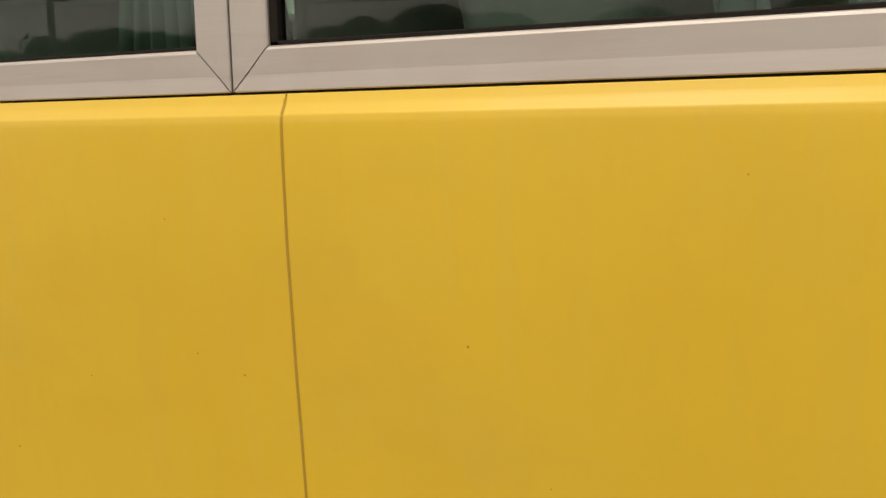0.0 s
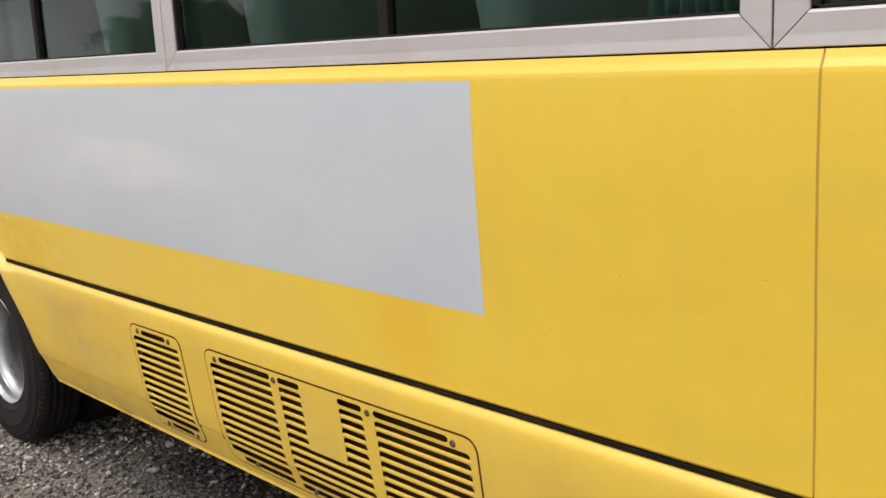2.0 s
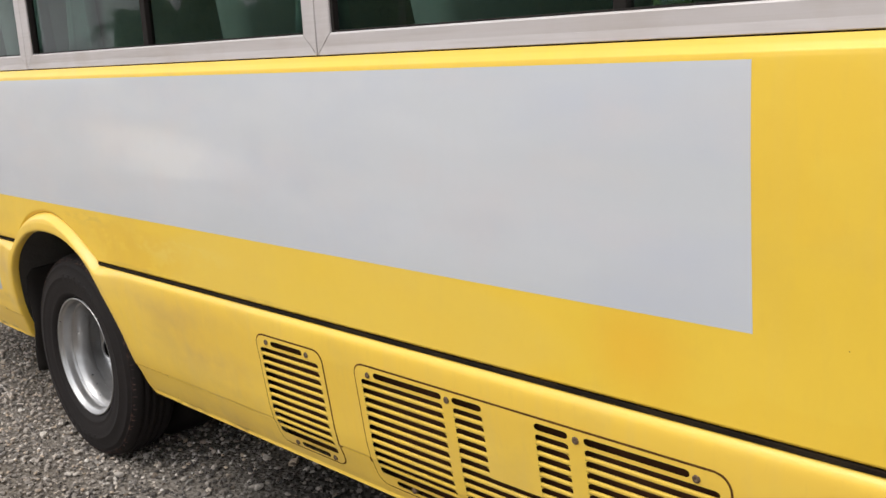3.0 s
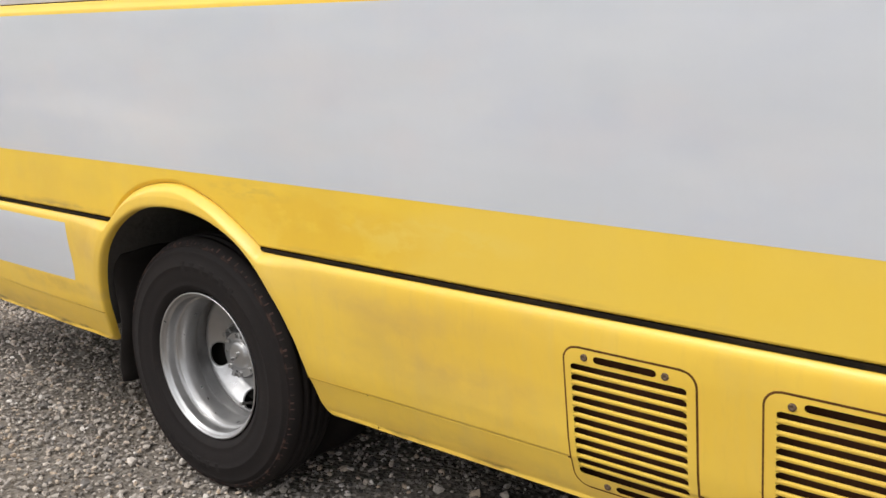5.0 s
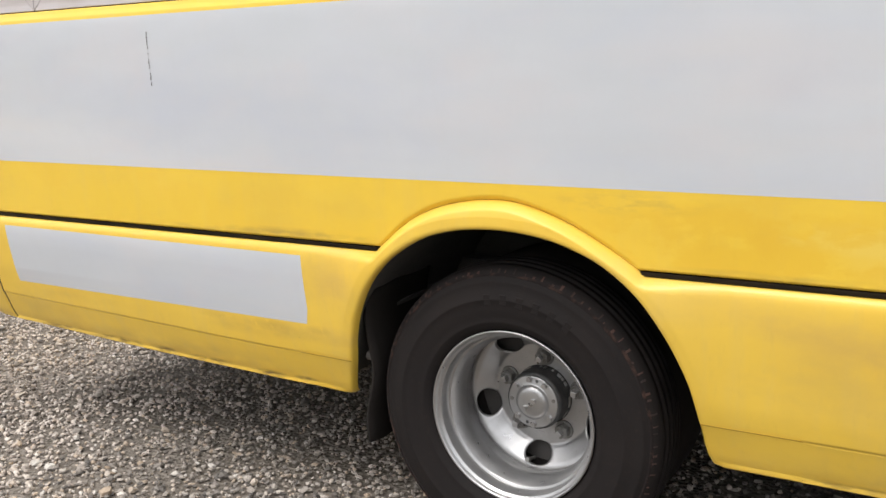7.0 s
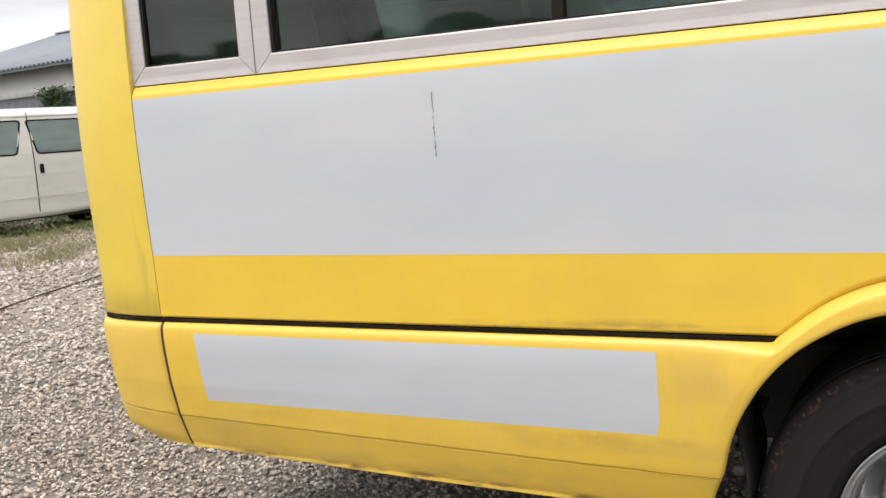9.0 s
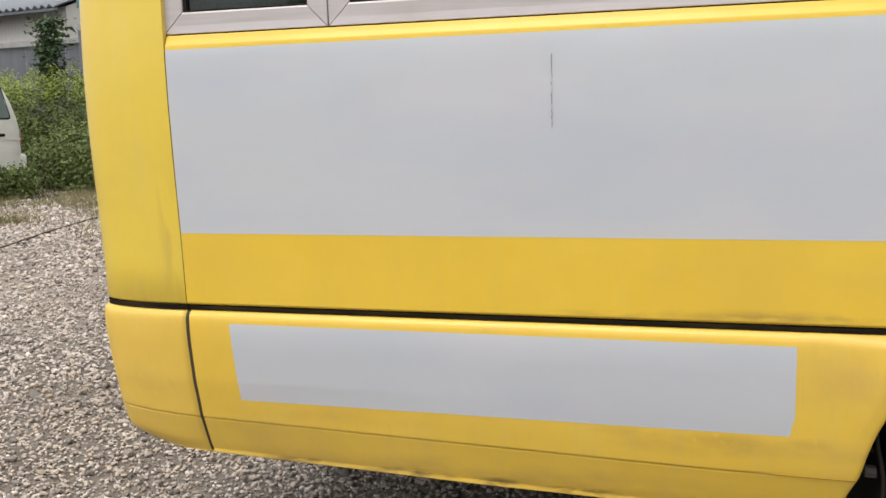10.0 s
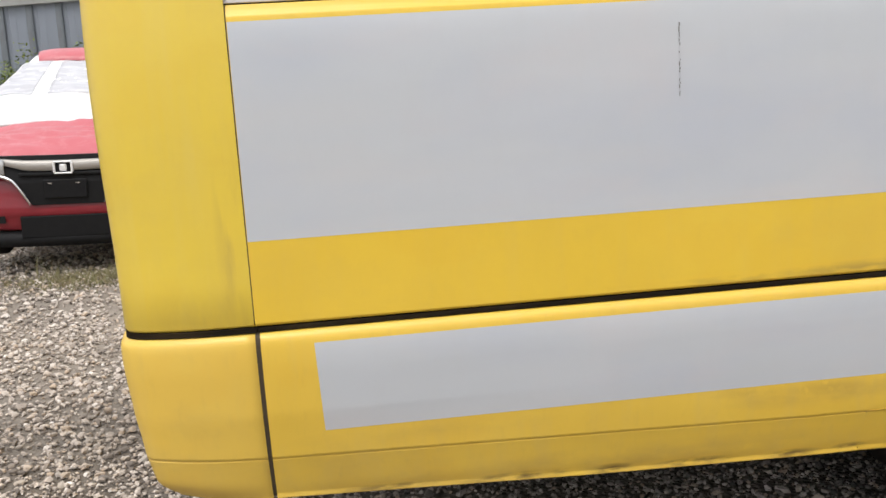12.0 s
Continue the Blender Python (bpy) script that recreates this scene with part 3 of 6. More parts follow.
in_path = np.vstack([resample(np.array([(-0.64, skirt_bottom(-0.64) - 0.003), (-0.512, 0.352)]), 12)[:-1], resample(ARCH_IN[: n_low + 1], 30)[:-1], resample(ARCH_IN[n_low:n_high], 81), resample(ARCH_IN[n_high - 1 :], 30)[1:], resample(np.array([(0.472, 0.349), (0.66, 0.350)]), 8)[1:]])
SHARE = [0, 0.004, 0.010, 0.018, 0.03, 0.045, 0.065, 0.09, 0.12, *np.linspace(0.16, 0.94, 30), 0.96, 0.975, 0.988, 1.0]


def off_line(p, line):
    """The distance from p to a polyline."""
    a, b = line[:-1], line[1:]
    ab = b - a
    t = (((p - a) * ab).sum(1) / (ab**2).sum(1)).clip(0, 1)
    return float(np.linalg.norm(a + t[:, None] * ab - p, axis=1).min())


rows = []
for i, s in enumerate(SHARE):
    row = []
    for a, b in zip(out_path, in_path):
        p = a + (b - a) * s
        d = off_line(p, out_path)
        e = off_line(p, ARCH_IN)
        y = skirt_y(p[0], min(p[1], 0.745), d)
        flare = max(0.0, min(1.0, (p[1] - 0.42) / 0.25))
        y += -0.016 * flare * float(np.interp(e, (0.0, 0.03, 0.09, 0.16), (1.0, 1.0, 0.35, 0.0))) * min(1.0, d / 0.02)
        y += float(np.interp(e, (0.0, 0.004, 0.010), (0.006, 0.0015, 0.0)))
        if b[1] < 0.37 and s > 0.985:
            y -= 0.0055 * min(1.0, max(0.0, e - 0.004) / 0.02)
        row.append((float(p[0]), y, float(p[1])))
    rows.append(row)
rows.append([(x, y + 0.022, z) for x, y, z in rows[-1]])
pieces.append(sheet(rows))
pieces.append(skirt_piece(lambda k: np.linspace(0.66, 1.20, 12)))
for v, xa, xb in ((VENTS[0], 1.20, 1.58), (VENTS[1], 1.58, 2.68)):
    lv = skirt_levels(1.5, True)
    cut = [min(max(z, v[2]), v[3]) for z in lv]

    def columns(k, v=v, xa=xa, xb=xb, cut=cut):
        k = min(k, len(cut) - 1)
        l, r = vent_side(v, cut[k])
        return np.r_[np.linspace(xa, l, 5), np.linspace(l, r, 22)[1:-1], np.linspace(r, xb, 5)]

    inside = [v[2] - 0.0005 <= z <= v[3] + 0.0005 for z in lv]
    pieces.append(skirt_piece(columns, keep=lambda i, j, s=inside: not (i >= 1 and 4 <= j < 25 and s[i - 1] and s[min(i, len(s) - 1)]), fine=True))
pieces.append(skirt_piece(lambda k: np.linspace(2.68, X_NOSE, 40)))
v, f = join_sheets(pieces)
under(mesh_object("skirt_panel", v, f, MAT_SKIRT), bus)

# the bumper corner behind its rubber joint
rows = []
for k in range(len(skirt_levels(0))):
    zs = [skirt_levels(p[0])[k] for p in CORNER]
    offs = []
    for j, (p, z) in enumerate(zip(CORNER, zs)):
        zb, zc, w = skirt_bottom(p[0]), skirt_crease(p[0]), 0.8 * min(1.0, j / 12)
        full = float(np.interp(z, (zb - 0.003, zb + 0.004, zb + 0.02, zb + 0.04, zc, 0.60, 0.69), (0.083, 0.068, 0.041, 0.024, 0.013, 0.002, -0.008)))
        face = skirt_y(p[0], z)
        offs.append(-(face + (full - face) * w if z < 0.69 else face) - groove(p[0], z) + (0.0035 if k == 0 else 0))
    rows.append([(float(p[0] + o[0] * q), float(p[1] + o[1] * q), z) for p, o, q, z in zip(CORNER, CORNER_OUT, offs, zs)])
rows = [[(r[0][0] - 0.004, r[0][1] + 0.015, r[0][2])] + [(x - 0.004, y, z) for x, y, z in r] for r in rows]
v, f = sheet(rows)
under(mesh_object("bumper_corner", v, f, MAT_BUMPER), bus, "yellow plastic bumper corner with faded patches")
rows = [[(X_TAIL_SEAM - 0.0055, skirt_y(X_TAIL_SEAM, z) + 0.001, z), (X_TAIL_SEAM + 0.005, skirt_y(X_TAIL_SEAM, z) + 0.001, z)] for z in np.linspace(skirt_bottom(X_TAIL_SEAM) + 0.002, 0.776, 40)]
v, f = edged(rows, 0.01)
under(mesh_object("rubber_joint", v, f, MAT_SEAM), bus, "perished brown rubber joint")


# separate brown-black wedge added for the dark underside of the bumper corner
bm = box(-2.240, -2.17, 0.34, 0.42, 0.375, 0.46, 0.012, 2)
for q in bm.verts:
    if q.co.z < 0.42:
        q.co.z -= 0.87 * (q.co.x + 2.240)
part("corner_stop", bm, MAT_BACKING, bus, "dark brown wedge standing in for the underside of the bumper corner")


# grey patches: thin film laid over the paint
def film(x0, x1, z0, z1, face, slant=0.0):
    zs = np.linspace(z0, z1, 40)
    rows = []
    for z in zs:
        k = (z - z0) / (z1 - z0)
        xa = x0 - slant * k
        rows.append([(x, face(x, z) - 0.0004, z) for x in np.linspace(xa, x1, 160)])
    v, f = edged(rows, 0.0003)
    return under(mesh_object("grey_patch", v, f, MAT_GREY), bus, "silver-grey film patch")


film(X_UP_SEAM + 0.002, 2.645, 0.960, 1.3805, lambda x, z: upper_y(z))
film(-1.839, -0.594, 0.555, 0.747, skirt_y, 0.008)

# dark scrape down the grey film
rng = random.Random(5)
zz, bm = 1.335, bmesh.new()
while zz > 1.185:
    h = rng.uniform(0.002, 0.011)
    w = rng.uniform(0.00022, 0.0007) * (1.0 if zz > 1.2 else 0.5)
    xx = -1.0755 + rng.uniform(-0.0012, 0.0012)
    box(xx - w, xx + w, upper_y(zz) - 0.0028, upper_y(zz) + 0.001, zz - h, zz, bm=bm)
    zz -= h + rng.choice((0.001, 0.002, 0.006, 0.012))
part("scrape_mark", bm, MAT_SCRAPE, bus)
# a few chips and dots in the paint
bm = bmesh.new()
for _ in range(9):
    xx, z2 = rng.uniform(2.66, 3.8), rng.uniform(0.83, 1.36)
    r = rng.uniform(0.0008, 0.0022)
    rod((xx, upper_y(z2) - 0.0004, z2), (xx, upper_y(z2) + 0.002, z2), r * 0.7, 7, bm=bm)
tagged(part("paint_chips", bm, MAT_SEAL, bus), kind="stuff")


# vent grilles: a margin with upright ribs, single slats, screws
def grille(v, label):
    x0, x1, z0, z1 = v
    big = x1 - x0 > 0.5
    g = VENT_GAP
    pitch, half = 0.0237, 0.0074
    slots = [0.6915] + [0.6675 - pitch * k for k in range(11)] + [0.4055]
    y_of = lambda x, z: skirt_y(x, z, 0.06) - 0.001
    margin = ([], [])

    def patch(xa, xb, za, zb, into, n=4, slat=False):
        cols = max(2, int((max(xb(za), xb(zb)) - xa(za)) / 0.05) + 2)
        bow = lambda z: 0.0016 * abs(2 * (z - za) / (zb - za) - 1) ** 3 if slat else 0.0
        rows = [[(x, y_of(x, z) + bow(z), z) for x in np.linspace(xa(z), xb(z), cols)] for z in np.linspace(za, zb, n)]
        a, b = edged(rows, 0.004, sides=False) if slat else sheet(rows)
        into[1].extend(tuple(i + len(into[0]) for i in q) for q in b)
        into[0].extend(a)

    left, right = lambda z: vent_side(v, z, g)[0], lambda z: vent_side(v, z, g)[1]
    bars = []

    def holes_at(k):
        c, last = slots[k], k == len(slots) - 1
        short = k == 0 or last
        if not big:
            return [(1.335, 1.455)] if last else [(1.306, 1.440)] if short else [(1.254, 1.500)]
        found = [(1.712 if short else 1.665, 1.934), (1.966, 2.051), (2.191, 2.273), (2.311, 2.534 if short else 2.590)]
        if c < 0.535:
            found[1:3] = [(1.966, 2.273)]
        return found

    def columns_of(spans):
        xs = [left] + [(lambda z, e=e: e) for span in spans for e in span] + [right]
        return list(zip(xs[::2], xs[1::2]))

    tops = [z1 - g] + [s - half for s in slots]
    lows = [s + half for s in slots] + [z0 + g]
    for k, (za, zb) in enumerate(zip(tops, lows)):
        if k < 2 or k >= len(tops) - 2:
            patch(left, right, zb, za, margin, 5)
            continue
        spans = holes_at(k)
        if big and len(holes_at(k - 1)) != len(spans):
            spans = holes_at(k - 1)
        for a, b in columns_of(spans):
            patch(a, b, zb, za, margin, 3)
        for a, b in spans:
            one = ([], [])
            patch(lambda z, a=a: a, lambda z, b=b: b, zb, za, one, 6, True)
            bars.append(one)
    for k, c in enumerate(slots):
        edge = lambda dz: half - math.sqrt(max(half**2 - dz**2, 0))
        xs = [left] + [fn for a, b in holes_at(k) for fn in ((lambda z, a=a, c=c: a + edge(z - c)), (lambda z, b=b, c=c: b - edge(z - c)))] + [right]
        steps = np.linspace(-half, half, 7)
        for z_lo, z_hi in zip(steps[:-1], steps[1:]):
            for a, b in zip(xs[::2], xs[1::2]):
                patch(a, b, c + z_lo, c + z_hi, margin, 2)
    bm = bmesh.new()
    bv = [bm.verts.new(p) for p in margin[0]]
    for q in margin[1]:
        bm.faces.new([bv[i] for i in q])
    bmesh.ops.remove_doubles(bm, verts=bm.verts, dist=0.0003)
    base = part("vent_grille", bm, MAT_SKIRT, bus, label, True)
    for s in bars:
        under(mesh_object("slat", s[0], s[1], MAT_SKIRT), base)
    if big:
        spots = [(1.692, 0.688), (1.950, 0.688), (2.292, 0.688), (2.547, 0.687), (1.770, 0.404), (2.015, 0.402), (2.292, 0.402), (2.52, 0.404)]
    else:
        spots = [(1.286, 0.692), (1.458, 0.691), (1.315, 0.405), (1.475, 0.405)]
    for sx, sz in spots:
        y = y_of(sx, sz)
        v_, f_ = lathe([(0.0, -0.0022), (0.0022, -0.0022), (0.0028, -0.0034), (0.0060, -0.0030), (0.0076, -0.0016), (0.0080, 0.004)], (sx, y, sz), 18)
        under(mesh_object("screw", v_, f_, MAT_SCREW), base, "rusty steel screw")
    rings = []
    for d in (-0.006, 0.008):
        ring = []
        for cx, cz, a0 in ((x1 - VENT_R, z1 - VENT_R, 0), (x0 + VENT_R, z1 - VENT_R, 90), (x0 + VENT_R, z0 + VENT_R, 180), (x1 - VENT_R, z0 + VENT_R, 270)):
            corner = [(cx + (VENT_R - d) * math.cos(radians(a0 + 10 * k)), cz + (VENT_R - d) * math.sin(radians(a0 + 10 * k))) for k in range(10)]
            if ring:
                ring += [(ring[-1][0] + (corner[0][0] - ring[-1][0]) * k / 12, ring[-1][1] + (corner[0][1] - ring[-1][1]) * k / 12) for k in range(1, 12)]
            ring += corner
        first, last = ring[0], ring[-1]
        ring += [(last[0] + (first[0] - last[0]) * k / 12, last[1] + (first[1] - last[1]) * k / 12) for k in range(1, 12)]
        rings.append([(x, y_of(x, z) + 0.0012, z) for x, z in ring])
    rv, rf = sheet(rings, closed=True)
    seal = under(mesh_object("vent_seal", rv, rf, MAT_RUST), base, "rusty seal round the vent panel")
    seal.modifiers.new("thick", "SOLIDIFY").thickness = 0.002
    # dark brown sheet close behind, standing in for the unlit depth of the slots
    rows = [[(x, y_of(x, z) + 0.030, z) for x in (x0 - 0.015, x1 + 0.015)] for z in np.linspace(z0 - 0.012, z1 + 0.012, 14)]
    bv, bf = edged(rows, 0.02)
    under(mesh_object("backing_mesh", bv, bf, MAT_BACKING), base)
    return base


grille(VENTS[0], "yellow slotted vent panel")
grille(VENTS[1], "wide yellow slotted vent panel")

# the crease runs on to the edges of the wheel opening
# a thin brown strip stands in for the dirty, shaded groove
for xa, xb in ((-0.645, -0.474), (0.456, 0.665)):
    rows = []
    for dz in (0.0006, 0.0026):
        rows.append([])
        for x in np.linspace(xa, xb, 20):
            z = skirt_crease(x) + dz
            e = off_line(np.array((x, z)), ARCH_IN)
            y = skirt_y(x, z, 0.2) - 0.016 * max(0.0, (z - 0.42) / 0.25) * float(np.interp(e, (0.0, 0.03, 0.09, 0.16), (1.0, 1.0, 0.35, 0.0)))
            rows[-1].append((float(x), y - 0.0006, z))
    v, f = edged(rows, 0.003)
    under(mesh_object("crease_line", v, f, MAT_SEAL), bus)

# wheel arch liner
rows = []
for k, grow in ((0.0, 0.004), (0.04, 0.010), (0.10, 0.02), (0.45, 0.03), (1.0, 0.03)):
    row = []
    for p in ARCH_IN:
        if p[1] > 0.40:
            front = skirt_y(p[0], min(p[1], 0.745), 0.1) + 0.016
            row.append((float(p[0] * (1 + grow * 2)), front + (0.62 - front) * k, float(0.36 + (p[1] - 0.36) * (1 + grow))))
    rows.append(row)
v, f = sheet(rows)
under(mesh_object("wheel_arch_liner", v, f, MAT_UNDER), bus)
part("wheel_arch_back", box(-0.55, 0.55, 0.62, 0.65, 0.36, 0.95), MAT_UNDER, bus)
# liner ribs that catch a little light
for z in (0.50, 0.58, 0.66):
    part("liner_rib", box(-0.455, -0.43, 0.10, 0.5, z, z + 0.012, 0.003), MAT_UNDER, bus)

# mud flap behind the wheel
rows = []
for k, z in enumerate(np.linspace(0.66, 0.235, 14)):
    bend = 0.012 * math.sin(k * 0.7) + 0.05 * (0.66 - z) ** 2
    rows.append([(-0.432 - bend + 0.055 * math.sin(j * 0.6) * 0.12 + (0.04 if z > 0.5 else 0.0) * (z - 0.5), 0.045 + 0.30 * j / 10, z - 0.004 * math.sin(j)) for j in range(11)])
v, f = sheet(rows)
flap = under(mesh_object("mud_flap", v, f, MAT_BLACK), bus, "black rubber mud flap")
flap.modifiers.new("thick", "SOLIDIFY").thickness = 0.008
for z, y in ((0.47, 0.075), (0.50, 0.20)):
    part("bolt", rod((-0.43, y, z), (-0.452, y, z), 0.014, 8), MAT_UNDER, flap)

# ---- wheels ----
WHEEL = (-0.024, 0.0, 0.372)
DISC_R = (0.06, 0.128, 0.1355, 0.138, 0.1425, 0.150, 0.159, 0.170, 0.178, 0.1835, 0.188)
DISC_Y = (0.250, 0.250, 0.2500, 0.2490, 0.2435, 0.238, 0.231, 0.222, 0.2150, 0.2118, 0.2105)


def dish(steps_r=12):
    """The wheel disc with five oval hand holes, as a sheet of (angle, radius) blocks."""
    verts, faces = [], []
    depth = lambda r: float(np.interp(r, DISC_R, DISC_Y))
    n = 64
    for k in range(5):
        mid = radians(195 + 72 * k)
        ring = []
        for i in range(n):
            a = 2 * math.pi * i / n
            c, s = math.cos(a), math.sin(a)
            far = 1 / max(abs(c), abs(s))
            ring.append([])
            for j in range(steps_r + 2):
                t = max(j - 1, 0) / steps_r
                ir, it = 0.0275 * c, 0.0365 * s / 0.159
                orr = np.interp(far * c, (-1, 1), (-0.054, 0.029))
                ot = radians(36) * far * s
                r = 0.159 + ir * (1 - t) + orr * t
                th = mid + it * (1 - t) + ot * t
                ring[-1].append((WHEEL[0] + r * math.cos(th), depth(r) + (0.007 if j == 0 else 0.0012 if j == 1 else 0), WHEEL[2] + r * math.sin(th)))
        base = len(verts)
        for col in ring:
            verts += col
        w = steps_r + 2
        for i in range(n):
            for j in range(w - 1):
                a, b = base + i * w, base + ((i + 1) % n) * w
                faces.append((a + j, b + j, b + j + 1, a + j + 1))
    return verts, faces


def wheel():
    rim_profile = [(0.2010, 0.100), (0.2100, 0.078), (0.2150, 0.070), (0.2190, 0.0645), (0.2212, 0.062), (0.2214, 0.0595), (0.2195, 0.0580), (0.2165, 0.0585), (0.2142, 0.062), (0.2128, 0.0660), (0.2110, 0.0690), (0.2060, 0.0712), (0.2050, 0.0735), (0.2042, 0.080), (0.2022, 0.1000), (0.2016, 0.1030), (0.2006, 0.1040), (0.1975, 0.1044), (0.1962, 0.1052), (0.1945, 0.1085), (0.1905, 0.1150), (0.1865, 0.1250), (0.1842, 0.1370), (0.1832, 0.1500), (0.1832, 0.1630), (0.1838, 0.1648), (0.1852, 0.1660), (0.1900, 0.1690), (0.1955, 0.1740), (0.1985, 0.185), (0.1990, 0.20), (0.1990, 0.219), (0.2000, 0.221), (0.2015, 0.219)]
    v, f = lathe(rim_profile, (WHEEL[0], 0, WHEEL[2]), 128)
    w = under(mesh_object("wheel", v, f, MAT_WHEEL), bus, "silver-painted deep-dish steel wheel")
    v, f = join_sheets([dish(), lathe([(0.1985, 0.2140), (0.1915, 0.2120), (0.1895, 0.2100), (0.1878, 0.2106)], (WHEEL[0], 0, WHEEL[2]), 128), lathe([(0.105, 0.250), (0.09, 0.250), (0.06, 0.250)], (WHEEL[0], 0, WHEEL[2]), 50)])
    bm = bmesh.new()
    bv = [bm.verts.new(p) for p in v]
    for q in f:
        bm.faces.new([bv[i] for i in q])
    bmesh.ops.remove_doubles(bm, verts=bm.verts, dist=0.0008)
    part("wheel_disc", bm, MAT_WHEEL, w, "", True)
    tyre_profile = [(0.212, 0.095), (0.217, 0.074), (0.2225, 0.066), (0.228, 0.060), (0.235, 0.053), (0.243, 0.049), (0.246, 0.0475), (0.249, 0.0485), (0.262, 0.044), (0.285, 0.0405), (0.300, 0.0395), (0.302, 0.038), (0.305, 0.0395), (0.325, 0.0430), (0.341, 0.0485), (0.344, 0.0475), (0.347, 0.0505), (0.355, 0.056), (0.365, 0.061), (0.3725, 0.069), (0.3785, 0.082), (0.3805, 0.094), (0.3765, 0.0945), (0.3765, 0.0985), (0.3825, 0.101), (0.3835, 0.118), (0.3785, 0.1185), (0.3785, 0.1235), (0.3840, 0.126), (0.3845, 0.146), (0.3795, 0.1465), (0.3795, 0.1515), (0.3840, 0.154), (0.3835, 0.172), (0.3785, 0.1725), (0.3785, 0.177), (0.3825, 0.1795), (0.3785, 0.202), (0.370, 0.215), (0.352, 0.226), (0.320, 0.240), (0.27, 0.242), (0.225, 0.232), (0.212, 0.20)]
    v, f = lathe(tyre_profile, (WHEEL[0], 0, WHEEL[2]), 128)
    tyre = under(mesh_object("tyre", v, f, MAT_TYRE), w, "worn brown-black rubber tyre")
    # shoulder sipes with scuffed, reddish edges
    r2 = random.Random(3)
    bm = bmesh.new()
    for k in range(92):
        a = 2 * math.pi * (k + r2.uniform(-0.3, 0.3)) / 92
        m4 = Matrix.Translation(WHEEL) @ Matrix.Rotation(-a, 4, "Y")
        n0 = len(bm.verts)
        ln, hw = r2.uniform(0.003, 0.016), r2.uniform(0.0006, 0.0032)
        box(0.3585, 0.3585 + ln, 0.0610, 0.075, -hw, hw, bm=bm)
        bm.verts.ensure_lookup_table()
        tilt = Matrix.Translation((0.3634, 0.0646, 0)) @ Matrix.Rotation(radians(52), 4, "Z") @ Matrix.Translation((-0.362, -0.066, 0))
        bmesh.ops.transform(bm, matrix=m4 @ tilt, verts=bm.verts[n0:])
    tagged(part("scuffed_shoulder", bm, MAT_SCUFF, tyre), kind="stuff")
    v, f = lathe([(0.3560, 0.0575), (0.3580, 0.0558), (0.3612, 0.0568), (0.3640, 0.0605)], WHEEL, 128)
    under(mesh_object("shoulder_ridge", v, f, MAT_RIDGE), tyre, "reddish scuffed shoulder ridge")
    # raised sidewall marks: plain blocks
    for a0 in (78, 258):
        for k in range(6):
            a = radians(a0 + (k - 2.5) * 8.2)
            bm = box(0.287, 0.317, 0.0392, 0.047, -0.011, 0.011, 0.003, 1)
            bmesh.ops.transform(bm, matrix=Matrix.Translation(WHEEL) @ Matrix.Rotation(-a, 4, "Y"), verts=bm.verts)
            part("sidewall_mark", bm, MAT_TYRE, tyre)
    wx, wz = WHEEL[0], WHEEL[2]
    around = lambda r, deg: (wx + r * math.cos(radians(deg)), wz + r * math.sin(radians(deg)))
    v, f = lathe([(0.080, 0.2495), (0.080, 0.246), (0.0775, 0.244), (0.0765, 0.200), (0.074, 0.192), (0.060, 0.1895)], (wx, 0, wz), 56)
    hub = under(mesh_object("hub", v, f, MAT_HUB), w, "greasy dark hub barrel")
    v, f = lathe([(0.0, 0.1715), (0.024, 0.1720), (0.034, 0.1732), (0.040, 0.1758), (0.0435, 0.1795), (0.0455, 0.1832), (0.0475, 0.1845), (0.066, 0.1845), (0.0685, 0.1856), (0.0695, 0.1875), (0.0695, 0.1920)], (wx, 0, wz), 64)
    under(mesh_object("hub_cap", v, f, MAT_WHEEL), hub, "silver-painted axle flange")
    for deg in (140, 98, 54, -37, -88, -135):
        x, z = around(0.0600, deg)
        bm = rod((x, 0.186, z), (x, 0.1825, z), 0.0088, 16)
        rod((x, 0.183, z), (x, 0.1765, z), 0.0072, 6, 0.0066, bm=bm)
        part("bolt", bm, MAT_WHEEL, hub)
    for deg in (11, 179):
        x, z = around(0.0595, deg)
        part("plug", rod((x, 0.186, z), (x, 0.1835, z), 0.0052, 14), MAT_NUT, hub)
    # solid dark discs stand in for the unlit insides of two screw holes
    for deg in (77, -106):
        x, z = around(0.0585, deg)
        part("threaded_hole", rod((x, 0.190, z), (x, 0.1842, z), 0.0046, 14), MAT_HUB, hub)
    for dx, dz in ((-0.013, -0.012), (0.008, 0.008)):
        bm = rod((wx + dx, 0.173, wz + dz), (wx + dx * 1.2, 0.163, wz + dz), 0.0062, 8)
        part("bolt", bm, MAT_WHEEL, hub)
    part("plug", rod((wx - 0.003, 0.173, wz - 0.001), (wx - 0.003, 0.1708, wz - 0.001), 0.0028, 10), MAT_HUB, hub)
    # chipped paint round the root of the hub barrel
    r3 = random.Random(8)
    bm = bmesh.new()
    for k in range(26):
        deg, span = r3.uniform(-50, 150), r3.uniform(0.002, 0.006)
        n0 = len(bm.verts)
        box(0.0765, 0.0788, 0.236 - r3.uniform(0, 0.003), 0.2462, -span, span, bm=bm)
        bm.verts.ensure_lookup_table()
        bmesh.ops.transform(bm, matrix=Matrix.Translation(WHEEL) @ Matrix.Rotation(-radians(deg), 4, "Y"), verts=bm.verts[n0:])
    tagged(part("paint_flakes", bm, MAT_WHEEL, hub, "flaking silver paint"), kind="stuff")
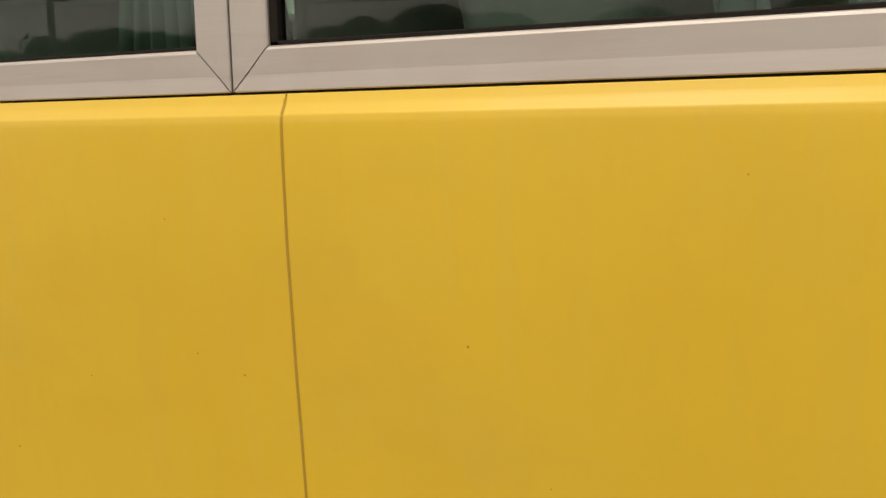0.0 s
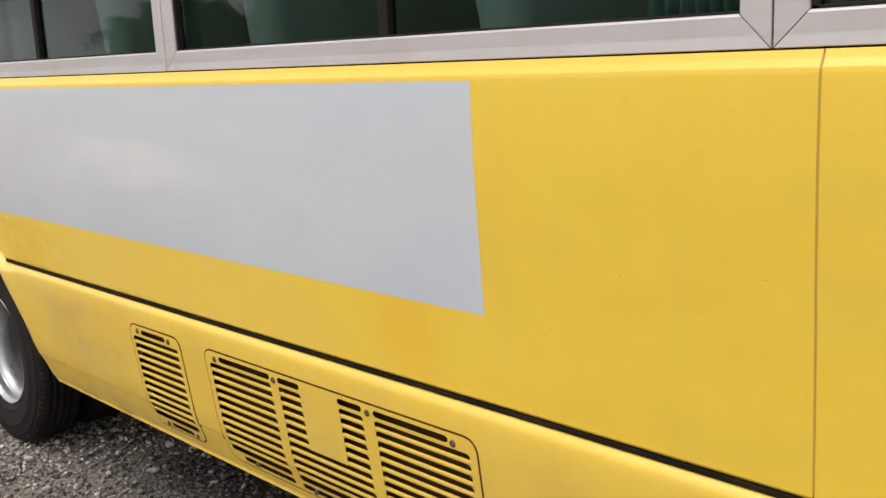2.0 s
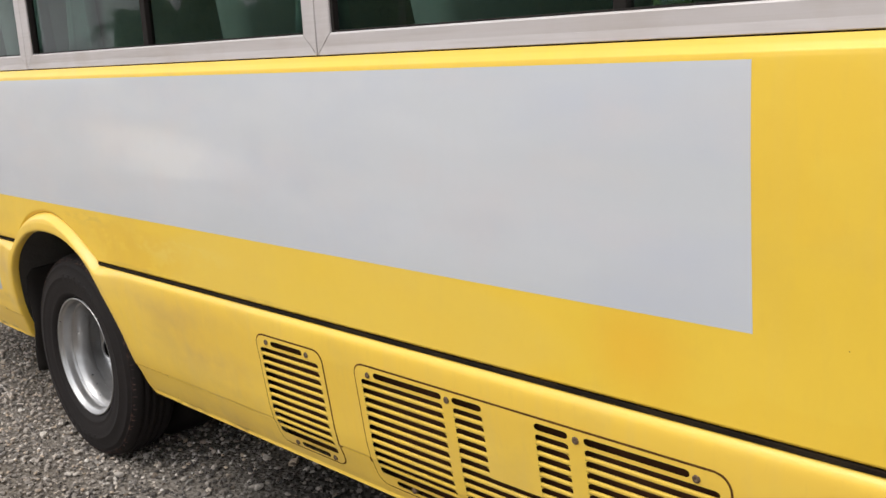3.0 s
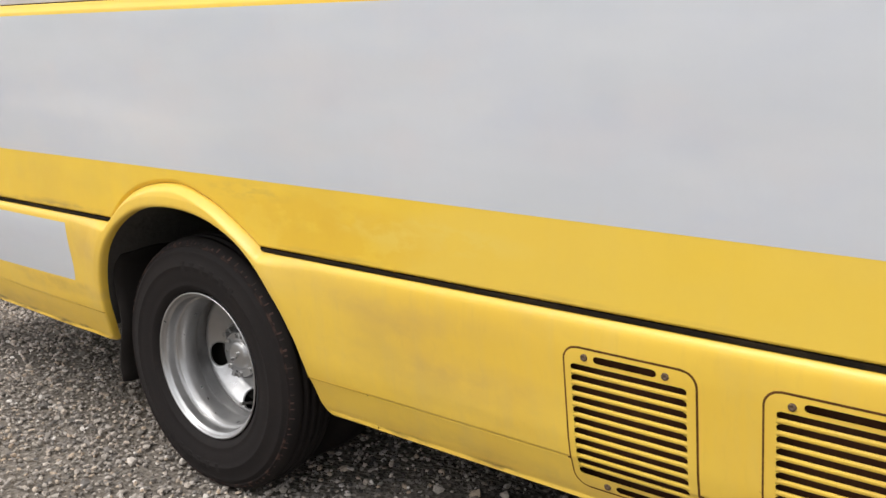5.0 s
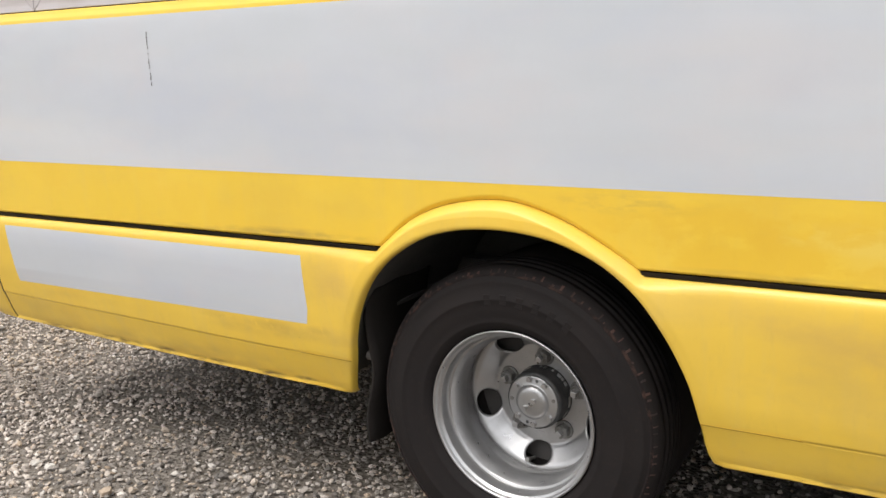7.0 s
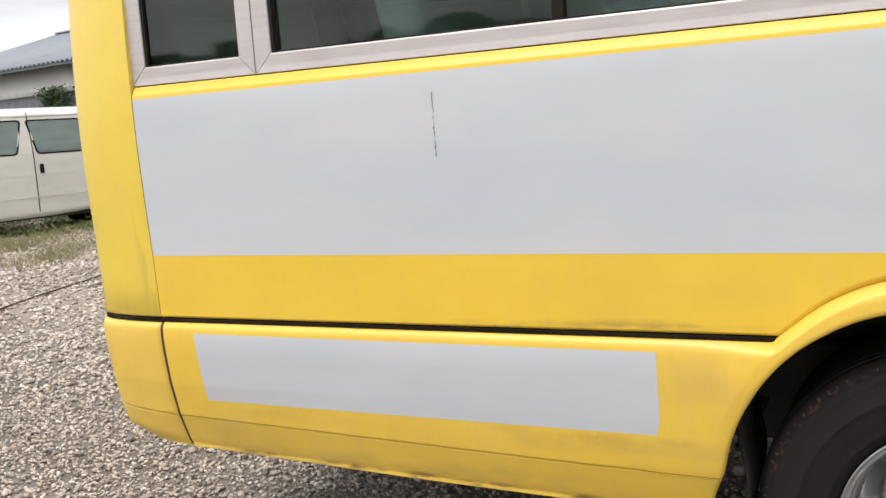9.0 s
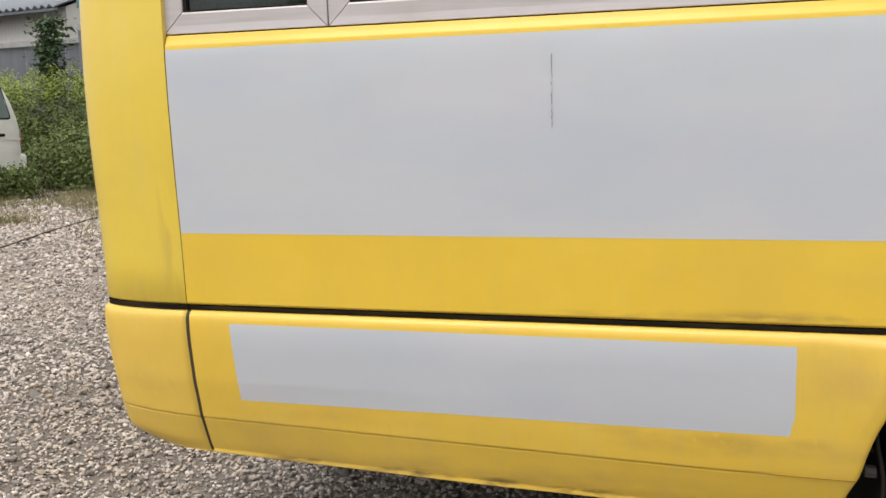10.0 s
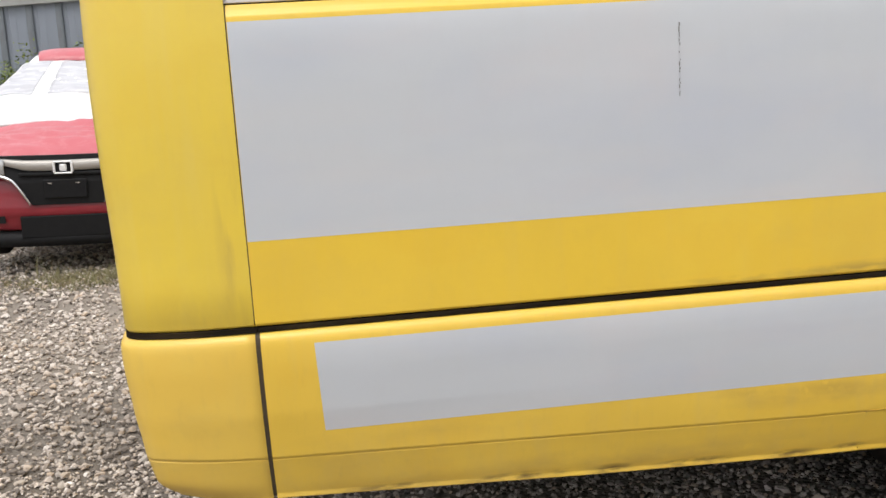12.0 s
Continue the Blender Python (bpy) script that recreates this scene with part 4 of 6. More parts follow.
    for k in range(5):
        x, z = around(0.1045, 15.2 + 72 * k)
        bm = rod((x, 0.2505, z), (x, 0.2465, z), 0.0255, 24, 0.0245)
        rod((x, 0.2470, z), (x, 0.2270, z), 0.0200, 6, 0.0190, bm=bm)
        rod((x, 0.2275, z), (x, 0.2255, z), 0.0165, 18, 0.0150, bm=bm)
        nut = part("lug_nut", bm, MAT_NUT, w, "worn steel lug nut")
        stud = box(-0.0075, 0.0075, 0.2075, 0.2275, -0.0075, 0.0075, 0.0015, 2)
        bmesh.ops.transform(stud, matrix=Matrix.Translation((x, 0, z)) @ Matrix.Rotation(radians(10 + 31 * k), 4, "Y"), verts=stud.verts)
        part("stud_end", stud, MAT_WHEEL, nut, "square silver-painted stud end")
    bm = rod((wx - 0.030, 0.250, wz - 0.182), (wx - 0.026, 0.214, wz - 0.172), 0.0042, 10)
    rod((wx - 0.026, 0.214, wz - 0.172), (wx - 0.025, 0.196, wz - 0.167), 0.0060, 10, bm=bm)
    part("valve_stem", bm, MAT_NUT, w)
    return w


wheel()
# inner tyre of the pair, brake drum, and the other wheels under the body
v, f = lathe([(0.20, 0.01), (0.225, 0.0), (0.30, -0.005), (0.355, 0.015), (0.3735, 0.04), (0.3745, 0.10), (0.3735, 0.16), (0.355, 0.19), (0.30, 0.20), (0.21, 0.19), (0.20, 0.01)], (WHEEL[0], 0.27, WHEEL[2]), 64)
under(mesh_object("inner_tyre", v, f, MAT_TYRE), bus)
part("brake_drum", rod((WHEEL[0], 0.262 + 0.01, WHEEL[2]), (WHEEL[0], 0.46, WHEEL[2]), 0.195, 32), MAT_UNDER, bus)
part("axle", rod((WHEEL[0], 0.4, WHEEL[2]), (WHEEL[0], 1.65, WHEEL[2]), 0.06, 12), MAT_UNDER, bus)
me = bpy.data.objects["inner_tyre"].data
for x, y in ((0.0, 1.29), (0.0, 1.06), (3.95, -0.22), (3.95, 1.33)):
    ob = under(new("hidden_tyre", me), bus)
    ob.location = (x, y, 0)

# ---- windows ----


def glass_pane(name, x0, x1, y0, y1, z0, z1, parent):
    """A pane whose face towards the walker is the tinted, reflecting one."""
    ob = part(name, box(x0, x1, y0, y1, z0, z1), MAT_CLEAR, parent)
    ob.data.materials.append(MAT_GLASS)
    for f in ob.data.polygons:
        f.material_index = 1 if f.normal.y < -0.9 else 0
    ob.visible_shadow = False
    return ob


Z_SILL, Z_HEAD, FRAME_W = 1.4155, 2.18, 0.0475
FRAME_Y = -0.0108


def mitred_bar(a, b, inward, w, parent, name="frame_rail"):
    """One mitred member of a window frame from corner a to corner b, w wide towards inward, in the plane of the side."""
    a, b, n = Vector((a[0], 0, a[1])), Vector((b[0], 0, b[1])), Vector((inward[0], 0, inward[1]))
    t = (b - a).normalized()
    g = 0.0011
    # across the face: (distance inward, depth)
    prof = [(0.0, 0.022), (0.0, -0.0010), (0.0012, -0.0022), (0.014, -0.0012), (0.018, -0.0009), (w - 0.004, -0.001), (w - 0.0012, 0.0), (w, 0.002), (w, 0.022)]
    rows = []
    for d, y in prof:
        p, q = a + n * d + t * (d + g), b + n * d - t * (d + g)
        rows.append([(c.x, FRAME_Y + y, c.z) for c in (p, p.lerp(q, 0.5), q)])
    v, f = sheet(rows)
    v2 = list(v)
    ends = [tuple(range(0, len(v), 3)), tuple(range(2, len(v), 3))]
    return under(mesh_object(name, v2, f + ends, MAT_ALU, smooth=False), parent)


def window(x0, x1, slider=True, gasket=0.004):
    g = 0.0014
    x0, x1 = x0 + g, x1 - g
    w = FRAME_W
    base = part("window", box(x0 + 0.002, x1 - 0.002, FRAME_Y + 0.012, FRAME_Y + 0.030, Z_SILL + 0.002, Z_SILL + w - 0.004), MAT_BLACK, bus, "aluminium-framed side window with green tinted glass")
    bm = box(x0 + 0.002, x0 + w - 0.004, FRAME_Y + 0.012, FRAME_Y + 0.03, Z_SILL + w, Z_HEAD - w)
    box(x1 - w + 0.004, x1 - 0.002, FRAME_Y + 0.012, FRAME_Y + 0.03, Z_SILL + w, Z_HEAD - w, bm=bm)
    box(x0 + 0.002, x1 - 0.002, FRAME_Y + 0.012, FRAME_Y + 0.03, Z_HEAD - w, Z_HEAD, bm=bm)
    part("frame_back", bm, MAT_BLACK, base)
    mitred_bar((x0, Z_SILL), (x1, Z_SILL), (0, 1), w, base)
    mitred_bar((x1, Z_HEAD), (x0, Z_HEAD), (0, -1), w, base)
    mitred_bar((x0, Z_HEAD), (x0, Z_SILL), (1, 0), w, base)
    mitred_bar((x1, Z_SILL), (x1, Z_HEAD), (-1, 0), w, base)
    xi, xj, zi, zj = x0 + w, x1 - w, Z_SILL + w, Z_HEAD - w
    bm = bmesh.new()
    for a, b, c, d in ((xi, xj, zi, zi + gasket), (xi, xj, zj - gasket, zj), (xi, xi + gasket * 2.2, zi, zj), (xj - gasket, xj, zi, zj)):
        box(a, b, FRAME_Y + 0.004, FRAME_Y + 0.02, c, d, 0.001, 1, bm=bm)
    part("gasket", bm, MAT_BLACK, base)
    xm = (xi + xj) / 2
    if slider:
        for a, b, y in ((xi, xm + 0.012, 0.020), (xm - 0.012, xj, 0.030)):
            glass_pane("pane", a, b, FRAME_Y + y, FRAME_Y + y + 0.004, zi, zj, base)
        bm = box(xm - 0.014, xm + 0.014, FRAME_Y + 0.016, FRAME_Y + 0.040, zi, zj, 0.003, 2)
        part("meeting_rail", bm, MAT_BLACK, base, "black meeting rail")
    else:
        glass_pane("pane", xi, xj, FRAME_Y + 0.012, FRAME_Y + 0.016, zi, zj, base)
    return base


window(-1.9665, -1.5625, False)
window(-1.5625, 0.005, True)
window(0.005, 1.6035, True)
window(1.6035, 3.186, True)
window(3.186, 4.30, False, 0.005)
# rubber under the window frames
part("sill_rubber", box(X_TAIL_SEAM, 4.35, -0.0065, 0.02, 1.4105, 1.4165), MAT_BLACK, bus)
part("window_header", box(X_TAIL_SEAM - 0.05, X_NOSE, 0.0, 0.03, Z_HEAD - 0.002, 2.36, 0.004), MAT_YELLOW, bus)
part("front_pillar", box(4.30, X_NOSE, -0.012, 0.03, 1.4165, Z_HEAD - 0.003, 0.004), MAT_YELLOW, bus)

# ---- rest of the body: roof, floor, ends, far side, seats ----
rows = []
for x in np.r_[-2.26, np.linspace(-2.2, 4.45, 12), X_NOSE]:
    k = 0.0 if -2.2 <= x <= 4.5 else 0.06
    rows.append([(float(x), float(0.03 + (WIDTH - 0.06) * (0.5 - 0.5 * math.cos(math.pi * j / 24))), float(2.34 - k + (ROOF - 2.34) * math.sin(math.pi * j / 24) ** 0.45)) for j in range(25)])
v, f = sheet(rows)
ob = under(mesh_object("roof", v, f, MAT_YELLOW), bus)
ob.modifiers.new("thick", "SOLIDIFY").thickness = 0.03
part("cabin_floor", box(-2.18, X_NOSE - 0.02, 0.66, WIDTH - 0.06, 0.66, 0.74), MAT_UNDER, bus)
for xa, xb in ((-2.1, -0.56), (0.58, X_NOSE - 0.02)):
    part("cabin_floor", box(xa, xb, 0.16, 0.657, 0.66, 0.74), MAT_UNDER, bus)
part("wheel_box", box(-0.555, 0.575, 0.06, 0.66, 0.93, 0.96), MAT_UNDER, bus)
part("underbody", box(0.75, X_NOSE - 0.05, 0.16, WIDTH - 0.1, 0.40, 0.45), MAT_UNDER, bus)
part("underbody", box(-2.12, -0.62, 0.16, WIDTH - 0.1, 0.45, 0.50), MAT_UNDER, bus)
part("chassis_rail", box(-2.1, X_NOSE - 0.2, 0.55, 0.65, 0.50, 0.64), MAT_UNDER, bus)
part("chassis_rail", box(-2.1, X_NOSE - 0.2, 1.38, 1.48, 0.50, 0.64), MAT_UNDER, bus)
part("inner_wall", box(-1.93, X_NOSE - 0.04, 0.035, 0.055, 0.96, 1.43), MAT_CABIN, bus)
part("tail_wall", box(-2.29, -2.26, 0.95, WIDTH - 0.02, 0.45, 2.34, 0.008), MAT_YELLOW, bus)
part("tail_lining", box(-2.20, -2.17, 0.3, WIDTH - 0.05, 0.74, 2.3), MAT_CABIN, bus)
part("nose_wall", box(X_NOSE, X_NOSE + 0.03, 0.0, WIDTH, 0.40, 2.40, 0.01), MAT_YELLOW, bus)
part("far_side_panel", box(-2.28, X_NOSE, WIDTH - 0.02, WIDTH + 0.02, 0.38, 1.46, 0.01), MAT_YELLOW, bus)
part("far_side_header", box(-2.28, X_NOSE, WIDTH - 0.03, WIDTH + 0.01, 2.16, 2.40, 0.01), MAT_YELLOW, bus)
for x in (-2.24, -1.5625, 0.005, 1.6035, 3.186, 4.56):
    part("far_pillar", box(x - 0.06, x + 0.06, WIDTH - 0.035, WIDTH + 0.005, 1.462, 2.158, 0.004), MAT_CABIN, bus)
for xa, xb in ((-2.18, -1.625), (-1.50, -0.06), (0.07, 1.54), (1.666, 3.124), (3.25, 4.50)):
    glass_pane("far_pane", xa, xb, WIDTH - 0.016, WIDTH - 0.012, 1.462, 2.158, bus)
    part("far_sill", box(xa, xb, WIDTH - 0.05, WIDTH - 0.022, 1.462, 1.49, 0.003), MAT_ALU, bus)


def seat(x, y, w, thick=0.06):
    cushion = part("seat", box(x - 0.22, x + 0.22, y - w / 2, y + w / 2, 1.08, 1.20, 0.04, 3), MAT_SEAT, bus, "dark green cloth bus seat", True)
    bm = box(x - thick, x + thick, y - w / 2, y + w / 2, 1.18, 1.86, 0.05, 3)
    bmesh.ops.rotate(bm, cent=(x, y, 1.2), matrix=Matrix.Rotation(radians(-12), 3, "Y"), verts=bm.verts)
    bmesh.ops.translate(bm, vec=(-0.20, 0, 0), verts=bm.verts)
    part("backrest", bm, MAT_SEAT, cushion, smooth=True)
    part("seat_frame", box(x - 0.18, x + 0.18, y - w / 2 + 0.05, y + w / 2 - 0.05, 0.965 if abs(x) < 0.8 else 0.742, 1.08, 0.01), MAT_CABIN, cushion)


for x in (-1.72, -0.96, -0.20, 0.56, 1.32, 2.08, 2.84):
    seat(x, 0.52, 0.82)
    seat(x, 1.60, 0.66)
seat(3.9, 1.5, 0.55)
seat(3.72, 0.46, 0.52, 0.11)
# added board that blocks the bright view through the front window
part("partition", box(3.19, 3.21, 0.10, 0.92, 0.742, 1.72, 0.006), MAT_CABIN, bus, "grey board added behind the driving seat to darken the window")


def curtain(x, width):
    rows = []
    for k in range(12):
        z = 1.47 + 0.68 * k / 11
        squeeze = 0.45 + 0.55 * abs(k - 3.5) / 8
        rows.append([(x + (j / 30 - 0.5) * width * squeeze, 0.085 + 0.022 * math.sin(j * 1.5), z) for j in range(31)])
    v, f = sheet(rows)
    ob = under(mesh_object("curtain", v, f, MAT_CURTAIN), bus, "gathered green window curtain")
    ob.modifiers.new("thick", "SOLIDIFY").thickness = 0.003


for x in (1.50, 3.02, -0.10, 0.25):
    curtain(x, 0.26)
m = Mat("yellow_grab_rail", (0.62, 0.42, 0.05), 0.4)
MAT_RAIL = m.end()
for x in (-1.34, -0.58):
    part("grab_rail", rod((x, 0.9, 0.75), (x, 0.9, 2.4), 0.016, 10), MAT_RAIL, bus, "yellow grab rail", True)

# ---- ground ----


def ground_z(x, y):
    """The yard rises gently behind the bus."""
    rise = float(np.interp(y, (1.5, 2.7, 4.5, 6.0, 8.0, 14.0, 40.0), (0.0, 0.02, 0.08, 0.125, 0.13, 0.08, 0.04)))
    return rise * float(np.interp(x, (-10.0, -6.5), (0.3, 1.0)))


m = Mat("gravel_bed", (0.188, 0.165, 0.140), 0.95, spec=0.2)
grain = m.n.new("ShaderNodeRGBToBW")
m.l.new(m.voronoi(55), grain.inputs[0])
m.mix(1.0, m.ramp(grain.outputs[0], 0.1, 0.9, 0.35, 1.5), "MULTIPLY")
m.mix(0.55, (0.24, 0.21, 0.178))
m.mix(m.ramp(m.noise(1.1, 5), 0.45, 0.65, 0, 0.6), (0.115, 0.095, 0.075))
yard = m.n.new("ShaderNodeSeparateXYZ")           # beige dust on the open yard; the bus's strip is left dark as shade
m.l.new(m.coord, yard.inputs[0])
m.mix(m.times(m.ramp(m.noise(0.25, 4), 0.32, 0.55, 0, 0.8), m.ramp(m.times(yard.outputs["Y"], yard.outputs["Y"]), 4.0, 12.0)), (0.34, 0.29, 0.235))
# shade under the front half of the bus, painted into the ground colour
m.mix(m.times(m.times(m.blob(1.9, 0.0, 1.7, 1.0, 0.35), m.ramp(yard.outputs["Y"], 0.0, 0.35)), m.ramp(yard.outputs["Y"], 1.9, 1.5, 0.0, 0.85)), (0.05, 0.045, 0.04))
m.bump(m.voronoi(55, "Distance"), 0.9, 0.012)
m.bump(m.noise(150, 4), 0.5, 0.004)
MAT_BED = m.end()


def gravel_material(name, tints):
    m = Mat(name, (0.3, 0.3, 0.3), 0.88, spec=0.2)
    tint = m.n.new("ShaderNodeValToRGB")
    ramp = tint.color_ramp
    for k, (at, c) in enumerate(tints):
        e = ramp.elements[k] if k < 2 else ramp.elements.new(at)
        e.position, e.color = at, (c[0] * 1.035, c[1], c[2] * 0.98, 1)
    m.l.new(m.random("ShaderNodeNewGeometry", "Random Per Island"), tint.inputs[0])
    m.color = tint.outputs[0]
    m.mix(m.ramp(m.noise(0.9, 4), 0.5, 0.68, 0, 0.45), (0.16, 0.13, 0.10))
    m.mix(m.ramp(m.noise(130, 4), 0.45, 0.75, 0, 0.4), (0.18, 0.17, 0.16))
    m.bump(m.noise(260, 3), 0.4, 0.003)
    return m.end()


MAT_STONE = gravel_material("gravel_stone", ((0.0, (0.12, 0.112, 0.104)), (0.25, (0.24, 0.222, 0.20)), (0.5, (0.36, 0.33, 0.292)), (0.72, (0.47, 0.435, 0.39)), (0.88, (0.43, 0.345, 0.255)), (1.0, (0.68, 0.66, 0.62))))
# darker stones that carry the shade under the bus in their colour
MAT_STONE_SHADED = gravel_material("bus_shaded_gravel_stone", ((0.0, (0.035, 0.032, 0.030)), (0.25, (0.075, 0.068, 0.062)), (0.5, (0.12, 0.108, 0.098)), (0.72, (0.17, 0.155, 0.14)), (0.88, (0.15, 0.118, 0.09)), (1.0, (0.34, 0.325, 0.30))))
# dusty beige stones, made paler where the bus does not shade them
MAT_STONE_OPEN = gravel_material("dusty_open_light_stone", ((0.0, (0.17, 0.15, 0.132)), (0.25, (0.40, 0.355, 0.31)), (0.5, (0.56, 0.505, 0.45)), (0.72, (0.65, 0.595, 0.535)), (0.88, (0.50, 0.405, 0.31)), (1.0, (0.82, 0.79, 0.75))))

gx = np.r_[-300, -120, -60, -35, -22, np.arange(-16, 6.01, 0.25), 9, 14, 25, 60, 150, 300]
gy = np.r_[-300, -120, -60, -30, -15, -8, np.arange(-4, 20.01, 0.25), 25, 40, 80, 150, 300]
rows = [[(float(x), float(y), ground_z(x, y) + (0.006 * noise.noise((x * 0.9, y * 0.9, 0)) - 0.014 if abs(x) < 20 and -5 < y < 20 else -0.01)) for x in gx] for y in gy]
v, f = sheet(rows)
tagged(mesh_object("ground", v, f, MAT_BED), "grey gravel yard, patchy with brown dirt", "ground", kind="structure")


# unseen pale strip, added on the walker's side so the film mirrors a streak
m = Mat("sandy_reflection_strip", (0.72, 0.59, 0.44), 0.85)
m.mix(m.ramp(m.noise(1.2, 5), 0.4, 0.7, 0, 0.5), (0.66, 0.53, 0.38))
m.bump(m.noise(60, 4), 0.3, 0.004)
bm = box(-4.2, 2.3, -0.45, 0.45, -0.05, 0.02, 0.01, 2)
bmesh.ops.transform(bm, matrix=pose(-6.75, -4.1, 0, rz=17.7), verts=bm.verts)
slab = part("concrete_slab", bm, m.end(), None)
tagged(slab, "sandy pale strip added to the gravel yard for its reflection", "slab", kind="structure")


def stones(name, areas, seed, label, mat):
    """Loose stones as one mesh: areas of (x0, x1, y0, y1, per square metre, smallest, largest)."""
    r = np.random.RandomState(seed)
    bm = bmesh.new()
    bmesh.ops.create_icosphere(bm, subdivisions=1, radius=1.0)
    bv = np.array([v.co for v in bm.verts])
    bf = np.array([[v.index for v in f.verts] for f in bm.faces])
    bm.free()
    allv, allf, n0 = [], [], 0
    for x0, x1, y0, y1, per, lo, hi in areas:
        n = int((x1 - x0) * (y1 - y0) * per)
        x, y = r.uniform(x0 - 0.3, x1 + 0.3, n), r.uniform(y0 - 0.3, y1 + 0.3, n)
        edge = np.minimum(np.minimum(x - x0, x1 - x), np.minimum(y - y0, y1 - y)) + 0.3
        kept = r.rand(n) < edge / 0.6
        x, y = x[kept], y[kept]
        n = len(x)
        s = lo + (hi - lo) * r.beta(1.4, 3.5, n)
        sh = s[:, None] * np.stack([r.uniform(0.7, 1.25, n), r.uniform(0.6, 1.0, n), r.uniform(0.4, 0.75, n)], 1)
        a = r.uniform(0, 2 * np.pi, n)
        b = r.uniform(-0.5, 0.5, n)
        p = bv[None] * (1 + 0.28 * r.uniform(-1, 1, (n, len(bv), 1))) * sh[:, None]
        p = np.stack([p[..., 0] * np.cos(b)[:, None] - p[..., 2] * np.sin(b)[:, None], p[..., 1], p[..., 0] * np.sin(b)[:, None] + p[..., 2] * np.cos(b)[:, None]], -1)
        p = np.stack([p[..., 0] * np.cos(a)[:, None] - p[..., 1] * np.sin(a)[:, None], p[..., 0] * np.sin(a)[:, None] + p[..., 1] * np.cos(a)[:, None], p[..., 2]], -1)
        z = np.array([ground_z(q, w) for q, w in zip(x, y)]) - 0.012 + sh[:, 2] * r.uniform(0.3, 1.0, n) + r.uniform(0, 0.006, n)
        p += np.stack([x, y, z], 1)[:, None]
        allv.append(p.reshape(-1, 3))
        allf.append((bf[None] + (np.arange(n) * len(bv))[:, None, None] + n0).reshape(-1, 3))
        n0 += n * len(bv)
    vv, ff = np.concatenate(allv), np.concatenate(allf)
    me = bpy.data.meshes.new(name)
    me.vertices.add(len(vv))
    me.vertices.foreach_set("co", vv.ravel())
    me.loops.add(ff.size)
    me.loops.foreach_set("vertex_index", ff.ravel().astype(np.int32))
    me.polygons.add(len(ff))
    me.polygons.foreach_set("loop_start", np.arange(0, ff.size, 3, dtype=np.int32))
    me.polygons.foreach_set("use_smooth", np.zeros(len(ff), dtype=bool))
    me.update(calc_edges=True)
    me.materials.append(mat)
    return tagged(new(name, me), label, "gravel", kind="stuff")


stones("gravel", [(0.32, 1.4, -0.12, 1.5, 4500, 0.0042, 0.0155), (1.4, 2.8, 0.2, 1.3, 3000, 0.0042, 0.016)], 14, "gravel stones coloured dark for the shade under the minibus", MAT_STONE_SHADED)
stones("gravel", [(-1.55, 0.32, -0.5, 1.5, 4700, 0.0042, 0.0155), (0.32, 1.5, -0.5, -0.12, 4500, 0.0042, 0.0155), (-5.0, 4.5, -2.6, -0.5, 400, 0.006, 0.022), (-4.6, 1.1, -0.6, 2.0, 70, 0.012, 0.026)], 11, "loose grey and brown gravel stones on the ground", MAT_STONE)
stones("gravel", [(-4.4, -1.55, -0.5, 1.5, 4500, 0.0042, 0.0155), (-5.5, -1.6, 1.5, 4.0, 2000, 0.006, 0.024), (-9.0, -2.0, 4.0, 8.0, 620, 0.010, 0.031), (-13, -2.5, 8.0, 13.0, 190, 0.015, 0.045), (-8.5, -5.5, 0.0, 4.0, 420, 0.010, 0.032), (-14.5, -9.0, 3.0, 8.0, 260, 0.014, 0.040)], 12, "dusty beige gravel stones across the yard, coloured paler clear of the bus shade", MAT_STONE_OPEN)

# ---- yard behind the bus: fence, shed, weeds, van, red car ----


def leaf_cloud(name, points, size, mat, seed, label, category, droop=0.3, folded=True):
    """Many small folded leaves at given points, as one mesh; size is (smallest, largest) length."""
    r = np.random.RandomState(seed)
    p = np.asarray(points)
    n = len(p)
    ln = r.uniform(size[0], size[1], n)[:, None]
    a = r.uniform(0, 2 * np.pi, n)
    el = r.normal(-droop, 0.45, n)
    along = np.stack([np.cos(a) * np.cos(el), np.sin(a) * np.cos(el), np.sin(el)], 1)
    side = np.stack([-np.sin(a), np.cos(a), 0 * a], 1)
    up = np.cross(along, side)
    roll = r.uniform(-0.6, 0.6, n)[:, None]
    side = side * np.cos(roll) + up * np.sin(roll)
    fold = -np.cross(along, side) * 0.12 * ln
    w = 0.27
    quad = np.stack([p, p + along * ln * 0.5 + side * ln * w + fold, p + along * ln, p + along * ln * 0.5 - side * ln * w + fold, p + along * ln * 0.55], 1)
    vv = quad.reshape(-1, 3)
    k = (np.arange(n) * 5)[:, None]
    ff = np.concatenate([k + [0, 1, 4], k + [1, 2, 4], k + [2, 3, 4], k + [3, 0, 4]] if folded else [k + [0, 1, 2], k + [2, 3, 0]]).astype(np.int32)
    me = bpy.data.meshes.new(name)
    me.vertices.add(len(vv))
    me.vertices.foreach_set("co", vv.ravel())
    me.loops.add(ff.size)
    me.loops.foreach_set("vertex_index", ff.ravel())
    me.polygons.add(len(ff))
    me.polygons.foreach_set("loop_start", np.arange(0, ff.size, 3, dtype=np.int32))
    me.update(calc_edges=True)
    me.materials.append(mat)
    return tagged(new(name, me), label, category, kind="stuff")


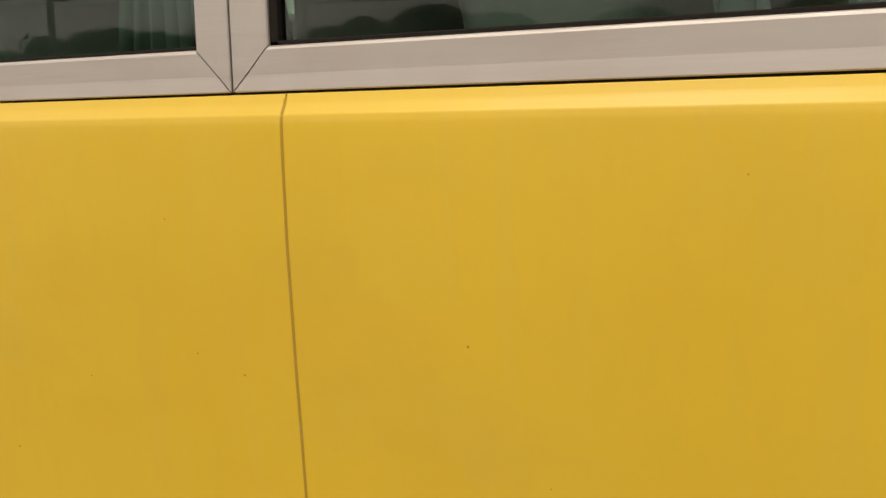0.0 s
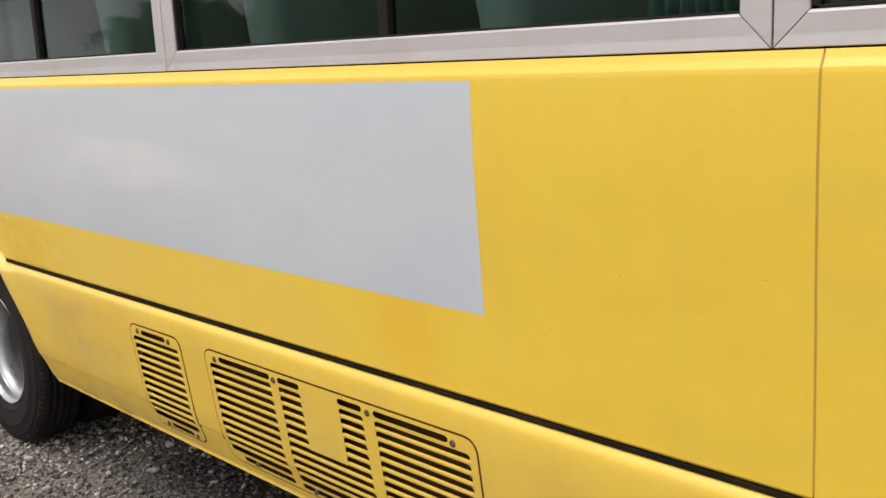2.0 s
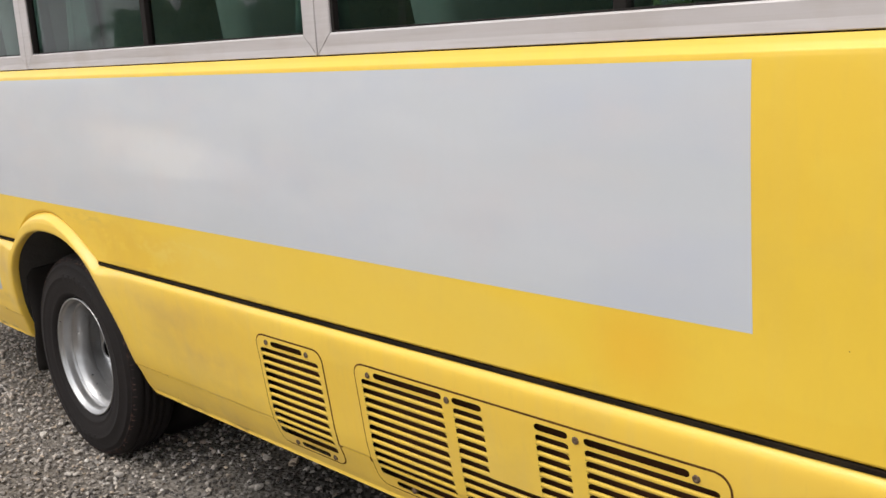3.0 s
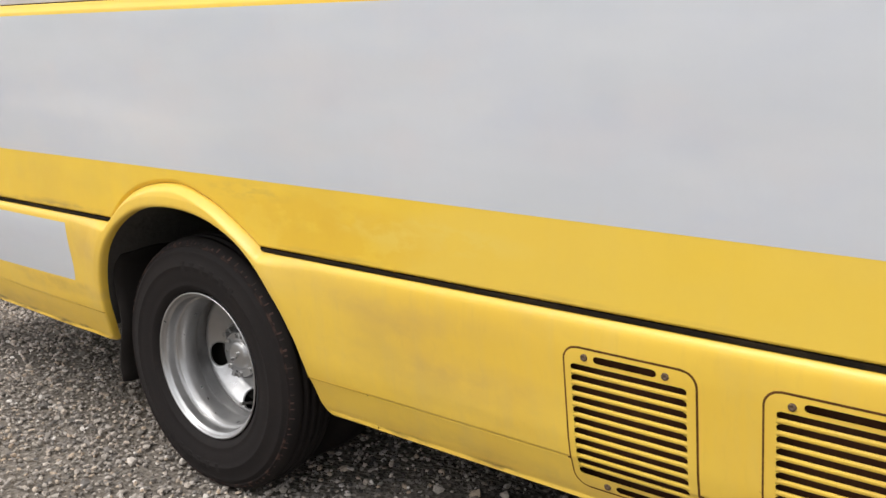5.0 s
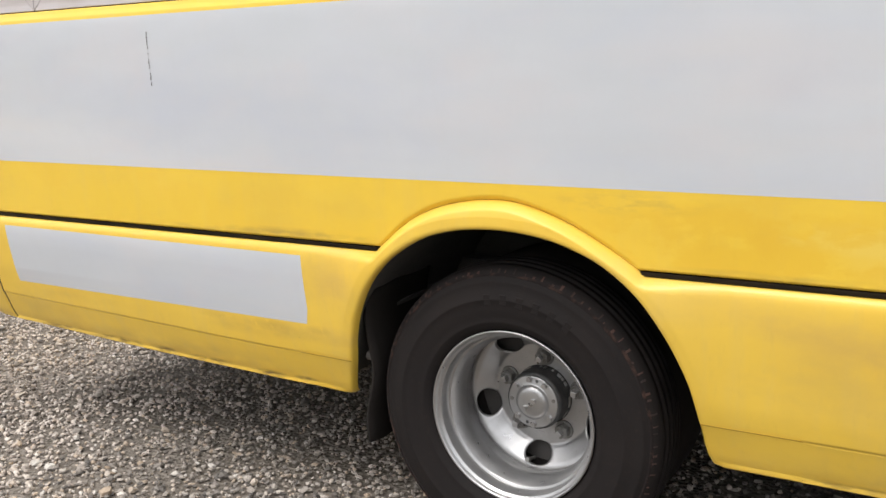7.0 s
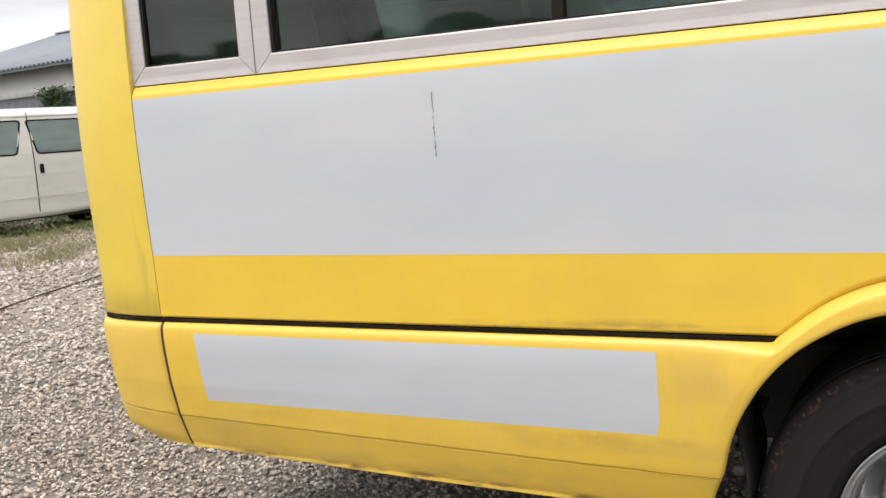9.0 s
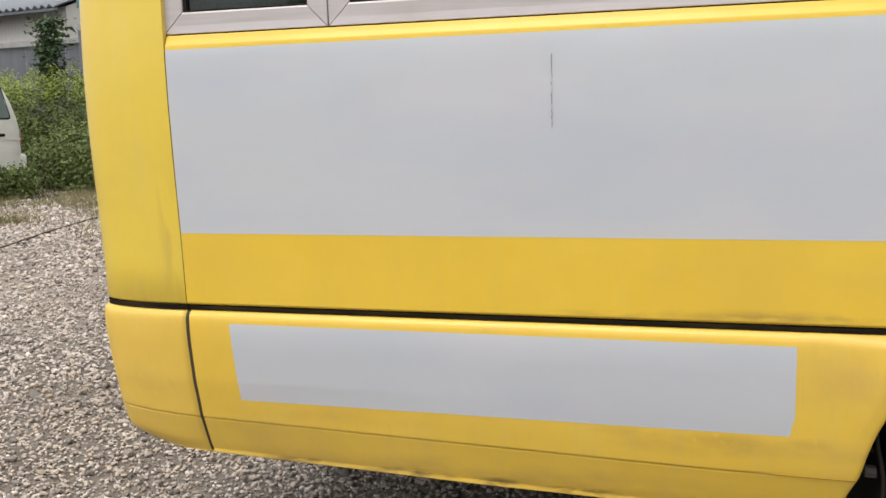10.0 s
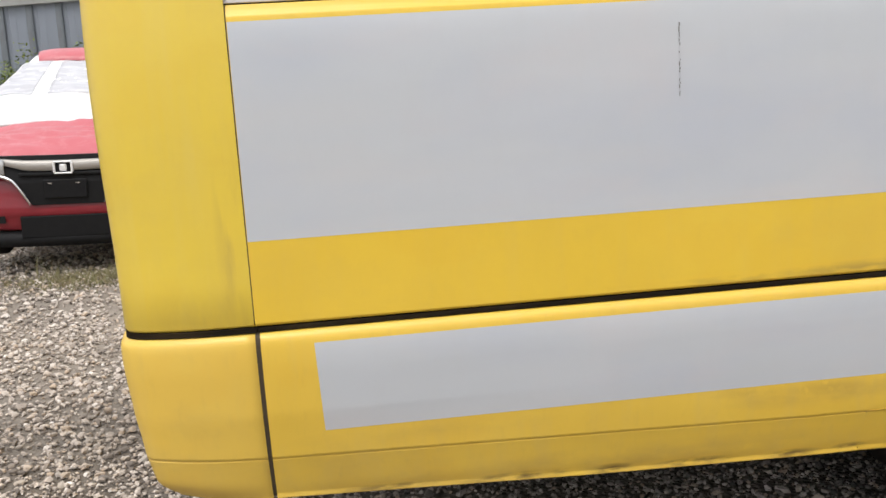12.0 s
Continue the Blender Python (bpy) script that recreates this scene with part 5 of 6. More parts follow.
def leaf_material(name, dark, light, patch=None):
    m = Mat(name, dark, 0.55, spec=0.3)
    m.mix(m.random("ShaderNodeNewGeometry", "Random Per Island"), light)
    m.mix(m.ramp(m.noise(0.8, 4), 0.4, 0.65, 0, 0.5), patch or light)
    m.b.inputs["Transmission Weight"].default_value = 0.0
    return m.end()


MAT_WEED = leaf_material("weed_leaves", (0.082, 0.122, 0.034), (0.195, 0.235, 0.065), (0.13, 0.165, 0.048))
MAT_PLUME = leaf_material("goldenrod_plumes", (0.19, 0.26, 0.04), (0.32, 0.36, 0.06))
MAT_IVY = leaf_material("ivy_leaves", (0.025, 0.05, 0.02), (0.06, 0.10, 0.035))
MAT_TREE = leaf_material("far_foliage", (0.028, 0.05, 0.02), (0.07, 0.11, 0.04))
m = Mat("dry_stalks", (0.26, 0.20, 0.11), 0.9)
m.mix(m.random("ShaderNodeNewGeometry", "Random Per Island"), (0.14, 0.15, 0.06))
MAT_STALK = m.end()

FENCE_AT, FENCE_DIR = np.array((-10.756, 13.921)), np.array((0.9704, -0.2416))
FENCE_IN = np.array((-0.2416, -0.9704))           # towards the yard
LEFT_AT, LEFT_DIR = np.array((-18.3, 17.7)), np.array((0.982, -0.191))     # the older length, set back
FENCE_BASE, FENCE_TOP = 0.02, 3.02


def along_fence(s, out=0.0):
    return FENCE_AT + FENCE_DIR * s + FENCE_IN * out


m = Mat("galvanised_sheet", (0.25, 0.272, 0.315), 0.5, 0.3)
m.mix(m.ramp(m.noise(1.3, 5, (1, 1, 0.35)), 0.4, 0.7, 0, 0.5), (0.18, 0.20, 0.235))
m.mix(m.ramp(m.noise(9, 6, (1, 1, 0.2)), 0.6, 0.8, 0, 0.5), (0.20, 0.14, 0.09))
MAT_SHEET = m.end()
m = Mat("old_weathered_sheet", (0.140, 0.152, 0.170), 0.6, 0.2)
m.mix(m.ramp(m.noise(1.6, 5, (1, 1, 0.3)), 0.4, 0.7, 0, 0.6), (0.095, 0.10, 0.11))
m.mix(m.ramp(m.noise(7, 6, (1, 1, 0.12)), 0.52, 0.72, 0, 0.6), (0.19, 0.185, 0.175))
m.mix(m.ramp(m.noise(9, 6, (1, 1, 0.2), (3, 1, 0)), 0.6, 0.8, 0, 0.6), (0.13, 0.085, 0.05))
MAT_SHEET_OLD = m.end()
m = Mat("painted_steel_post", (0.16, 0.18, 0.20), 0.6, 0.2)
m.mix(m.ramp(m.noise(12, 5), 0.5, 0.8, 0, 0.5), (0.12, 0.09, 0.07))
MAT_POST = m.end()
m = Mat("dark_fence_rib", (0.17, 0.185, 0.205), 0.6, 0.2)
m.mix(m.ramp(m.noise(8, 5, (1, 1, 0.3)), 0.5, 0.8, 0, 0.6), (0.13, 0.10, 0.08))
MAT_RIB = m.end()
m = Mat("grey_fence_cap", (0.31, 0.31, 0.30), 0.7)
m.mix(m.ramp(m.noise(5, 5), 0.45, 0.7, 0, 0.6), (0.20, 0.19, 0.18))
MAT_RAIL_GREY = m.end()

PANEL_W = 0.437
panel = bpy.data.meshes.new("fence_sheet")
v, f = edged([[(x, y, z) for x, y in ((0.0, 0.0), (0.105, 0.0), (0.113, 0.006), (0.210, 0.006), (0.218, 0.0), (0.437, 0.0))] for z in (FENCE_BASE - 0.1, 1.2, FENCE_TOP - 0.10)], 0.004)
panel.from_pydata(v, [], f)
panel.materials.append(MAT_SHEET)
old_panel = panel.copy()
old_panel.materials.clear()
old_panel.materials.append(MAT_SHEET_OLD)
rib_bm = box(-0.052, 0.030, -0.030, -0.001, FENCE_BASE, FENCE_TOP - 0.10, 0.010, 2)
box(0.036, 0.052, -0.045, -0.001, FENCE_BASE, FENCE_TOP - 0.10, 0.005, 1, bm=rib_bm)
rib = bpy.data.meshes.new("fence_rib")
rib_bm.to_mesh(rib)
rib_bm.free()
rib.materials.append(MAT_RIB)


def fence_run(at, way, first, last, label, ribs=True):
    fence = tagged(new("steel_fence"), label, "fence", "fence runs")
    turn = Matrix.Rotation(math.atan2(way[1], way[0]), 4, "Z")
    fence.matrix_basis = Matrix.Translation((*at, 0)) @ turn
    for k in range(first, last):
        for name, me in (("fence_sheet", panel), ("fence_rib", rib)) if ribs else (("fence_sheet", old_panel),):
            ob = new(name, me)
            ob.parent = fence
            ob.location = (k * PANEL_W, 0.004 * ((k * 5) % 3), 0.010 * ((k * 7) % 3 - 1))
    for z, h, mat in ((FENCE_TOP - 0.12, 0.13, MAT_RAIL_GREY), (1.86, 0.05, MAT_RIB), (0.7, 0.05, MAT_RIB)):
        part("fence_rail", box(first * PANEL_W, last * PANEL_W, -0.085, -0.047, z, z + h, 0.006, 1), mat, fence)
    return turn


turn = fence_run(FENCE_AT, FENCE_DIR, -5, 46, "tall grey sheet-steel fence overgrown with weeds")
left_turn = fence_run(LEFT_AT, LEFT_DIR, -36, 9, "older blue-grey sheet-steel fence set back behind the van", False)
# leaning pipe with a bracket on the fence
pipe = part("pipe", rod((*along_fence(2.23, 0.12), 0.4), (*along_fence(2.23, 0.12), 2.46), 0.022, 10), MAT_RAIL_GREY, None)
tagged(pipe, "grey steel pipe standing against the fence", "pipe")
part("bracket", box(*sorted((along_fence(2.14)[0], along_fence(2.28)[0])), along_fence(2.23, 0.17)[1], along_fence(2.23, 0.06)[1], 2.43, 2.47, 0.005, 1), MAT_RIB, pipe)

# shed beyond the fence
m = Mat("corrugated_roof", (0.26, 0.275, 0.30), 0.75)
m.mix(m.ramp(m.noise(0.7, 5), 0.4, 0.7, 0, 0.5), (0.20, 0.21, 0.225))
m.mix(m.ramp(m.noise(6, 5, (1, 1, 0.3)), 0.55, 0.8, 0, 0.4), (0.14, 0.13, 0.125))
MAT_ROOF = m.end()
m = Mat("pale_siding", (0.60, 0.575, 0.53), 0.75)
m.mix(m.ramp(m.noise(0.8, 5), 0.45, 0.7, 0, 0.4), (0.50, 0.47, 0.42))
MAT_SIDING = m.end()
shed = tagged(new("shed"), "pale corrugated shed with a grey ridged roof beyond the fence", "shed")
shed.matrix_basis = Matrix.Translation((LEFT_AT[0] + 0.38, LEFT_AT[1] + 1.96, 0)) @ left_turn
L0, L1, EAVE, RIDGE, DEEP = -18.0, 0.9, 4.04, 5.8, 9.0


def corrugated(p0, p1, q0, q1, pitch, amp, nrm):
    """A corrugated sheet between the edge p0-p1 and the edge q0-q1."""
    p0, p1, q0, q1, nrm = (np.array(a, float) for a in (p0, p1, q0, q1, nrm))
    n = int(np.linalg.norm(p1 - p0) / pitch * 6)
    rows = []
    for a, b in ((p0, p1), (q0, q1)):
        rows.append([tuple(a + (b - a) * k / n + nrm * amp * math.sin(2 * math.pi * k / 6)) for k in range(n + 1)])
    return sheet(rows)


v, f = corrugated((L0, 0, 0.2), (L1, 0, 0.2), (L0, 0, EAVE), (L1, 0, EAVE), 0.13, 0.012, (0, 1, 0))
ob = under(mesh_object("wall", v, f, MAT_SIDING), shed)
ob.modifiers.new("thick", "SOLIDIFY").thickness = 0.02
for x in (L0, L1):
    bm = bmesh.new()
    vs = [bm.verts.new(p) for p in ((x, 0.02, 0.2), (x, DEEP, 0.2), (x, DEEP, EAVE), (x, DEEP / 2, RIDGE - 0.05 if x > -5 else EAVE), (x, 0.02, EAVE))]
    bm.faces.new(vs)
    ob = part("gable_wall", bm, MAT_SIDING, shed)
    ob.modifiers.new("thick", "SOLIDIFY").thickness = 0.05
v, f = corrugated((L0 - 0.3, -0.55, EAVE - 0.02), (L1 + 0.3, -0.55, EAVE - 0.02), (L0 + 4.6, DEEP / 2, RIDGE), (L1 + 0.3, DEEP / 2, RIDGE), 0.26, 0.045, (0, -0.25, 1))
ob = under(mesh_object("roof", v, f, MAT_ROOF), shed)
ob.modifiers.new("thick", "SOLIDIFY").thickness = 0.02
v, f = corrugated((L0 - 0.3, DEEP + 0.5, EAVE), (L1 + 0.3, DEEP + 0.5, EAVE), (L0 + 4.6, DEEP / 2, RIDGE), (L1 + 0.3, DEEP / 2, RIDGE), 0.26, 0.045, (0, 0.25, 1))
under(mesh_object("roof", v, f, MAT_ROOF), shed)
part("ridge_cap", box(L0 + 4.6, L1 + 0.3, DEEP / 2 - 0.2, DEEP / 2 + 0.2, RIDGE + 0.01, RIDGE + 0.08, 0.02, 1), MAT_ROOF, shed)
v, f = corrugated((L0 - 0.3, -0.55, EAVE - 0.02), (L0 - 0.3, DEEP + 0.5, EAVE), (L0 + 4.6, DEEP / 2 - 0.01, RIDGE), (L0 + 4.6, DEEP / 2 + 0.01, RIDGE), 0.26, 0.03, (-0.2, 0, 1))
under(mesh_object("roof", v, f, MAT_ROOF), shed)
part("back_wall", box(L0, L1, DEEP, DEEP + 0.1, 0.2, EAVE), MAT_SIDING, shed)
part("eave_board", box(L0 - 0.3, L1 + 0.3, -0.50, -0.46, EAVE - 0.14, EAVE - 0.07), MAT_POST, shed)

# second shed: a pale ribbed gable with a teal barge board, and a lower white wing
m = Mat("teal_barge_board", (0.045, 0.15, 0.19), 0.5)
m.mix(m.ramp(m.noise(5, 5), 0.45, 0.7, 0, 0.5), (0.07, 0.18, 0.21))
MAT_TEAL = m.end()
m = Mat("white_siding", (0.74, 0.73, 0.70), 0.6)
m.mix(m.ramp(m.noise(0.9, 5, (1, 1, 0.4)), 0.45, 0.7, 0, 0.4), (0.62, 0.60, 0.56))
MAT_WHITE_SIDING = m.end()
barn = tagged(new("gable_shed"), "pale ribbed gable shed with a teal barge board", "shed")
barn.matrix_basis = Matrix.Translation((*along_fence(-0.7, -1.6), 0)) @ turn
G0, G1, G_EAVE, G_TOP, G_DEEP = -2.6, 2.6, 3.85, 4.75, 7.0
xs = np.linspace(G0, G1, 53)
roof_z = lambda x: G_TOP - (G_TOP - G_EAVE) * abs(x) / 2.6
ridged = lambda k: 0.0 if k % 4 < 2 else 0.03
rows = [[(float(x), ridged(k), z if z < 1 else roof_z(x)) for k, x in enumerate(xs)] for z in (0.1, 4.0)]
v, f = sheet(rows)
ob = under(mesh_object("gable_wall", v, f, MAT_SIDING, False), barn)
ob.modifiers.new("thick", "SOLIDIFY").thickness = 0.02
for sx in (-1, 1):
    part("side_wall", box(min(sx * 2.58, sx * 2.64), max(sx * 2.58, sx * 2.64), 0.05, G_DEEP, 0.1, G_EAVE - 0.02), MAT_SIDING, barn)
    v, f = corrugated((sx * 2.9, -0.4, G_EAVE - 0.09), (sx * 2.9, G_DEEP + 0.3, G_EAVE - 0.09), (0, -0.4, G_TOP + 0.03), (0, G_DEEP + 0.3, G_TOP + 0.03), 0.26, 0.02, (0, 0, 1))
    ob = under(mesh_object("roof", v, f, MAT_ROOF), barn)
    ob.modifiers.new("thick", "SOLIDIFY").thickness = 0.02
    rows = [[(sx * 2.95, y, G_EAVE - 0.12 + d), (0.004 * sx, y, G_TOP + 0.0 + d)] for d, y in ((-0.20, -0.43), (0.04, -0.43))]
    v, f = edged(rows, 0.03)
    under(mesh_object("barge_board", v, f, MAT_TEAL, False), barn)
part("back_wall", box(-2.6, 2.6, G_DEEP, G_DEEP + 0.06, 0.1, G_EAVE), MAT_SIDING, barn)
wing = tagged(new("low_shed"), "white corrugated shed wall beyond the fence", "shed")
wing.matrix_basis = Matrix.Translation((*along_fence(1.1, -2.4), 0)) @ turn
v, f = corrugated((0, 0, 0.1), (14, 0, 0.1), (0, 0, 4.3), (14, 0, 4.3), 0.16, 0.014, (0, 1, 0))
ob = under(mesh_object("wall", v, f, MAT_WHITE_SIDING), wing)
ob.modifiers.new("thick", "SOLIDIFY").thickness = 0.02
part("roof", box(-0.1, 14.2, -0.25, 6.0, 4.31, 4.42, 0.02, 1), MAT_ROOF, wing)
for xa in (0.0, 13.95):
    part("side_wall", box(xa, xa + 0.05, 0.04, 5.9, 0.1, 4.3), MAT_WHITE_SIDING, wing)
part("back_wall", box(0.05, 13.95, 5.85, 5.9, 0.1, 4.3), MAT_WHITE_SIDING, wing)

# weeds along the fence: leaves on many stems, uneven in height and depth
r = np.random.RandomState(4)
pts, plume, stems = [], [], []
for _ in range(2300):
    s, d = r.uniform(-7.0, 11.5), r.beta(1.3, 1.2) * 2.6 + 0.12
    p = along_fence(s, d)
    if (p[0] + 3.8) ** 2 < 1.3 and p[1] < 10.4:
        continue
    h = (2.5 - 0.60 * max(d - 0.4, 0)) * r.uniform(0.6, 1.05) * (0.82 + 0.3 * noise.noise((s * 0.55, d * 0.6, 3))) 
    h = max(min(h, 2.42), 0.25)
    g = ground_z(*p)
    lean = r.normal(0, 0.12, 2)
    stems.append((p[0], p[1], g, p[0] + lean[0] * h, p[1] + lean[1] * h, g + h))
    n = int(105 * h)
    t = r.uniform(0.05, 1.0, n)
    spread = 0.17 * (1.15 - 0.75 * t)
    xy = p + lean * (t * h)[:, None] + r.normal(0, 1, (n, 2)) * spread[:, None]
    pts.append(np.c_[xy, g + t * h + r.normal(0, 0.03, n)])
    if h > 1.5 and r.rand() < (0.95 if -3.2 < s < -1.0 else 0.2):
        k = 90 if -3.2 < s < -1.0 else 40
        t = r.uniform(0.82, 1.08, k)
        plume.append(np.c_[p + lean * (t * h)[:, None] + r.normal(0, 0.06, (k, 2)), g + t * h * (1.12 if k > 50 else 1.0)])
leaf_cloud("weeds", np.concatenate(pts), (0.035, 0.085), MAT_WEED, 8, "dense green waist-high to head-high weeds along the fence", "weeds", folded=False)
leaf_cloud("goldenrod", np.concatenate(plume), (0.03, 0.07), MAT_PLUME, 9, "yellow-green goldenrod plumes among the weeds", "weeds", 0.0)


def stalks(name, lines, width, label):
    vv, ff = [], []
    for k, (x, y, z, x2, y2, z2) in enumerate(lines):
        w = width
        vv += [(x - w, y, z), (x + w, y, z), (x, y + w, z), (x2, y2, z2)]
        ff += [(4 * k, 4 * k + 1, 4 * k + 3), (4 * k + 1, 4 * k + 2, 4 * k + 3), (4 * k + 2, 4 * k, 4 * k + 3)]
    return tagged(mesh_object(name, vv, ff, MAT_STALK, False), label, "grass", kind="stuff")


stalks("weed_stems", stems, 0.008, "thin stems of the weeds along the fence")
# dry grass at the foot of the weeds and low tufts in the gravel
lines = []
for _ in range(230):
    p = np.array((r.uniform(-14.5, -6.5), r.uniform(5.5, 11.5)))
    if noise.noise((p[0] * 0.6, p[1] * 0.9, 7)) < 0.05:
        continue
    g = ground_z(*p)
    for _ in range(26):
        q = p + r.normal(0, 0.13, 2)
        t = q + r.normal(0, 0.10, 2)
        lines.append((q[0], q[1], g - 0.02, t[0], t[1], g + r.uniform(0.03, 0.15)))
for _ in range(420):
    s, d = r.uniform(-8, 9), 2.1 + r.beta(1.2, 3.0) * 2.6
    p = along_fence(s, d)
    if p[0] > -5.4:
        continue
    g = ground_z(*p)
    for _ in range(24):
        q = p + r.normal(0, 0.09, 2)
        t = q + r.normal(0, 0.10, 2)
        lines.append((q[0], q[1], g - 0.02, t[0], t[1], g + r.uniform(0.03, 0.13)))
for _ in range(330):
    p = np.array((r.uniform(-11.9, -8.0), r.uniform(5.0, 11.3)))
    if noise.noise((p[0] * 1.3 + p[1] * 0.5, p[1] * 0.8 - p[0] * 0.3, 3)) < 0.06:
        continue
    g = ground_z(*p)
    for _ in range(34):
        q = p + r.normal(0, 0.15, 2)
        t = q + r.normal(0, 0.11, 2)
        lines.append((q[0], q[1], g - 0.02, t[0], t[1], g + r.uniform(0.03, 0.17)))
stalks("dry_grass", lines, 0.006, "dry brown grass tufts at the edge of the gravel")
# ivy on the fence
n = 1500
s = -2.95 + r.normal(0, 0.24, n)
z = 1.2 + 2.0 * r.beta(1.6, 1.0, n)
leaf_cloud("ivy", np.c_[FENCE_AT + FENCE_DIR * s[:, None] + FENCE_IN * r.uniform(0.05, 0.22, n)[:, None], z], (0.08, 0.15), MAT_IVY, 12, "dark ivy climbing the steel fence", "ivy")
n = 900
s = -3.6 + r.normal(0, 0.4, n)
z = 2.0 + 1.1 * r.beta(2, 1.2, n)
leaf_cloud("ivy", np.c_[LEFT_AT + LEFT_DIR * s[:, None] + np.array((-0.19, -0.98)) * r.uniform(0.08, 0.25, n)[:, None], z], (0.08, 0.15), MAT_IVY, 13, "dark ivy hanging over the steel fence", "ivy")

# cable lying across the gravel
cable = [(-6.55, 3.0), (-6.72, 3.66), (-6.86, 4.5), (-7.1, 5.57), (-7.5, 7.0), (-7.75, 8.1), (-8.0, 9.3), (-8.2, 10.2)]
cu = bpy.data.curves.new("ground_cable", "CURVE")
cu.dimensions, cu.bevel_depth = "3D", 0.007
sp = cu.splines.new("POLY")
cp = curve_points(cable, 40)
sp.points.add(len(cp) - 1)
for q, (x, y) in zip(sp.points, cp):
    q.co = (x, y, ground_z(x, y) + 0.010, 1)
cu.materials.append(MAT_SEAM)
tagged(new("ground_cable", cu), "thin black cable lying across the gravel", "cable")

# ---- white van ----
m = Mat("white_van_paint", (0.72, 0.70, 0.64), 0.40, coat=0.2)
m.mix(m.ramp(m.noise(2.5, 6, (0.5, 1, 2)), 0.42, 0.7, 0, 0.5), (0.56, 0.52, 0.44))
m.mix(m.ramp(m.noise(22, 6), 0.62, 0.8, 0, 0.5), (0.34, 0.30, 0.24))
MAT_VAN = m.end()
# sky mirrored in the panes is put into this green-grey and its bands
m = Mat("sky_toned_van_glass", (0.14, 0.18, 0.165), 0.06, spec=0.8)
m.mix(m.ramp(m.noise(1.6, 3, (1, 1, 3)), 0.4, 0.65, 0, 0.7), (0.19, 0.24, 0.205))
MAT_CARGLASS = m.end()
m = Mat("dark_plastic", (0.008, 0.008, 0.009), 0.6, spec=0.2)
m.mix(m.ramp(m.noise(30, 4), 0.4, 0.7, 0, 0.4), (0.014, 0.014, 0.014))
MAT_PLASTIC = m.end()
m = Mat("tail_lamp", (0.35, 0.30, 0.27), 0.3)
m.mix(m.ramp(m.noise(8, 2), 0.45, 0.55), (0.42, 0.07, 0.04))
MAT_LAMP = m.end()

van = tagged(new("van"), "white dented one-box van standing in weeds", "van")
# side outline, x from the tail (0) to the nose, z up; the near side is y = 0, width towards +y
VAN_W = 1.69


def van_body():
    stations = [(-0.13, 0.52, 0.98, 0.10), (-0.10, 0.45, 1.13, 0.06), (-0.05, 0.43, 1.31, 0.03), (0.03, 0.41, 1.57, 0.01), (0.12, 0.40, 1.77, 0.0), (0.21, 0.39, 1.86, 0.0), (0.36, 0.38, 1.895, 0.0), (0.60, 0.36, 1.908, 0.0), (1.2, 0.325, 1.915, 0.0), (2.0, 0.285, 1.915, 0.0), (2.9, 0.28, 1.905, 0.0), (3.4, 0.30, 1.88, 0.0), (3.65, 0.36, 1.84, 0.02), (4.05, 0.36, 1.40, 0.04), (4.32, 0.38, 1.02, 0.08), (4.42, 0.45, 0.85, 0.12)]
    xs = np.r_[np.linspace(-0.13, 0.4, 14), np.linspace(0.4, 4.42, 60)[1:]]
    zb, zt, ins = (np.interp(xs, [s[0] for s in stations], [s[k] for s in stations]) for k in (1, 2, 3))
    rows = []
    for x, b, t, i in zip(xs, zb, zt, ins):
        ring = []
        for side in (0, 1):
            pr = []
            for u in np.linspace(0, 1, 22):
                z = b + (t - b) * u
                y = i + 0.02 * max(0, (0.6 - z)) + 0.14 * max(0.0, z - 1.12) ** 1.5 + (0.14 * max(0, (u - 0.90) / 0.10) ** 2) + 0.006 * (1 if abs(z - 0.88) < 0.02 else 0)
                pr.append((x, y, z))
            ring += pr if side == 0 else [(x, VAN_W - y, z) for x, y, z in reversed(pr)]
        rows.append(ring)
    v, f = sheet(rows, closed=True)
    f += [tuple(range(len(rows[0]))), tuple(range((len(rows) - 1) * len(rows[0]), len(rows) * len(rows[0])))]
    return v, f


v, f = van_body()
body = under(mesh_object("body", v, f, MAT_VAN), van)


def van_face(z):
    return 0.02 * max(0, (0.6 - z)) + 0.14 * max(0.0, z - 1.12) ** 1.5


def rounded_plate(x0, x1, z0, z1, r, y_of, thick, slant=0.0):
    """A thin rounded plate that follows the van's or car's side."""
    pts = []
    for cx, cz, a0 in ((x1 - r, z1 - r, 0), (x0 + r, z1 - r, 90), (x0 + r, z0 + r, 180), (x1 - r, z0 + r, 270)):
        for k in range(6):
            a = radians(a0 + 18 * k)
            pts.append((cx + r * math.cos(a), cz + r * math.sin(a)))
    bm = bmesh.new()
    front = [bm.verts.new((x + slant * (z - z0), y_of(z) - thick, z)) for x, z in pts]
    rear = [bm.verts.new((x + slant * (z - z0), y_of(z) + 0.01, z)) for x, z in pts]
    bm.faces.new(front)
    bm.faces.new(list(reversed(rear)))
    for a in range(len(pts)):
        b = (a + 1) % len(pts)
        bm.faces.new((front[b], front[a], rear[a], rear[b]))
    return bm


for x0, x1, sl in ((0.06, 1.155, 0.19), (1.275, 2.165, 0.22), (2.46, 3.34, -0.25)):
    g = part("window", rounded_plate(x0, x1, 1.215, 1.735, 0.06, van_face, 0.004, sl), MAT_BLACK, van)
    part("pane", rounded_plate(x0 + 0.025, x1 - 0.025, 1.24, 1.71, 0.045, van_face, 0.008, sl), MAT_CARGLASS, g)
part("slide_rail", rounded_plate(0.20, 1.18, 0.958, 1.003, 0.008, van_face, 0.008), MAT_PLASTIC, van, "black sliding-door rail")
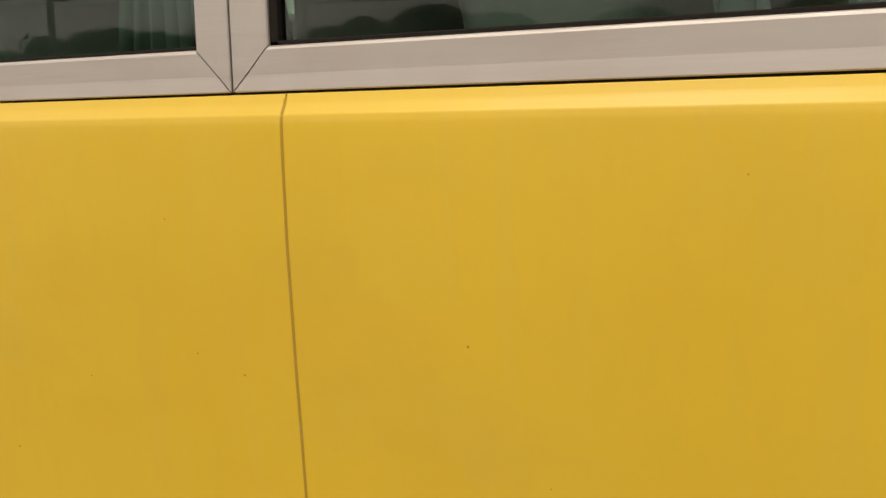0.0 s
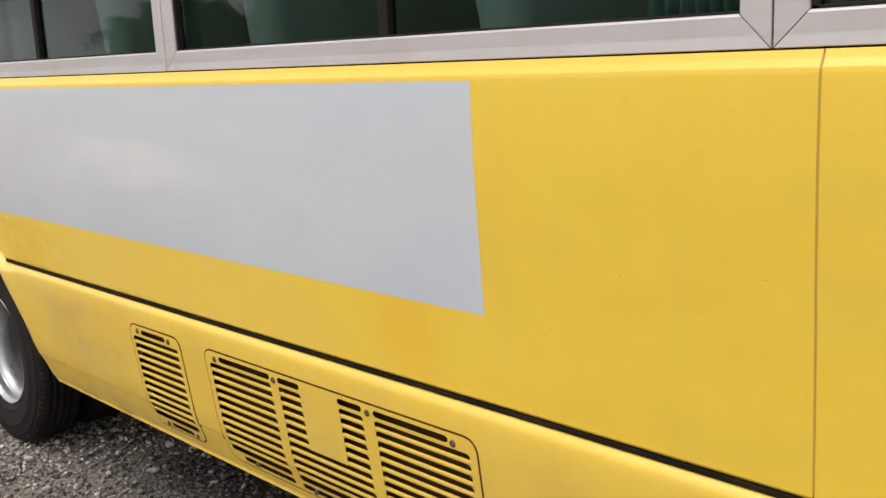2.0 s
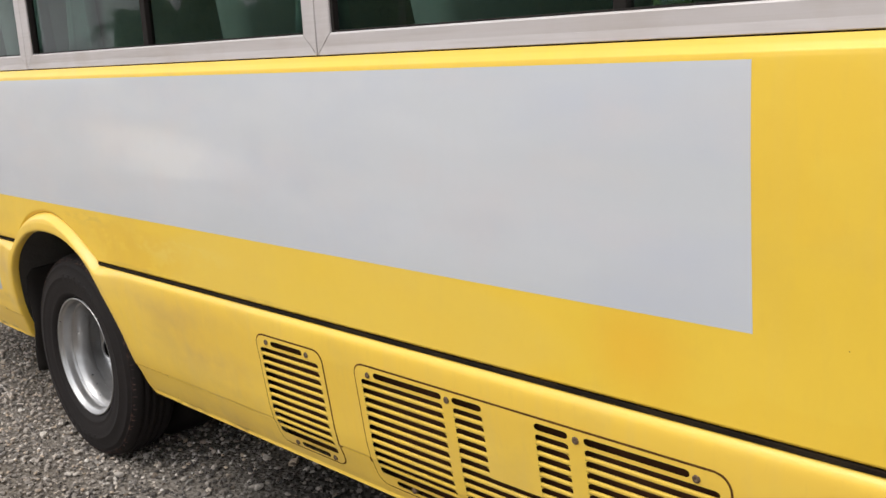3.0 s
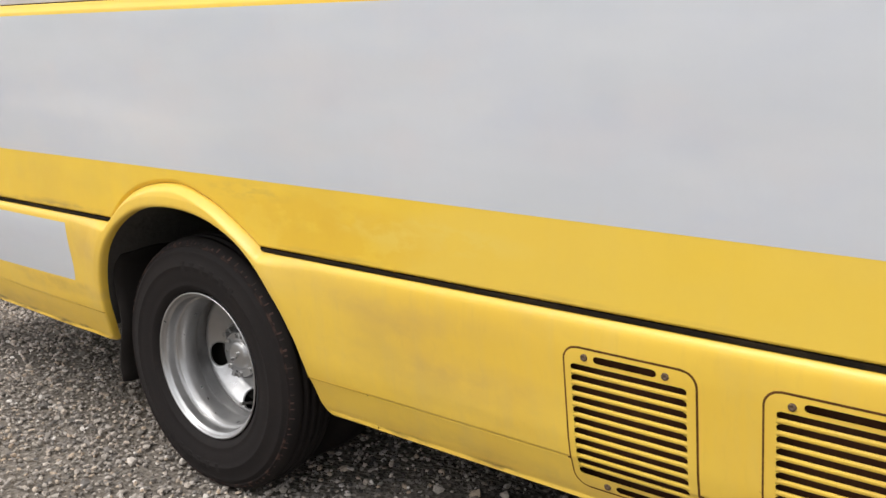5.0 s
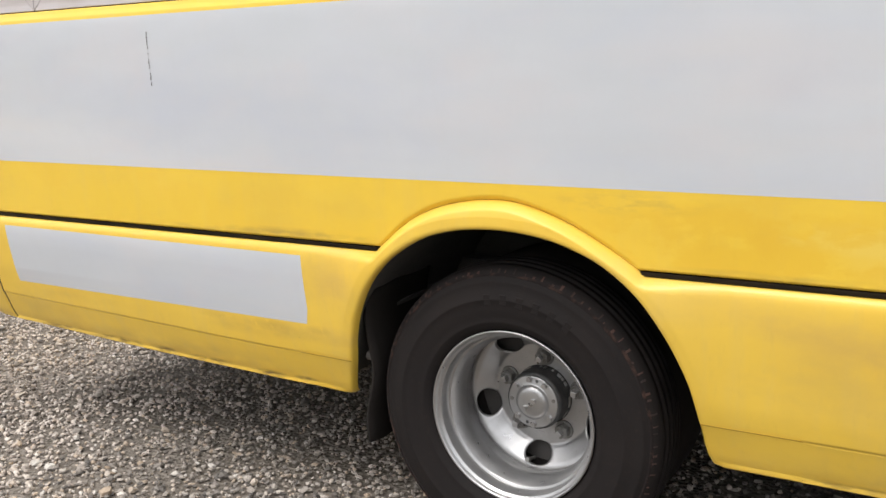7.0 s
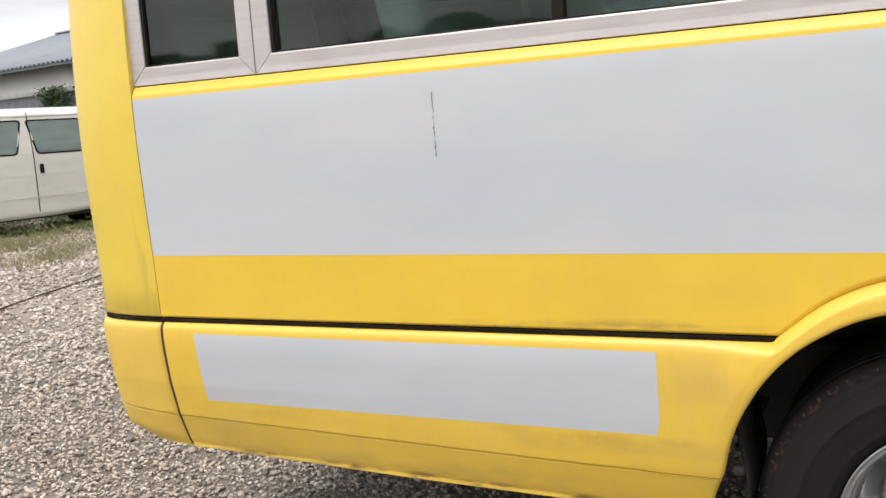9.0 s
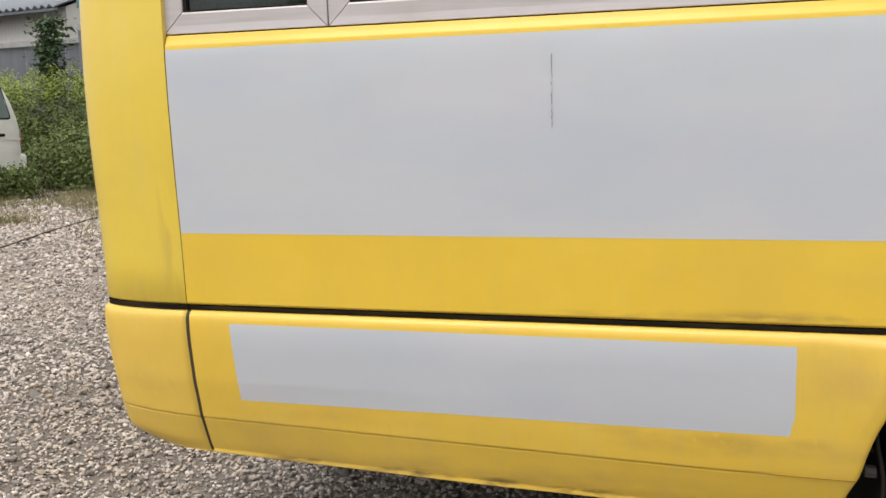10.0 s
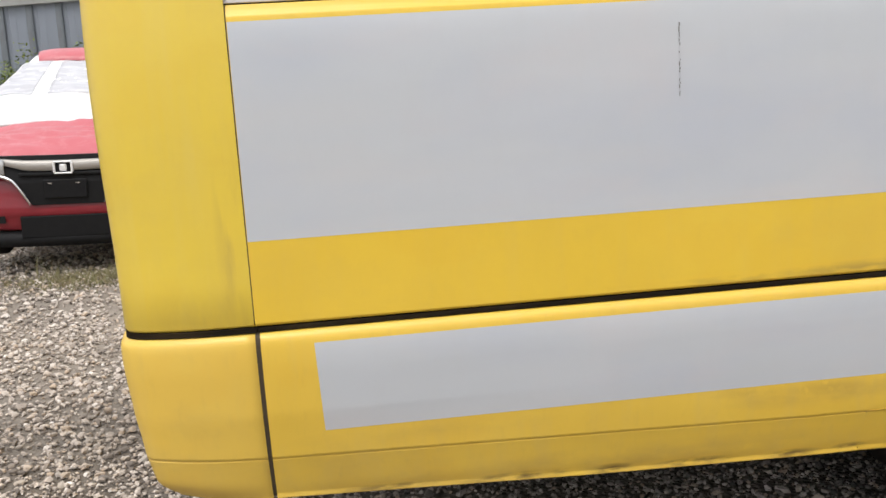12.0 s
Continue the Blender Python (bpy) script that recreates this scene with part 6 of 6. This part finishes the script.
for x in (1.195, 2.225):
    v, f = edged([[(x - 0.007, van_face(z) - 0.005, z), (x + 0.007, van_face(z) - 0.005, z)] for z in np.linspace(0.36, 1.84, 30)], 0.006)
    under(mesh_object("door_gap", v, f, MAT_SEAM, False), van)
part("body_crease", rounded_plate(-0.08, 3.5, 0.905, 0.918, 0.004, van_face, 0.004), MAT_VAN, van)
part("door_handle", rounded_plate(2.09, 2.15, 0.93, 1.07, 0.02, van_face, 0.02), MAT_PLASTIC, van)
part("tail_lamp", box(-0.135, -0.03, 0.07, 0.20, 0.78, 1.06, 0.015), MAT_LAMP, van)
part("rear_bumper", box(-0.19, 0.14, 0.03, VAN_W - 0.03, 0.44, 0.68, 0.05, 3), MAT_VAN, van)
part("drip_rail", rounded_plate(0.30, 3.3, 1.79, 1.805, 0.004, van_face, 0.012), MAT_VAN, van)
part("underside", box(0.2, 4.2, 0.1, VAN_W - 0.1, 0.25, 0.42), MAT_UNDER, van)


def road_wheel(x, y, r, w, parent, mat_rim, name="wheel"):
    prof = [(0.0, 0.02), (r * 0.35, 0.02), (r * 0.5, 0.03), (r * 0.58, 0.015), (r * 0.60, 0.0)]
    v, f = lathe(prof, (x, y, r), 28)
    base = under(mesh_object(name, v, f, mat_rim), parent)
    v, f = lathe([(r * 0.58, 0.02), (r * 0.62, -0.004), (r * 0.85, -0.010), (r * 0.96, 0.01), (r, 0.04), (r, w - 0.03), (r * 0.9, w), (r * 0.5, w)], (x, y, r), 32)
    under(mesh_object("tyre", v, f, MAT_TYRE), base)
    return base


# flat black plate on the van's side for the unlit wheel opening
def arch_shade_plate(x, r, y_of, parent):
    bm = bmesh.new()
    vs = [bm.verts.new((x + r * math.cos(a), y_of(0.5) - 0.003, 0.375 + r * math.sin(a))) for a in np.linspace(-0.15, math.pi + 0.15, 24)]
    bm.faces.new(vs)
    return part("wheel_arch", bm, MAT_BLACK, parent)


part("sill_crease", rounded_plate(1.0, 3.2, 0.575, 0.592, 0.004, van_face, 0.006), MAT_VAN, van)
for x in (0.64, 3.32):
    arch_shade_plate(x, 0.335, lambda z: 0.0, van)
    road_wheel(x, 0.03, 0.315, 0.19, van, MAT_HUB)
    road_wheel(x, VAN_W - 0.20, 0.315, 0.19, van, MAT_HUB)
# the van stands with its tail away from the bus
VAN_YAW = radians(-104)
van.matrix_basis = Matrix.Translation((-11.3, 10.55, 0.02)) @ Matrix.Rotation(VAN_YAW, 4, "Z") @ Matrix.Diagonal((1, -1, 1, 1))

# weeds round the van
pts = []
for k in range(150):
    x, y = (r.uniform(0.1, 1.35), r.uniform(-0.45, 0.1)) if k < 115 else (r.uniform(1.2, 3.5), r.uniform(-0.5, 0.2))
    w = van.matrix_basis @ Vector((x, y, 0))
    h = r.uniform(0.12, 0.58) * (1.0 if x < 0.95 else 0.5) if k < 115 else r.uniform(0.06, 0.16)
    n = int(170 * h)
    pts.append(np.c_[w.x + r.normal(0, 0.10, n), w.y + r.normal(0, 0.10, n), ground_z(w.x, w.y) + r.uniform(0, h, n)])
for _ in range(170):
    w = van.matrix_basis @ Vector((r.uniform(-0.3, 4.6), r.uniform(1.75, 2.5), 0))
    h = r.uniform(0.25, 0.75)
    n = int(90 * h)
    pts.append(np.c_[w.x + r.normal(0, 0.14, n), w.y + r.normal(0, 0.14, n), ground_z(w.x, w.y) + r.uniform(0, h, n)])
leaf_cloud("weeds", np.concatenate(pts), (0.03, 0.085), MAT_WEED, 21, "green weeds growing up round the van", "weeds")

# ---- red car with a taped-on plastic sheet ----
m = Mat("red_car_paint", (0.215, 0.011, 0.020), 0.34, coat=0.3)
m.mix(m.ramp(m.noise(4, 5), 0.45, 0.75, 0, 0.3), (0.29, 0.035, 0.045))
m.bump(m.noise(7, 3), 0.15, 0.02)
MAT_RED = m.end()
# upward faces: same red, paled by dust and mirrored sky put into the colour
m = Mat("dusty_sky_pale_red", (0.50, 0.115, 0.135), 0.42, coat=0.15)
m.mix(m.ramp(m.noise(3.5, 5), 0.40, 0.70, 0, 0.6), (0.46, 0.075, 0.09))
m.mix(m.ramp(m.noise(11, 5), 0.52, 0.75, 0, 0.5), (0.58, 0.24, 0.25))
m.bump(m.noise(6, 3), 0.2, 0.02)
MAT_RED_SKY_PALE = m.end()
m = Mat("white_plastic_sheet", (0.84, 0.83, 0.83), 0.38)
m.mix(m.ramp(m.noise(5, 6, (1, 4, 4)), 0.5, 0.75, 0, 0.5), (0.62, 0.61, 0.63))
m.bump(m.noise(6, 5, (0.6, 5, 3)), 1.0, 0.05)
MAT_WRAP = m.end()
m = Mat("filmed_windscreen", (0.46, 0.46, 0.49), 0.3)
m.mix(m.ramp(m.noise(5, 5, (1, 5, 4)), 0.42, 0.68, 0, 0.7), (0.66, 0.66, 0.68))
m.bump(m.noise(6, 4, (0.7, 6, 3)), 0.5, 0.02)
MAT_SCREEN = m.end()
m = Mat("chrome", (0.75, 0.75, 0.76), 0.15, 1.0)
MAT_CHROME = m.end()
m = Mat("satin_chrome", (0.86, 0.86, 0.86), 0.42, 0.35)
MAT_EMBLEM = m.end()
m = Mat("smoked_chrome", (0.40, 0.375, 0.345), 0.42, 0.3)
MAT_BAR = m.end()
m = Mat("headlamp_lens", (0.45, 0.46, 0.47), 0.12, 0.2, coat=0.8)
m.mix(m.ramp(m.noise(14, 3), 0.45, 0.6), (0.20, 0.20, 0.21))
MAT_HEADLAMP = m.end()

car = tagged(new("car"), "red hatchback with torn white plastic sheet over its windscreen", "car")


def car_shell(stations, mat, name, steps=40, label="", ruffle=0.0, span=(-1.0, 1.0), lift=0.0):
    """A shell across the car from stations of (y back from the nose, half width, height, crown)."""
    st = np.array(stations)
    ys = np.linspace(st[0, 0], st[-1, 0], 26)
    rows = []
    for y in ys:
        hw, z, crown = (float(np.interp(y, st[:, 0], st[:, k])) for k in (1, 2, 3))
        row = []
        for u in np.linspace(*span, steps + 1):
            x = hw * math.sin(math.pi / 2 * u)
            wrinkle = ruffle * (noise.noise((x * 2.2, y * 9, 1)) + 0.5 * noise.noise((x * 6, y * 17 + x * 5, 4)))
            row.append((x, y + 0.10 * abs(u) ** 3 * (1 if y < 0.6 else 0.3), z - crown * abs(u) ** 2.6 + wrinkle + lift))
        rows.append(row)
    v, f = sheet(rows)
    ob = under(mesh_object(name, v, f, mat), car, label)
    ob.modifiers.new("thick", "SOLIDIFY").thickness = 0.010
    return ob


SHEET = [(0.74, 0.82, 1.155, 0.04), (0.85, 0.84, 1.205, 0.04), (1.02, 0.84, 1.31, 0.04), (1.20, 0.78, 1.435, 0.035), (1.40, 0.67, 1.562, 0.03), (1.55, 0.585, 1.650, 0.025), (1.66, 0.525, 1.700, 0.02), (1.73, 0.49, 1.720, 0.02)]
car_shell([(0.03, 0.56, 0.925, 0.02), (0.05, 0.58, 0.950, 0.02), (0.10, 0.61, 0.978, 0.03), (0.22, 0.68, 1.030, 0.04), (0.40, 0.76, 1.085, 0.05), (0.62, 0.82, 1.130, 0.05), (0.90, 0.84, 1.185, 0.06)], MAT_RED_SKY_PALE, "bonnet", 60, "buckled red bonnet, paled by dust and painted sky sheen", 0.034)
car_shell([(0.40, 0.885, 1.055, 0.06), (0.62, 0.89, 1.12, 0.06), (0.90, 0.89, 1.22, 0.08)], MAT_WRAP, "plastic_sheet", 14, "white plastic sheet folded over the wing", 0.012, (-1.0, -0.55), 0.012)
car_shell(SHEET, MAT_WRAP, "plastic_sheet", 60, "white plastic sheet taped over the windscreen", 0.022)
upper = [row for row in SHEET if 1.1 < row[0] < 1.6]
for a, b in ((-0.84, -0.37), (-0.25, 0.80)):
    car_shell([(1.12, 0.81, 1.380, 0.035)] + upper + [(1.60, 0.56, 1.672, 0.022)], MAT_SCREEN, "windscreen_film", 30, "grey windscreen seen through thin film", 0.022, (a, b), 0.002)
car_shell([(1.58, 0.47, 1.655, 0.02), (1.62, 0.475, 1.685, 0.025), (1.70, 0.48, 1.725, 0.03), (1.80, 0.49, 1.755, 0.04), (1.95, 0.53, 1.765, 0.05), (2.5, 0.55, 1.71, 0.08), (3.2, 0.55, 1.62, 0.10), (3.8, 0.55, 1.48, 0.10), (4.15, 0.66, 1.05, 0.08), (4.28, 0.7, 0.6, 0.05)], MAT_RED_SKY_PALE, "roof", 30, "", 0.008, lift=0.012)
for sx in (-1, 1):
    rows = []
    for y, x0, x1, x2, zt in [(a, b + 0.03, c + 0.035, d + 0.035, e) for a, b, c, d, e in ((0.42, 0.80, 0.84, 0.84, 0.93), (0.62, 0.86, 0.885, 0.87, 0.99), (1.0, 0.88, 0.89, 0.86, 1.04), (1.6, 0.88, 0.89, 0.85, 1.05), (2.6, 0.88, 0.89, 0.85, 1.06), (3.6, 0.87, 0.885, 0.83, 1.08), (4.2, 0.80, 0.84, 0.78, 1.05))]:
        rows.append([(sx * x0, y, 0.25), (sx * (x1 + 0.005), y, 0.45), (sx * x1, y, 0.72), (sx * x2, y, zt), (sx * (x2 - 0.04), y + 0.02, zt + 0.03)])
    v, f = sheet(rows)
    ob = under(mesh_object("flank", v, f, MAT_RED), car)
    ob.modifiers.new("thick", "SOLIDIFY").thickness = 0.012
    bm = bmesh.new()
    vs = [bm.verts.new(p) for p in ((sx * 0.83, 1.10, 1.06), (sx * 0.84, 3.7, 1.10), (sx * 0.56, 3.4, 1.50), (sx * 0.50, 1.85, 1.64), (sx * 0.66, 1.42, 1.43))]
    bm.faces.new(vs)
    ob = part("side_glass", bm, MAT_PLASTIC, car)
    ob.modifiers.new("thick", "SOLIDIFY").thickness = 0.01
    # headlamp: a swept, pointed block with a lens
    rows = []
    for k in range(9):
        u = k / 8
        x = 0.46 + 0.43 * u
        y = -0.01 + 0.05 * u + 0.36 * u**2.2
        zt, zb = 0.915 + 0.095 * u, 0.800 + 0.065 * u
        rows.append([(sx * x, y + 0.03, zb - 0.01), (sx * (x + 0.005), y, zb), (sx * (x + 0.005), y - 0.01, (zt + zb) / 2), (sx * x, y, zt), (sx * x, y + 0.04, zt + 0.008)])
    v, f = sheet(rows)
    lamp = under(mesh_object("headlamp", v, f, MAT_HEADLAMP), car)
    lamp.modifiers.new("thick", "SOLIDIFY").thickness = 0.01
    part("lamp_bowl", rod((sx * 0.62, 0.04, 0.885), (sx * 0.62, 0.10, 0.885), 0.040, 20), MAT_CHROME, lamp, smooth=True)
    # chrome blade under the lamp and down beside the grille
    rows = []
    for (x, y, z) in curve_points([(0.74, 0.145, 0.832), (0.62, 0.055, 0.812), (0.50, 0.01, 0.790), (0.43, -0.012, 0.768), (0.39, -0.022, 0.738), (0.335, -0.03, 0.655), (0.281, -0.03, 0.562)], 20):
        rows.append([(sx * x, y - 0.012, z - 0.011), (sx * x, y - 0.02, z), (sx * x, y - 0.012, z + 0.011)])
    v, f = sheet(rows)
    ob = under(mesh_object("chrome_blade", v, f, MAT_CHROME), car)
    ob.modifiers.new("thick", "SOLIDIFY").thickness = 0.01
    bump_y = lambda x: 0.05 * (x / 0.91) ** 2 + 0.42 * (x / 0.91) ** 7
    rows = [[(sx * x, bump_y(x) - 0.004, z + 0.03 * (x / 0.9) ** 4) for x in np.linspace(0.50, 0.80, 14)] for z in (0.405, 0.42, 0.47, 0.485)]
    v, f = edged(rows, 0.012)
    fog = under(mesh_object("fog_recess", v, f, MAT_PLASTIC, False), car)
    rows = [[(sx * x, bump_y(x) - 0.010, z + 0.03 * (x / 0.9) ** 4) for x in np.linspace(0.56, 0.74, 10)] for z in (0.440, 0.447, 0.454)]
    v, f = edged(rows, 0.008)
    under(mesh_object("fog_strip", v, f, MAT_CHROME), fog, "chrome strip")
# bumper: red face bowed round the nose, dark grille and lip
rows = []
for z, off, hw in ((0.335, 0.05, 0.84), (0.36, 0.015, 0.86), (0.42, 0.02, 0.875), (0.46, 0.0, 0.885), (0.50, -0.012, 0.887), (0.54, 0.0, 0.89), (0.64, 0.012, 0.89), (0.74, 0.03, 0.888), (0.82, 0.07, 0.88)):
    rows.append([((hw + 0.055) * u, off + 0.05 * abs(u) ** 2 + 0.42 * abs(u) ** 7, z + 0.03 * abs(u) ** 4) for u in np.linspace(-1, 1, 41)])
v, f = sheet(rows)
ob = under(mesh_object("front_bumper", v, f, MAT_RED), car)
ob.modifiers.new("thick", "SOLIDIFY").thickness = 0.012
bm = bmesh.new()
vs = [bm.verts.new(p) for p in ((-0.50, -0.008, 0.782), (-0.39, -0.016, 0.73), (-0.275, -0.02, 0.552), (0.275, -0.02, 0.552), (0.39, -0.016, 0.73), (0.50, -0.008, 0.782), (0.52, 0.03, 0.945), (-0.52, 0.03, 0.945))]
bm.faces.new(vs)
got = bmesh.ops.extrude_face_region(bm, geom=list(bm.faces))
bmesh.ops.translate(bm, vec=(0, 0.06, 0), verts=[g for g in got["geom"] if isinstance(g, bmesh.types.BMVert)])
part("grille", bm, MAT_PLASTIC, car)
rows = [[(0.60 * u, -0.022 + 0.05 * abs(u) ** 2 + d, float(np.interp(abs(u), (0, 0.5, 0.83, 1), za))) for u in np.linspace(-1, 1, 31)] for za, d in (((0.820, 0.826, 0.880, 0.895), 0.012), ((0.827, 0.833, 0.886, 0.899), -0.012), ((0.897, 0.901, 0.922, 0.926), -0.006), ((0.908, 0.911, 0.929, 0.931), 0.014))]
v, f = sheet(rows)
ob = under(mesh_object("grille_bar", v, f, MAT_BAR), car, "smoked chrome grille bar")
ob.modifiers.new("thick", "SOLIDIFY").thickness = 0.01
part("grille_lip", box(-0.36, 0.36, -0.030, 0.01, 0.785, 0.816, 0.010, 2), MAT_PLASTIC, car)
bm = bmesh.new()
for x0, x1, z0, z1 in ((-0.088, -0.071, 0.812, 0.892), (0.046, 0.063, 0.812, 0.892), (-0.080, 0.055, 0.800, 0.813), (-0.080, 0.055, 0.891, 0.904)):
    box(x0, x1, -0.052, -0.030, z0, z1, 0.004, 1, bm=bm)
part("emblem", bm, MAT_EMBLEM, car, "bright chrome emblem")
part("emblem_core", box(-0.040, 0.016, -0.047, -0.032, 0.824, 0.880, 0.012, 2), MAT_EMBLEM, car)
part("emblem_back", box(-0.072, 0.047, -0.036, -0.024, 0.812, 0.892, 0.004, 1), MAT_PLASTIC, car)
part("plate_holder", box(-0.175, 0.155, -0.045, -0.022, 0.605, 0.755, 0.006, 1), MAT_PLASTIC, car, "empty black number plate holder")
for x in (-0.12, 0.09):
    part("plate_screw", box(x - 0.016, x + 0.016, -0.050, -0.045, 0.722, 0.732), MAT_CHROME, car)
part("lower_grille", box(-0.38, 0.38, -0.014, 0.06, 0.285, 0.462, 0.008, 2), MAT_PLASTIC, car)
rows = [[(0.87 * u, o + 0.06 * abs(u) ** 2 + 0.40 * abs(u) ** 7, z) for u in np.linspace(-1, 1, 31)] for z, o in ((0.20, 0.06), (0.21, 0.0), (0.27, -0.02), (0.31, 0.0), (0.335, 0.03))]
v, f = sheet(rows)
ob = under(mesh_object("bumper_lip", v, f, MAT_PLASTIC), car)
ob.modifiers.new("thick", "SOLIDIFY").thickness = 0.015
part("cabin_block", box(-0.62, 0.62, 1.15, 3.9, 0.28, 1.0, 0.1), MAT_UNDER, car)
part("engine_bay", box(-0.72, 0.72, 0.15, 1.2, 0.22, 0.84, 0.05), MAT_UNDER, car)
for y in (0.86, 3.45):
    for sx in (-1, 1):
        v, f = lathe([(0.0, 0.02), (0.16, 0.02), (0.20, 0.0), (0.22, -0.01), (0.29, -0.012), (0.32, 0.01), (0.33, 0.04), (0.33, 0.18), (0.3, 0.21), (0.0, 0.21)], (0, 0, 0), 32)
        ob = under(mesh_object("wheel", v, f, MAT_TYRE), car)
        ob.matrix_basis = Matrix.Translation((sx * 0.89, y, 0.33)) @ Matrix.Rotation(radians(90 if sx > 0 else -90), 4, "Z")
CAR_POSE = Matrix.Translation((-3.672, 5.494, 0.133)) @ Matrix.Rotation(radians(3), 4, "Z") @ Matrix.Rotation(radians(2), 4, "Y") @ Matrix.Rotation(radians(4), 4, "X") @ Matrix.Scale(0.913, 4)
car.matrix_basis = CAR_POSE
# loose strip of wheel liner leaning out beside the front wheel
rows = []
for k in range(13):
    u = k / 12
    w = 0.012 + 0.026 * math.sin(math.pi * min(1.0, 0.25 + 0.9 * u)) + (0.022 if k == 0 else 0.0)
    bend = 0.05 * u**3
    rows.append([(bend + w * q, 0.012 * math.cos(q * 1.4), 0.43 * u) for q in (-1.0, -0.5, 0.0, 0.5, 1.0)])
v, f = edged(rows, 0.016)
ob = mesh_object("torn_liner", v, f, MAT_UNDER)
tagged(ob, "torn black plastic wheel liner leaning on the gravel", "car part")
ob.matrix_basis = Matrix.Translation((-5.075, 6.6, ground_z(-5.075, 6.6))) @ Matrix.Rotation(radians(43), 4, "Y")

# thin weeds in front of the car
lines = []
for _ in range(9):
    p = (r.uniform(-4.6, -2.9), r.uniform(5.05, 5.42))
    g = ground_z(*p)
    for _ in range(4):
        a = r.normal(0, 0.09, 2)
        lines.append((p[0], p[1], g - 0.01, p[0] + a[0], p[1] + a[1], g + r.uniform(0.08, 0.26)))
for _ in range(1500):
    p = np.array((-3.52, 5.22)) + r.normal(0, 1, 2) * (0.30, 0.20)
    g = ground_z(*p)
    a = r.normal(0, 0.05, 2)
    lines.append((p[0], p[1], g - 0.005, p[0] + a[0], p[1] + a[1], g + r.uniform(0.012, 0.055)))
stalks("dry_grass", lines, 0.003, "thin weeds and matted dry grass before the red car")

# ---- seen only in reflections and beyond: tree line, pole and wires on the walker's side ----
r = np.random.RandomState(31)
domes = []
for k in range(84):
    x = -130 + 3.3 * k + r.normal(0, 1.2)
    tall = 8.7 if x < -22 else 7.2
    domes.append((x, r.uniform(2.2, 5.0), tall * r.uniform(0.78, 1.18)))


def tree_top(x):
    """Height of the tree line: rounded crowns side by side."""
    best = 5.2
    for c, w, h in domes:
        if abs(x - c) < w:
            best = max(best, h * (0.62 + 0.38 * math.sqrt(1 - ((x - c) / w) ** 2)))
    return best


pts = []
for c, w, h in domes:
    n = 620
    a = r.uniform(0.06, 0.94, n) * math.pi
    pts.append(np.c_[c + w * np.cos(a) + r.normal(0, 0.25, n), -64.5 + r.normal(0, 0.9, n), h * (0.62 + 0.38 * np.sin(a)) + r.normal(-0.40, 0.20, n)])
for _ in range(560):
    c = np.array((r.uniform(-122, 142), -62.6 + r.normal(0, 0.8), r.uniform(0.3, 5.6)))
    pts.append(c + r.normal(0, 1, (75, 3)) * (1.2, 0.5, 0.6))
leaf_cloud("far_woods", np.concatenate(pts), (0.22, 0.42), MAT_TREE, 33, "dark line of trees across the road", "trees", folded=False)
rows = []
for y, k in ((-67.5, 0.0), (-67.2, 0.8), (-66.2, 0.97), (-65.0, 1.0), (-63.9, 0.75), (-63.2, 0.0)):
    rows.append([(x + 0.3 * noise.noise((x, y, 3)), y + 0.8 * noise.noise((x * 0.7, k * 3, 9)), -0.1 + k * (tree_top(x) + 0.30 * noise.noise((x * 0.7, y, 5)) + 0.22 * noise.noise((x * 2.1, y, 8)))) for x in np.arange(-128, 146, 0.5)])
v, f = sheet(rows)
tagged(mesh_object("far_thicket", v, f, MAT_TREE), "dense dark thicket below the far trees", "trees", kind="stuff")
m = Mat("concrete_pole", (0.30, 0.29, 0.275), 0.85)
m.mix(m.ramp(m.noise(4, 5), 0.4, 0.7, 0, 0.4), (0.22, 0.21, 0.20))
MAT_CONCRETE = m.end()
POLES = ((-29.7, -29.0), (8.0, -36.0), (-66.0, -21.0))
for px, py in POLES:
    pole = tagged(new("utility_pole"), "grey concrete utility pole with cross arms and wires", "utility pole", "utility poles")
    part("pole_shaft", rod((px, py, 0), (px, py, 11), 0.19, 12, 0.11), MAT_CONCRETE, pole, smooth=True)
    for z in (6.4, 9.6):
        part("cross_arm", box(px - 0.06, px + 0.06, py - 0.9, py + 0.9, z, z + 0.1), MAT_POST, pole)
for (ax, ay), (bx, by) in ((POLES[2], POLES[0]), (POLES[0], POLES[1])):
    for off, z in ((-0.8, 6.5), (0.0, 6.2), (0.8, 6.5), (-0.8, 9.7), (0.8, 9.7)):
        cu = bpy.data.curves.new("overhead_wire", "CURVE")
        cu.dimensions, cu.bevel_depth = "3D", 0.014
        sp = cu.splines.new("POLY")
        sp.points.add(16)
        for k, q in enumerate(sp.points):
            u = k / 16
            q.co = (ax + (bx - ax) * u, ay + (by - ay) * u + off, z - 2.4 * u * (1 - u), 1)
        cu.materials.append(MAT_BLACK)
        tagged(new("overhead_wire", cu), "black overhead wire strung between poles", "wire", "overhead wires")
# pole beyond the fence
pole = tagged(new("utility_pole"), "slim grey pole beyond the fence", "utility pole", "utility poles")
part("pole_shaft", rod((-11.3, 25.0, 0), (-11.3, 25.0, 9), 0.13, 12, 0.10), MAT_CONCRETE, pole, smooth=True)
part("lamp_box", box(-10.9, -10.3, 24.85, 25.15, 4.55, 4.75, 0.03), MAT_PLASTIC, pole)
